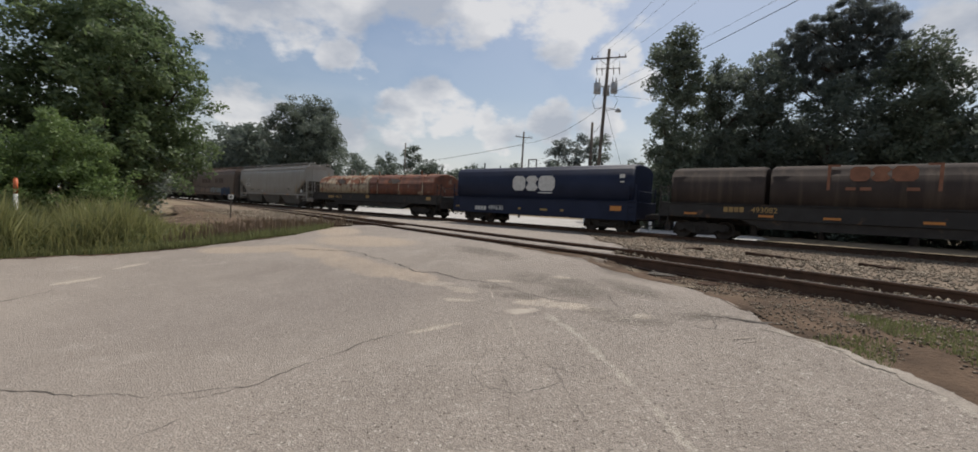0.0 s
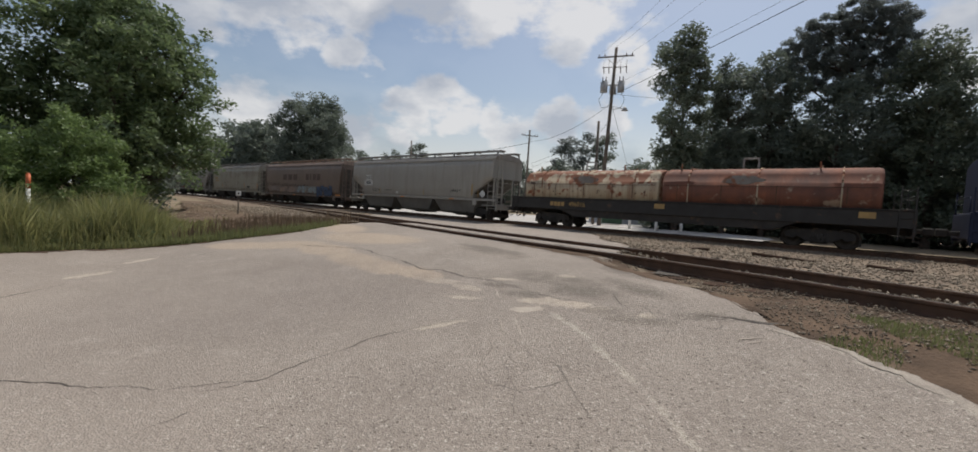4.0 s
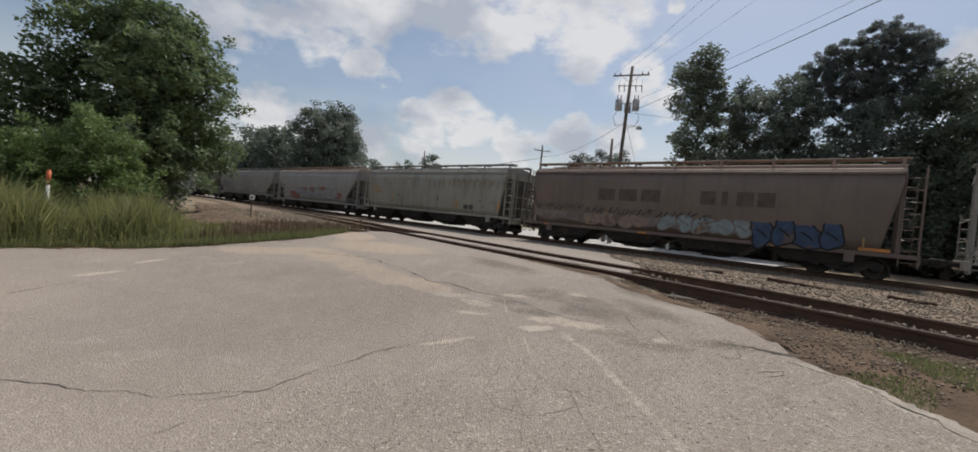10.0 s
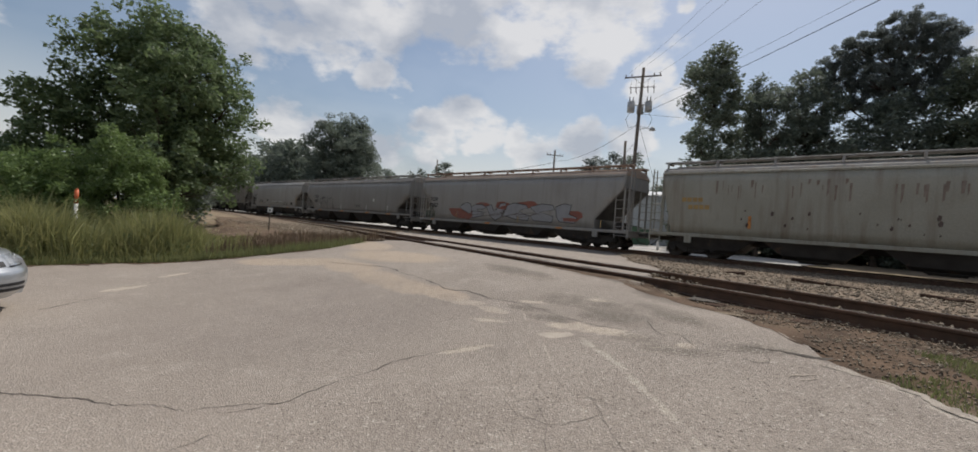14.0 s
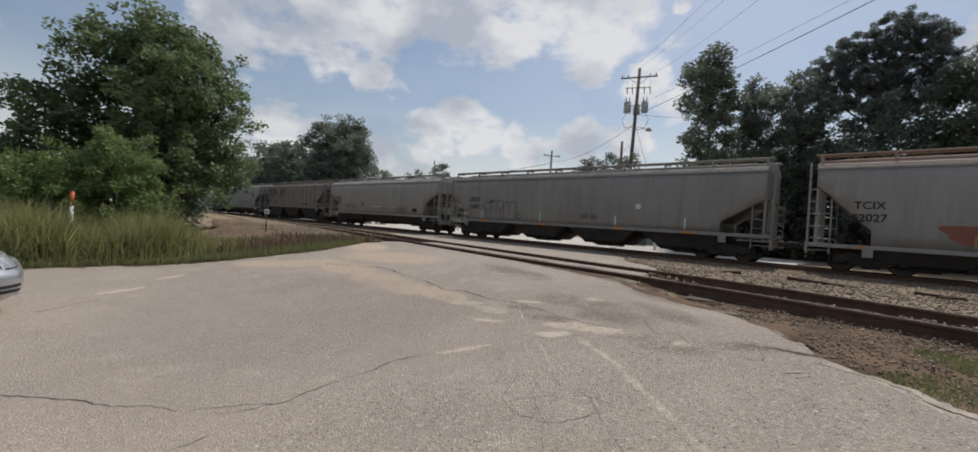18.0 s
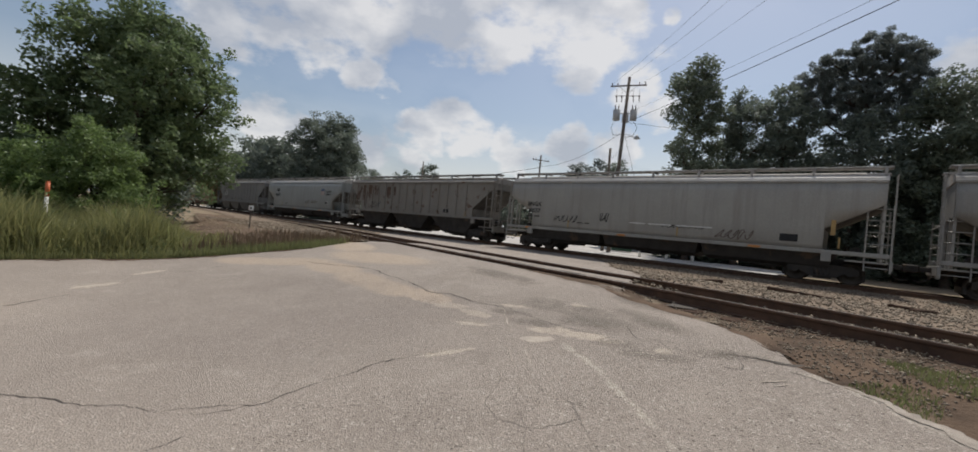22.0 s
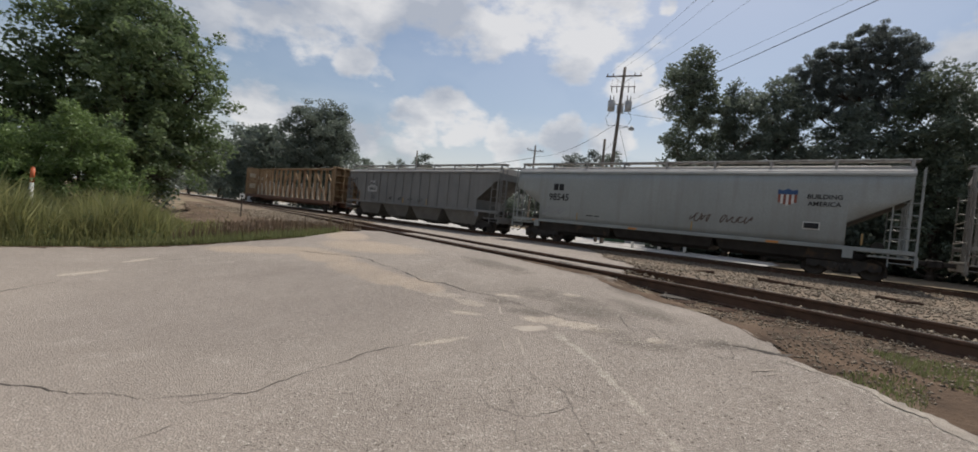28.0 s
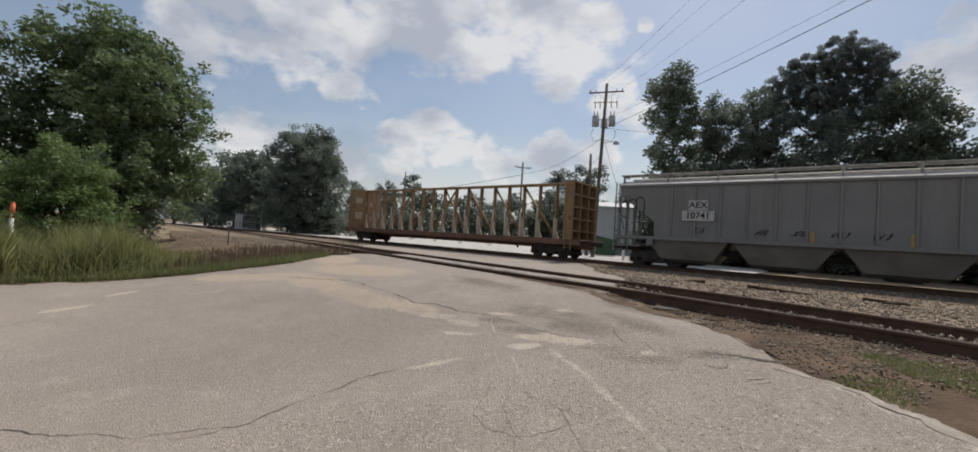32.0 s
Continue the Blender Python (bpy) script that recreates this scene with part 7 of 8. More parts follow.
def build_train():
    grey = dict(rough=0.50, specular=0.6, fine=25, bump=0.06)
    P_WARM = material("cream_grey_car_paint", (0.337, 0.320, 0.282), (0.283, 0.264, 0.232), scale=0.5, streak=(0.242, 0.218, 0.182), **grey)
    P_OXIDE = material("oxide_brown_car_paint", (0.171, 0.124, 0.095), (0.122, 0.088, 0.068), scale=0.5, streak=(0.106, 0.080, 0.065), **grey)
    P_CREAM = material("stained_cream_car_paint", (0.316, 0.304, 0.251), (0.256, 0.244, 0.194), scale=0.6, streak=(0.182, 0.145, 0.107), **grey)
    P_GREY = material("pale_grey_car_paint", (0.296, 0.284, 0.263), (0.242, 0.231, 0.213), scale=0.5, streak=(0.209, 0.191, 0.169), **grey)
    P_MID = material("mid_grey_car_paint", (0.249, 0.241, 0.219), (0.202, 0.191, 0.176), scale=0.5, streak=(0.175, 0.162, 0.144), **grey)
    P_LIGHT = material("light_grey_car_paint", (0.310, 0.300, 0.270), (0.256, 0.244, 0.219), scale=0.5, streak=(0.222, 0.205, 0.182), **grey)
    P_RIBR = material("rust_spotted_grey_car_paint", (0.215, 0.200, 0.174), (0.165, 0.150, 0.130), scale=0.5, streak=(0.188, 0.158, 0.125), blotch=(0.094, 0.050, 0.028), blotch_at=0.60, spread=0.04, **grey)
    P_BLUEGREY = material("bluish_grey_car_paint", (0.283, 0.300, 0.288), (0.236, 0.251, 0.241), scale=0.5, streak=(0.222, 0.224, 0.207), **grey)
    P_RIB = material("steel_grey_car_paint", (0.195, 0.194, 0.188), (0.145, 0.145, 0.14), scale=0.6, streak=(0.148, 0.142, 0.132), **grey)
    # Roof paints paler than the sides, with sunlit brightness put into the colour.
    ROOFM = material("sunlit_dusty_roof_paint", (0.538, 0.510, 0.460), (0.399, 0.365, 0.323), rough=0.6, scale=0.8, fine=30, bump=0.05)
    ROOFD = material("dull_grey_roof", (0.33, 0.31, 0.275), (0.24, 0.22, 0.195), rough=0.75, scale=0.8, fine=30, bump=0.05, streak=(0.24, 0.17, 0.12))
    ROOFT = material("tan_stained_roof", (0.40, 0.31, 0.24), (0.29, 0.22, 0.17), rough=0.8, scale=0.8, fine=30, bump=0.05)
    ROOFB = material("sunlit_dusty_brown_roof", (0.34, 0.25, 0.19), (0.24, 0.17, 0.13), rough=0.7, scale=0.8, fine=30, bump=0.05)
    DUST = material("dusty_grey_chute", (0.101, 0.097, 0.088), (0.050, 0.045, 0.041), rough=0.8, scale=1.0, fine=25, bump=0.1)
    # Body paint darkened: dust plus the underside's shade in one colour.
    CHUTE_WARM = material("dusty_shaded_chute", (0.205, 0.190, 0.165), (0.135, 0.122, 0.105), rough=0.85, scale=1.0, fine=25, bump=0.1)
    NAVY = material("navy_blue_car_paint", (0.020, 0.027, 0.056), (0.013, 0.018, 0.038), specular=0.25, rough=0.62, scale=0.8, fine=30, bump=0.03)
    SOOTY = material("faded_black_cover", (0.075, 0.058, 0.049), (0.045, 0.036, 0.032), rough=0.88, specular=0.15, scale=0.8, fine=30, bump=0.05, streak=(0.12, 0.09, 0.07))
    RUSTY = material("rusted_cream_cover", (0.50, 0.42, 0.30), (0.40, 0.32, 0.215), rough=0.8, scale=0.8, fine=25, bump=0.15, streak=(0.196, 0.080, 0.038), blotch=(0.225, 0.088, 0.045), blotch_at=0.58, spread=0.03, rise=(2.3, 2.65, 0.13), chips=(0.075, 0.04, 0.028))
    RUSTRED = material("rust_red_cover", (0.25, 0.092, 0.05), (0.115, 0.056, 0.042), rough=0.85, scale=1.3, fine=25, bump=0.2, streak=(0.11, 0.05, 0.035), blotch=(0.32, 0.24, 0.17), blotch_at=0.60, spread=0.07)
    FRAMEB = material("black_frame_paint", (0.04, 0.038, 0.036), (0.025, 0.022, 0.02), rough=0.7, scale=1.5, fine=30, bump=0.1, blotch=(0.10, 0.06, 0.04), blotch_at=0.6)
    mids = [(a + b) / 2 for a, b in zip(GAPS, GAPS[1:])]
    lens = [a - b - 1.1 for a, b in zip(GAPS, GAPS[1:])]
    GREYW = material("worn_grey_patch_paint", (0.24, 0.225, 0.205), (0.17, 0.15, 0.135), rough=0.8, scale=3, bump=0.05, blotch=(0.22, 0.10, 0.06), blotch_at=0.52, spread=0.06)
    GHOST = material("ghost_lettering", (0.125, 0.09, 0.075), rough=0.7, bump=0.02)
    STREAKR = material("rust_brown_stain", (0.19, 0.135, 0.105), (0.25, 0.215, 0.18), rough=0.8, scale=3, bump=0.02)

    FADED = material("faded_orange_paint", (0.30, 0.14, 0.085), (0.20, 0.095, 0.06), rough=0.8, bump=0.02, scale=4)

    n = lens[0]
    h = n / 2
    c = coil_car(n, FRAMEB, SOOTY, "sooty black coil car with two rounded covers", 2, 1.78, split=3.95, inset=0.5, shoulder=0.70)
    logo_blocks(c, -h + 7.1, 2.93, 0.56, FADED, -1.44)
    for x0, x1, z0, z1 in ((6.42, 6.52, 2.30, 3.30), (9.5, 9.6, 2.30, 3.30), (6.52, 6.8, 3.22, 3.30), (9.2, 9.5, 3.22, 3.30), (7.0, 7.3, 2.30, 2.42), (7.42, 7.75, 2.30, 2.42), (8.7, 9.05, 2.30, 2.42)):
        patch("painted_mark", c, [(-h + x0, z0), (-h + x1, z0), (-h + x1, z1), (-h + x0, z1)], FADED, -1.44, "faded orange frame mark")
    bars(c, -h + 2.85, 1.40, [0.17] * 4, 0.22, YELLOW, 1.49)
    marks(c, ["493082"], -h + 4.4, 1.40, 0.32, YELLOW, y=1.49)
    for x in (1.2, 4.2, 6.4, 9.2, 13.0):
        bars(c, -h + x, 1.16, [0.55], 0.10, ORANGE, 1.49, "reflective strip")
    place(c, mids[0])

    n = lens[1]
    h = n / 2
    c = coil_car(n, NAVY, NAVY, "navy blue coil car with one long rounded cover", 1, 2.04, low=0.62, inset=0.22, shoulder=0.84)
    logo_blocks(c, -h + 5.07, 2.56, 0.90, WHITE, -1.445)
    bars(c, -h + 7.0, 2.0, [0.95], 0.07, WHITE, 1.43, "thin white line of small writing")
    bars(c, -h + 2.08, 0.93, [0.2] * 4, 0.26, WHITE, 1.49)
    marks(c, ["499630"], -h + 3.82, 0.97, 0.40, WHITE, y=1.49)
    bars(c, h - 1.0, 2.95, [0.28], 0.2, WHITE, 1.435)
    bars(c, h - 0.95, 2.65, [0.22], 0.08, WHITE, 1.435)
    bars(c, h - 1.42, 1.24, [0.62], 0.26, ORANGE, 1.49, "orange reflective square")
    for x, w in ((0.3, 0.3), (7.2, 0.5), (8.6, 0.2), (5.6, 0.2)):
        bars(c, -h + x, 1.0, [w], 0.12, YELLOW, 1.49, "small yellow notice")
    lifting_lugs(c, (-h + 2.2, -h + 9.9), 3.75, FRAMEB, 0.22)
    lift_frame(c, -h + 5.5, 3.66, GALV)
    place(c, mids[1])

    n = 18.2
    h = n / 2
    c = coil_car(n, FRAMEB, RUSTY, "coil car with badly rusted cream and red covers", 2, 1.72, True, RUSTRED, inset=0.95, bogie=2.75)
    bars(c, -h + 2.85, 1.30, [0.2] * 4, 0.24, YELLOW, 1.49)
    marks(c, ["496016"], -h + 4.6, 1.30, 0.34, YELLOW, y=1.49)
    blob(c, -h + 5.0, 2.70, 0.8, 0.2, GREYW, 3, y=1.45, label="faded grey painted mark")
    blob(c, -h + 12.6, 2.72, 0.8, 0.18, GREYW, 4, y=1.45, label="faded grey painted mark")
    for x in (8.9, 16.6):
        bars(c, -h + x, 1.40, [0.5], 0.24, YELLOW, 1.49, "yellow square on the sill")
    lifting_lugs(c, (-h + 1.7, -h + 7.0, -h + 9.9, -h + 15.3), 2.95, RUSTY, 0.60)
    for x in (1.6, 3.1, 4.9, 6.6, 7.7, 9.9, 11.8, 13.9, 16.2):
        patch("cover_seam", c, [(-h + x, 1.75), (-h + x + 0.035, 1.75), (-h + x + 0.035, 2.5), (-h + x, 2.5)], RUST, -1.452, "rusted vertical seam")
    for x0, x1 in ((1.1, 8.9), (9.3, 17.1)):
        patch("cover_seam", c, [(-h + x0, 2.43), (-h + x1, 2.43), (-h + x1, 2.455), (-h + x0, 2.455)], RUST, -1.462, "rusted lengthwise seam")
    lift_frame(c, -h + 4.6, 3.30, GALV)
    lift_frame(c, -h + 12.7, 3.30, GALV)
    place(c, -22.1 - h)

    n = lens[3]
    h = n / 2
    c = hopper(n, P_WARM, ROOFD, "wedge", 3, 0, CHUTE_WARM, None, "cream-grey covered hopper car with smooth sides", deep=0.70, zb=1.36)
    marks(c, ["AEX", "26096"], -h + 2.75, 2.82, 0.36, BLACK, 1.28, plate=WHITE)
    scrawl(c, -h + 3.4, 1.78, 1.0, 0.26, BLACK, 4, 5, 0.012)
    scrawl(c, h - 4.2, 1.90, 0.9, 0.26, BLACK, 7, 5, 0.014)
    bars(c, -h + 6.6, 1.62, [0.25], 0.16, WHITE)
    patch("placard", c, [(h - 1.55, 1.72), (h - 1.27, 1.44), (h - 0.99, 1.72), (h - 1.27, 2.0)], WHITE, -1.50, "white diamond placard")
    patch("painted_mark", c, [(h - 2.2, 1.6), (h - 2.08, 1.6), (h - 2.08, 2.35), (h - 2.2, 2.35)], YELLOW, -1.605, "faded yellow stripe")
    side_marks(c, h, None, 1.36)
    place(c, mids[3])

    n = lens[4]
    h = n / 2
    c = hopper(n, P_OXIDE, ROOFB, "steep", 4, 0, DARK, None, "faded oxide-brown covered hopper car with blue graffiti", ROOFB, deep=0.55)
    for k, x in enumerate((5.0, 6.2, 7.4, 10.2, 11.1, 11.7, 12.5)):
        bars(c, -h + x, 2.85, [0.95 if k < 3 else 0.65 if k != 4 else 0.25], 0.62, GHOST, None, "ghost of faded lettering in plain blocks")
    worn_blue = material("worn_pale_blue_spray", (0.255, 0.315, 0.315), (0.19, 0.22, 0.22), rough=0.7, bump=0.02, scale=3, blotch=(0.16, 0.12, 0.095), blotch_at=0.55, spread=0.05)
    worn_tan = material("worn_pinkish_spray", (0.30, 0.21, 0.155), (0.22, 0.155, 0.12), rough=0.7, bump=0.02, scale=3, blotch=(0.155, 0.115, 0.09), blotch_at=0.52, spread=0.06)
    deep_blue = material("worn_deep_blue_spray", (0.055, 0.095, 0.17), (0.035, 0.05, 0.09), rough=0.7, bump=0.02, scale=3, blotch=(0.12, 0.09, 0.075), blotch_at=0.56, spread=0.05)
    grey_haze = material("thin_grey_spray", (0.23, 0.20, 0.18), (0.17, 0.135, 0.115), rough=0.7, bump=0.02, scale=2, blotch=(0.155, 0.115, 0.09), blotch_at=0.5, spread=0.1)
    for k, x in enumerate((2.0, 4.3, 7.4, 9.9, 12.6)):
        blob(c, -h + x, 1.62, 1.3, 0.36, grey_haze, 3.1 * k + 1, "thin grey sprayed haze", out=0.006)
    bubble_letters(c, -h + 4.4, 1.50, 3.4, 0.72, worn_tan, grey_haze, 41, 4, r=0.025)
    bubble_letters(c, -h + 8.4, 1.60, 4.0, 0.85, worn_blue, grey_haze, 42, 5, r=0.03)
    bubble_letters(c, -h + 12.35, 1.55, 3.15, 1.2, deep_blue, BLACK, 43, 4, r=0.035)
    for k in range(15):
        scrawl(c, -h + 1.0 + k * 0.66, 2.08 - 0.10 * (k > 4) + 0.05 * math.sin(k * 2.1), 0.5, 0.34, BLACK, 240 + k, 2, 0.014)
    bars(c, h - 1.7, 1.14, [0.9], 0.12, ORANGE, None, "reflective strip")
    side_marks(c, h, None)
    place(c, mids[4])

    n = lens[5]
    h = n / 2
    c = hopper(n, P_CREAM, ROOFD, "steep", 4, 0, DARK, None, "stained cream covered hopper car with rust streaks", deep=0.55, zb=1.10)
    bars(c, -h + 1.6, 2.75, [0.2] * 4, 0.2, YELLOW)
    bars(c, -h + 1.9, 2.40, [0.2] * 4, 0.2, YELLOW)
    rng = random.Random(5)
    for g in (-5.6, -2.6, 0.4, 2.6, 3.8, 5.0, 6.4):
        for k in range(9):
            x, w, l = g + k * 0.22 + rng.uniform(-0.1, 0.1), rng.uniform(0.03, 0.12), rng.uniform(0.2, 0.75)
            z = 3.5 + rng.uniform(-0.15, 0.15)
            patch("rust_stain", c, [(x, z - l), (x + w * 0.7, z - l * rng.uniform(0.7, 1)), (x + w, z), (x, z)], STREAKR, -1.612)
    for g in (-5.6, -3.4, -1.0, 0.6, 5.6):
        for k in range(5):
            x, z, w = g + rng.uniform(0, 1.6), rng.uniform(1.5, 2.3), rng.uniform(0.03, 0.09)
            patch("paint_chip", c, [(x, z), (x + w, z + 0.02), (x + w * 1.2, z + w * 2), (x + w * 0.3, z + w * 2.6), (x - w * 0.3, z + w)], GHOST, -1.612)
    bars(c, -h + 13.0, 1.60, [0.42, 0.42], 0.30, DUST, None, "framed notice panel")
    for x in (-4.2, -h + 12.24, 7.6):
        patch("reflector", c, [(x, 1.50), (x + 0.12, 1.50), (x + 0.12, 2.05), (x, 2.05)], ORANGE, -1.612)
    place(c, mids[5])

    n = lens[6]
    h = n / 2
    c = hopper(n, P_GREY, ROOFT, "tall", 4, 0, DARK, None, "pale grey covered hopper car with red and white graffiti", ROOFB, deep=0.55)
    marks(c, ["TCIX", "52027"], -h + 1.92, 2.56, 0.40, BLACK, 1.18)
    red_fade = material("faded_red_spray", (0.26, 0.095, 0.065), (0.21, 0.085, 0.065), rough=0.7, bump=0.02, scale=3, blotch=(0.27, 0.24, 0.215), blotch_at=0.60, spread=0.10)
    blob(c, -h + 5.05, 1.72, 1.45, 0.55, red_fade, 31, "red graffiti cloud")
    for k, (x, z, rx, rz) in enumerate(((7.3, 2.20, 0.6, 0.18), (9.2, 2.22, 0.7, 0.26), (11.3, 2.32, 0.8, 0.2), (14.6, 1.75, 0.8, 0.36))):
        blob(c, -h + x, z, rx, rz, red_fade, 32.4 + 1.3 * k, "red graffiti cloud", out=0.0115)
    letters = [[(0.06, 0.86), (0.47, 1.08), (0.84, 1.19), (1.21, 1.11), (1.39, 0.73), (1.15, 0.12), (0.96, 0.46), (0.47, 0.62)], [(1.33, 0.89), (1.85, 1.07), (2.43, 1.06), (2.83, 0.89), (2.52, 0.73), (1.94, 0.74), (2.03, 0.58), (2.58, 0.56), (2.49, 0.29), (1.79, 0.16), (1.21, 0.08), (1.45, 0.53)], [(2.8, 0.95), (3.33, 1.07), (3.56, 0.6), (3.93, 0.87), (4.14, 1.17), (4.66, 1.22), (4.42, 0.64), (4.17, 0.22), (3.64, 0.0), (3.2, 0.33)], [(4.79, 1.07), (5.4, 1.23), (6.35, 1.11), (6.56, 0.91), (5.7, 0.75), (6.19, 0.52), (6.65, 0.44), (6.53, 0.13), (5.4, 0.18), (4.72, 0.34), (4.36, 0.22), (4.6, 0.75)], [(6.68, 0.99), (7.61, 1.21), (8.43, 1.14), (8.55, 0.86), (7.42, 0.7), (8.49, 0.46), (8.39, 0.1), (6.99, 0.14), (6.74, 0.38), (7.11, 0.67)], [(8.64, 1.04), (9.22, 1.24), (9.76, 1.17), (9.6, 0.63), (10.14, 0.45), (9.98, 0.12), (8.91, 0.16), (8.7, 0.47)]]
    angular_letters(c, -h + 4.85, 1.17, letters, CHROMEP, BLACK)
    scrawl(c, -h + 6.0, 1.62, 6.2, 0.35, GHOST, 56, 4, 0.016, out=0.034)
    side_marks(c, h, None)
    place(c, mids[6])

    n = lens[7]
    h = n / 2
    c = hopper(n, P_MID, ROOFD, "wedge", 4, 0, DARK, None, "long mid-grey covered hopper car with black graffiti lines", deep=0.55, zb=1.22)
    marks(c, ["CRDX", "15801"], -h + 2.75, 2.64, 0.40, BLACK, 1.25)
    throw_up(c, -h + 3.75, 1.95, 3.2, 1.05, BLACK, 0.020)
    bars(c, -h + 4.2, 2.55, [0.3], 0.2, DUST, None, "grey notice panel")
    for z in (1.86, 1.76, 1.66):
        bars(c, -h + 11.4, z, [0.5, 0.4], 0.04, BLACK, None, "small notice line")
    bars(c, -h + 14.65, 2.37, [0.26], 0.26, WHITE)
    for x in (2.0, 7.0, 12.0, 15.6):
        bars(c, -h + x + 1.4, 1.17, [0.6], 0.11, ORANGE, 1.556, "reflective strip")
        patch("reflector", c, [(-h + x + 1.5, 1.34), (-h + x + 1.58, 1.34), (-h + x + 1.58, 1.85), (-h + x + 1.5, 1.85)], WHITE, -1.612)
    place(c, mids[7])

    n = lens[8]
    h = n / 2
    c = hopper(n, P_LIGHT, ROOFM, "notch", 3, 0, DARK, None, "light grey covered hopper car with white roof edge", deep=0.92, foot=0.50, zb=1.28)
    marks(c, ["BNGX", "30557"], -h + 2.2, 2.68, 0.36, BLACK, 1.15)
    bars(c, -h + 1.6, 1.95, [0.5, 0.4], 0.08, DUST)
    scrawl(c, -h + 3.7, 1.90, 1.5, 0.4, BLACK, 51, 5, 0.02)
    scrawl(c, -h + 6.6, 2.1, 0.5, 0.5, BLACK, 52, 3, 0.02)
    bars(c, -h + 8.3, 1.90, [0.8, 1.1, 1.6], 0.06, WHITE)
    scrawl(c, -h + 10.0, 1.86, 1.9, 0.14, BLACK, 55, 8, 0.015)
    scrawl(c, -h + 12.35, 1.68, 1.5, 0.45, GHOST, 53, 5, 0.02)
    bars(c, -h + 14.8, 1.70, [0.62], 0.30, BLACK, None, "notice panel")
    patch("painted_mark", c, [(h - 1.85, 1.9), (h - 1.7, 1.9), (h - 1.7, 2.5), (h - 1.85, 2.5)], YELLOW, -1.615)
    side_marks(c, h, None, 1.28)
    place(c, mids[8])

    n = lens[9]
    h = n / 2
    c = hopper(n, P_RIBR, ROOFD, "line", 3, 16, DARK, None, "ribbed grey covered hopper car with rust patches", deep=0.5, zb=1.58)
    rust_run = material("brown_rust_run", (0.125, 0.080, 0.056), (0.08, 0.054, 0.04), rough=0.85, scale=3, bump=0.05, blotch=(0.19, 0.172, 0.148), blotch_at=0.52, spread=0.08)
    rng = random.Random(17)
    for x, z, w, l in ((1.25, 3.85, 0.80, 1.6), (2.2, 3.85, 0.80, 2.1), (3.1, 3.85, 0.80, 1.6), (4.05, 3.8, 0.75, 1.0), (5.9, 3.7, 0.6, 1.2), (6.9, 3.7, 0.3, 1.1), (9.5, 3.5, 0.35, 0.6), (12.1, 3.6, 0.3, 0.5)):
        foot = [(-h + x + w * k / 9, z - l * rng.uniform(0.35, 1.0)) for k in range(10)]
        patch("rust_stain", c, foot + [(-h + x + w, z), (-h + x, z)], rust_run, -1.468, "brown rust stain")
    bars(c, h - 5.05, 1.92, [0.55], 0.26, BLACK, 1.50, "notice panel")
    scrawl(c, -h + 3.5, 2.1, 1.6, 0.7, BLACK, 61, 4, 0.02, 1.47)
    patch("painted_mark", c, [(h - 2.9, 1.5), (h - 2.7, 1.5), (h - 2.7, 2.0), (h - 2.9, 2.0)], YELLOW, -1.475)
    place(c, mids[9])

    n = lens[10]
    h = n / 2
    c = hopper(n, P_BLUEGREY, ROOFM, "notch", 3, 0, DARK, None, "bluish-grey covered hopper car with a shield emblem", deep=0.92, foot=0.50, zb=1.22)
    bars(c, -h + 2.98, 3.18, [0.30, 0.30], 0.38, BLACK)
    marks(c, ["98545"], -h + 3.37, 2.58, 0.54, BLACK)
    marks(c, ["BUILDING", "AMERICA"], -h + 15.5, 3.10, 0.25, BLACK, 1.15)
    sx, sz = -h + 14.28, 3.05
    patch("emblem", c, [(sx - 0.34, sz + 0.12), (sx + 0.34, sz + 0.12), (sx + 0.34, sz + 0.32), (sx + 0.16, sz + 0.28), (sx, sz + 0.36), (sx - 0.16, sz + 0.28), (sx - 0.34, sz + 0.32)], BLUE, -1.622, "blue shield top")
    for k in range(7):
        x = sx - 0.32 + k * 0.093
        b = 0.34 - abs(k - 3) * 0.04
        patch("emblem", c, [(x, sz - b), (x + 0.085, sz - b), (x + 0.085, sz + 0.11), (x, sz + 0.11)], REDP if k % 2 == 0 else WHITE, -1.622, "shield stripe")
    scrawl(c, -h + 10.6, 1.98, 0.9, 0.4, GHOST, 71, 4, 0.025)
    scrawl(c, -h + 11.9, 1.98, 1.2, 0.35, GHOST, 72, 5, 0.025)
    for k in range(4):
        scrawl(c, -h + 2.4 + k * 0.36, 1.80, 0.36, 0.5, CHROMEP, 173 + k, 1, 0.03)
    bars(c, -h + 14.88, 1.94, [0.56], 0.30, WHITE, None, "white-edged notice panel")
    bars(c, -h + 14.92, 1.94, [0.48], 0.22, BLACK, 1.606, "black notice panel")
    side_marks(c, h, None, 1.22)
    place(c, mids[10])

    n = lens[11]
    h = n / 2
    c = hopper(n, P_RIB, ROOFM, "line", 4, 15, CHUTE_WARM, None, "ribbed steel-grey covered hopper car", deep=0.62, zb=1.45)
    marks(c, ["AEX", "10741"], -h + 4.1, 3.03, 0.42, BLACK, 1.18, y=1.525, plate=PLATE)
    throw_up(c, -h + 0.4, 2.5, 1.4, 1.5, BLACK, 0.025, 1.47, 3)
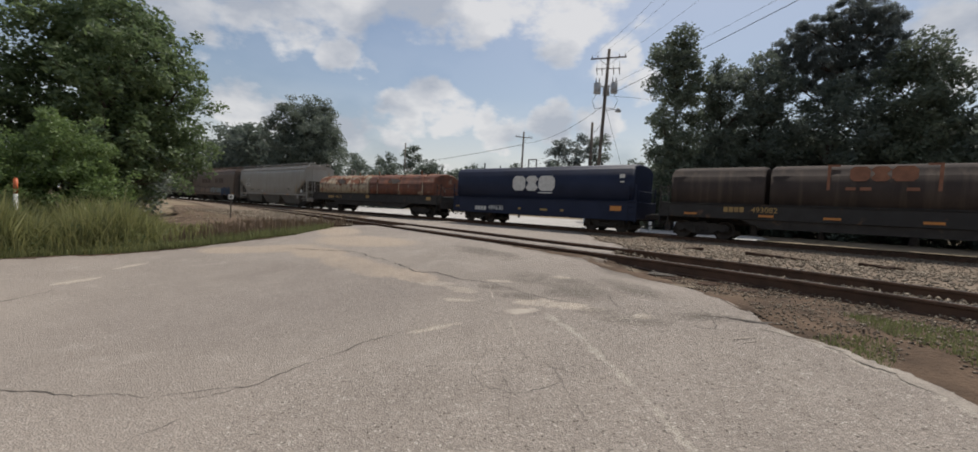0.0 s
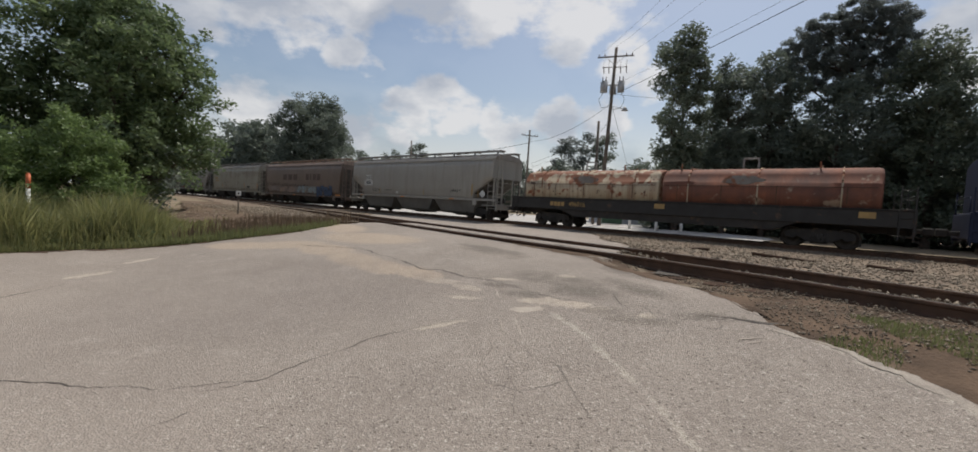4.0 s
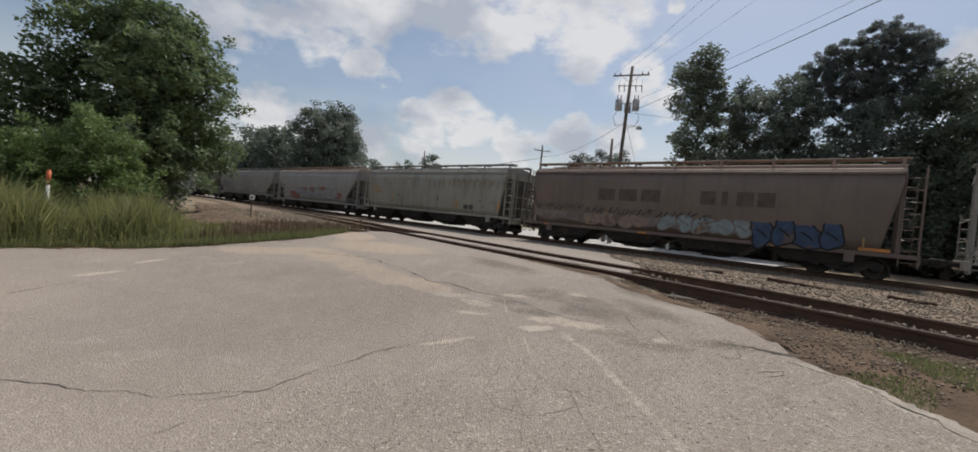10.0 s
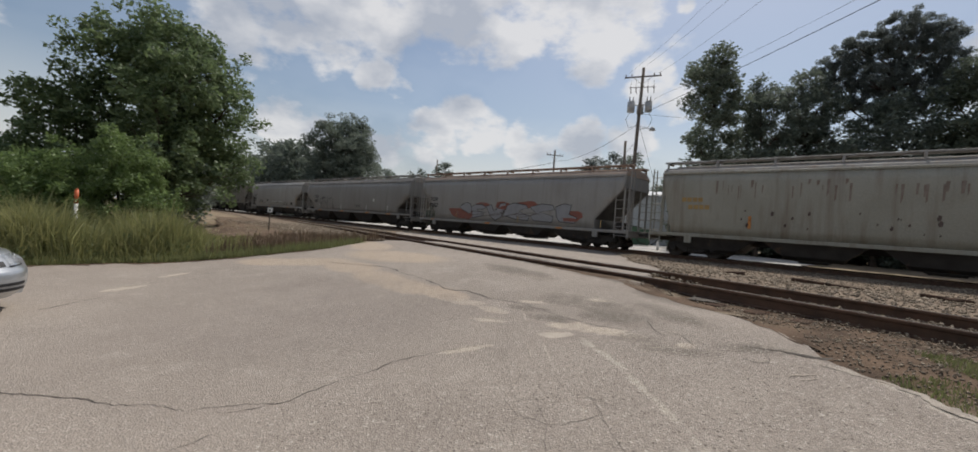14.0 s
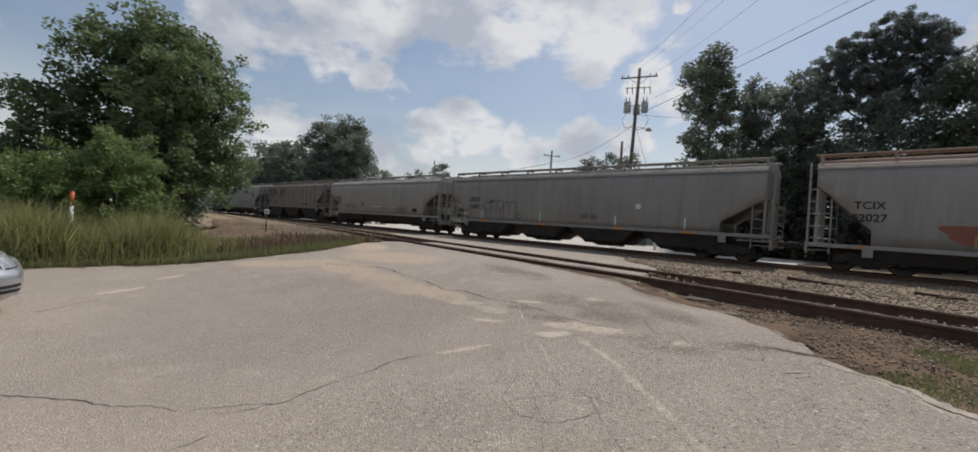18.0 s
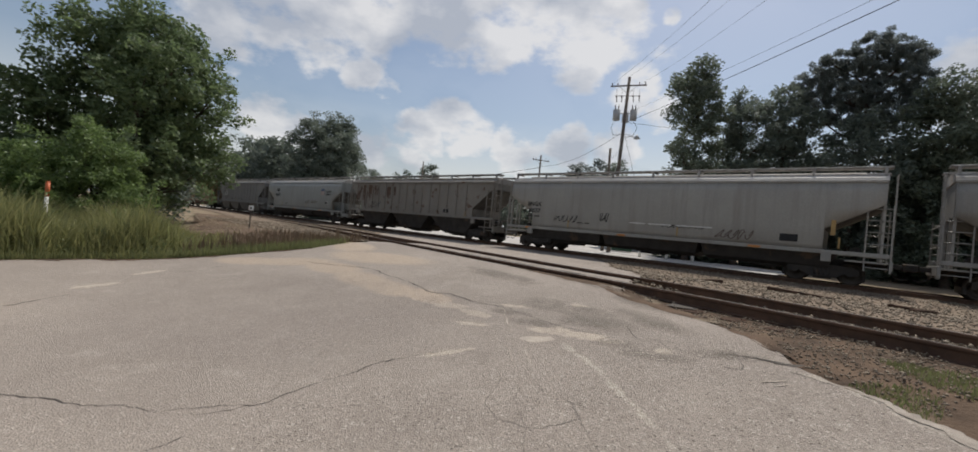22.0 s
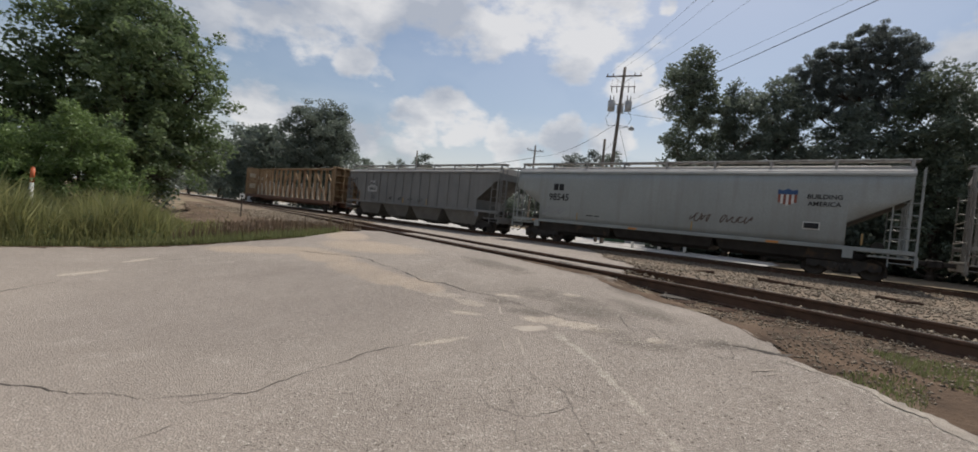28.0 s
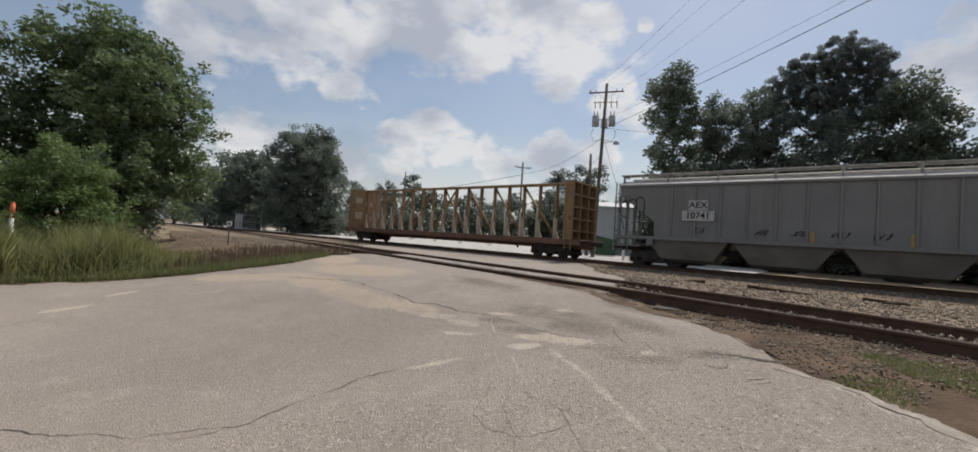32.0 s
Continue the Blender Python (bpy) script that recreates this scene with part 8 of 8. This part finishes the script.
    for i, g in enumerate((3.9, 6.4, 7.7, 9.0, 10.2)):
        scrawl(c, -h + g, 1.85, 0.5, 0.3, BLACK, 82 + i, 3, 0.014, 1.47)
    for x in (8.3, 11.2):
        patch("painted_mark", c, [(-h + x, 1.5), (-h + x + 0.14, 1.5), (-h + x + 0.14, 1.95), (-h + x, 1.95)], YELLOW, -1.475)
    place(c, mids[11])

    place(centre_beam(23.4), -228.25)


def centre_beam(length):
    """A centre-beam flat car: two end bulkheads and a truss down the middle."""
    Y = material("faded_yellow_ochre_steel", (0.31, 0.215, 0.115), (0.22, 0.145, 0.08), rough=0.7, scale=1.0, fine=25, bump=0.08, streak=(0.22, 0.12, 0.07), blotch=(0.16, 0.075, 0.04), blotch_at=0.60)
    WOOD = material("pale_riser_timber", (0.46, 0.40, 0.30), (0.34, 0.28, 0.20), rough=0.85, scale=3, fine=30, bump=0.1)
    R = material("rusty_deck_steel", (0.19, 0.10, 0.065), (0.10, 0.06, 0.045), rough=0.8, scale=1.0, fine=25, bump=0.1)
    STRAP = material("pale_strap_webbing", (0.62, 0.60, 0.55), (0.46, 0.43, 0.38), rough=0.9, bump=0.05)
    car = thing("centre_beam_car", "empty yellow-ochre centre-beam flat car with rusty deck", "freight car", group="cars of the freight train")
    half = length / 2
    end = half - 0.5                     # outer face of the bulkheads
    deck = Shape().box(-half, half, -1.45, 1.45, 1.00, 1.10, 0.015)
    for s in (-1, 1):
        deck.box(-half, half, s * 1.42 - 0.05, s * 1.42 + 0.05, 0.78, 1.12, 0.015)
    deck.box(-half, half, -0.4, 0.4, 0.55, 1.0, 0.03)
    part("deck", deck, R, car)
    for s in (-1, 1):
        x0, x1 = sorted((s * (end - 0.55), s * end))
        bh = part("bulkhead", Shape().box(*sorted((s * (end - 0.62), s * (end - 0.52))), -1.45, 1.45, 1.10, 4.55, 0.02), Y, car)
        for y in (-1.42, -0.5, 0.5, 1.42):
            part("bulkhead_post", Shape().box(x0, x1, y - 0.05, y + 0.05, 1.05, 4.5, 0.015), Y, bh)
        for z in (1.6, 2.3, 3.0, 3.7, 4.42):
            part("bulkhead_shelf", Shape().box(x0, x1, -1.45, 1.45, z - 0.05, z + 0.05, 0.01), Y, bh)
        for y in (-1.5, 1.5):
            ladder(car, s * (end - 0.04), y, 0.5, 4.4, (-s, 0, 0), 0.42, Y, 11)
    top = Shape().box(-end + 0.5, end - 0.5, -0.30, 0.30, 4.42, 4.55, 0.03)
    part("top_chord", top, Y, car)
    n = 18
    pitch = (2 * end - 1.4) / (n - 1)
    xs = [-end + 0.7 + pitch * i for i in range(n)]
    post = Shape().box(-0.06, 0.06, -0.14, 0.14, 1.1, 4.44, 0.015).data("truss_post", Y)
    foot = Shape().prism([(-0.05, 1.1), (0.38, 1.1), (0.22, 1.5), (0.1, 2.3), (-0.05, 2.4)], -0.06, 0.06, axis=1).data("riser_plate", WOOD)
    strap = Shape().box(-0.06, 0.06, -0.21, -0.17, 1.15, 3.1, 0.01).data("load_strap", STRAP)
    rng = random.Random(9)
    for i, x in enumerate(xs):
        part("truss_post", post, Y, car, m=pose(x, 0, 0))
        part("riser_plate", foot, WOOD, car, m=pose(x, -0.2, 0))
        if 0 < i < n - 1:
            sc = rng.uniform(0.55, 1.0)
            m = pose(x + rng.uniform(-0.12, 0.12), 0, 1.15 * (1 - sc), 0, rng.uniform(-4, 4), 0) @ Matrix.Diagonal((1, 1, sc, 1))
            part("load_strap", strap, STRAP, car, "pale hanging tie-down strap", m)
    for i in range(1, n // 2 - 1, 2):    # diagonals over two bays, rising towards the middle
        for k, q in ((i, i + 2), (n - 1 - i, n - 3 - i)):
            part("truss_diagonal", Shape().tube((xs[k], 0, 1.2), (xs[q], 0, 4.4), 0.075, 4), Y, car)
    for s in (-1, 1):
        for y, z, w, g in ((-0.95, 3.55, 0.34, 0.5), (0.1, 3.3, 0.36, 0.42), (0.95, 3.75, 0.3, 0.4), (-0.9, 2.2, 0.36, 0.6), (0.15, 2.0, 0.3, 0.35), (0.9, 2.4, 0.34, 0.5)):
            x = s * (end - 0.625)
            part("bulkhead_board", Shape().box(x - 0.012, x + 0.012, y - w, y + w, z - g / 2, z + g / 2, 0.005), WOOD, car, "pale worn board on the bulkhead")
    for i in range(5):
        x = -half + 6.5 + i * (length - 13) / 4
        w = Shape().path([(x - 0.12, -1.42, 0.8), (x - 0.12, -1.42, 0.45), (x + 0.12, -1.42, 0.45), (x + 0.12, -1.42, 0.8)], 0.02)
        part("winch_loop", w, R, car)
    add_trucks(car, (-(half - 2.3), half - 2.3))
    add_couplers(car, half, half + 0.48)
    return car


build_train()


def run(t):
    """Metres that the train has gone after t seconds."""
    return 5.9634 * t + 0.018309 * t * t - 0.00012307 * t ** 3


def motions():
    turn = math.degrees(math.atan2(U.y, U.x))
    for car, mid in TRAIN:
        rows = []
        for k in range(0, 33, 2):
            p = MAIN + U * (mid + run(k))
            rows.append((float(k), pose(p.x, p.y, RAIL_Z + 0.003, 0, 0, turn)))
        walk(car, rows)
    # every wheelset rolls without slipping; alike wheelsets turn alike
    for front in (-0.89, 0.89):
        alike = [w for w, x in WHEELSETS if x == front]
        rows = []
        for k in range(0, 32 * 15 + 1):
            t = k / 15
            rows.append((t, pose(front, 0, 0.42) @ Matrix.Rotation(run(t) / 0.42, 4, "Y")))
        walk(alike[0], rows)
        keys = alike[0].animation_data
        for w in alike[1:]:
            w.rotation_mode = "QUATERNION"
            w.animation_data_create()
            w.animation_data.action = keys.action
            w.animation_data.action_slot = keys.action_slot


motions()
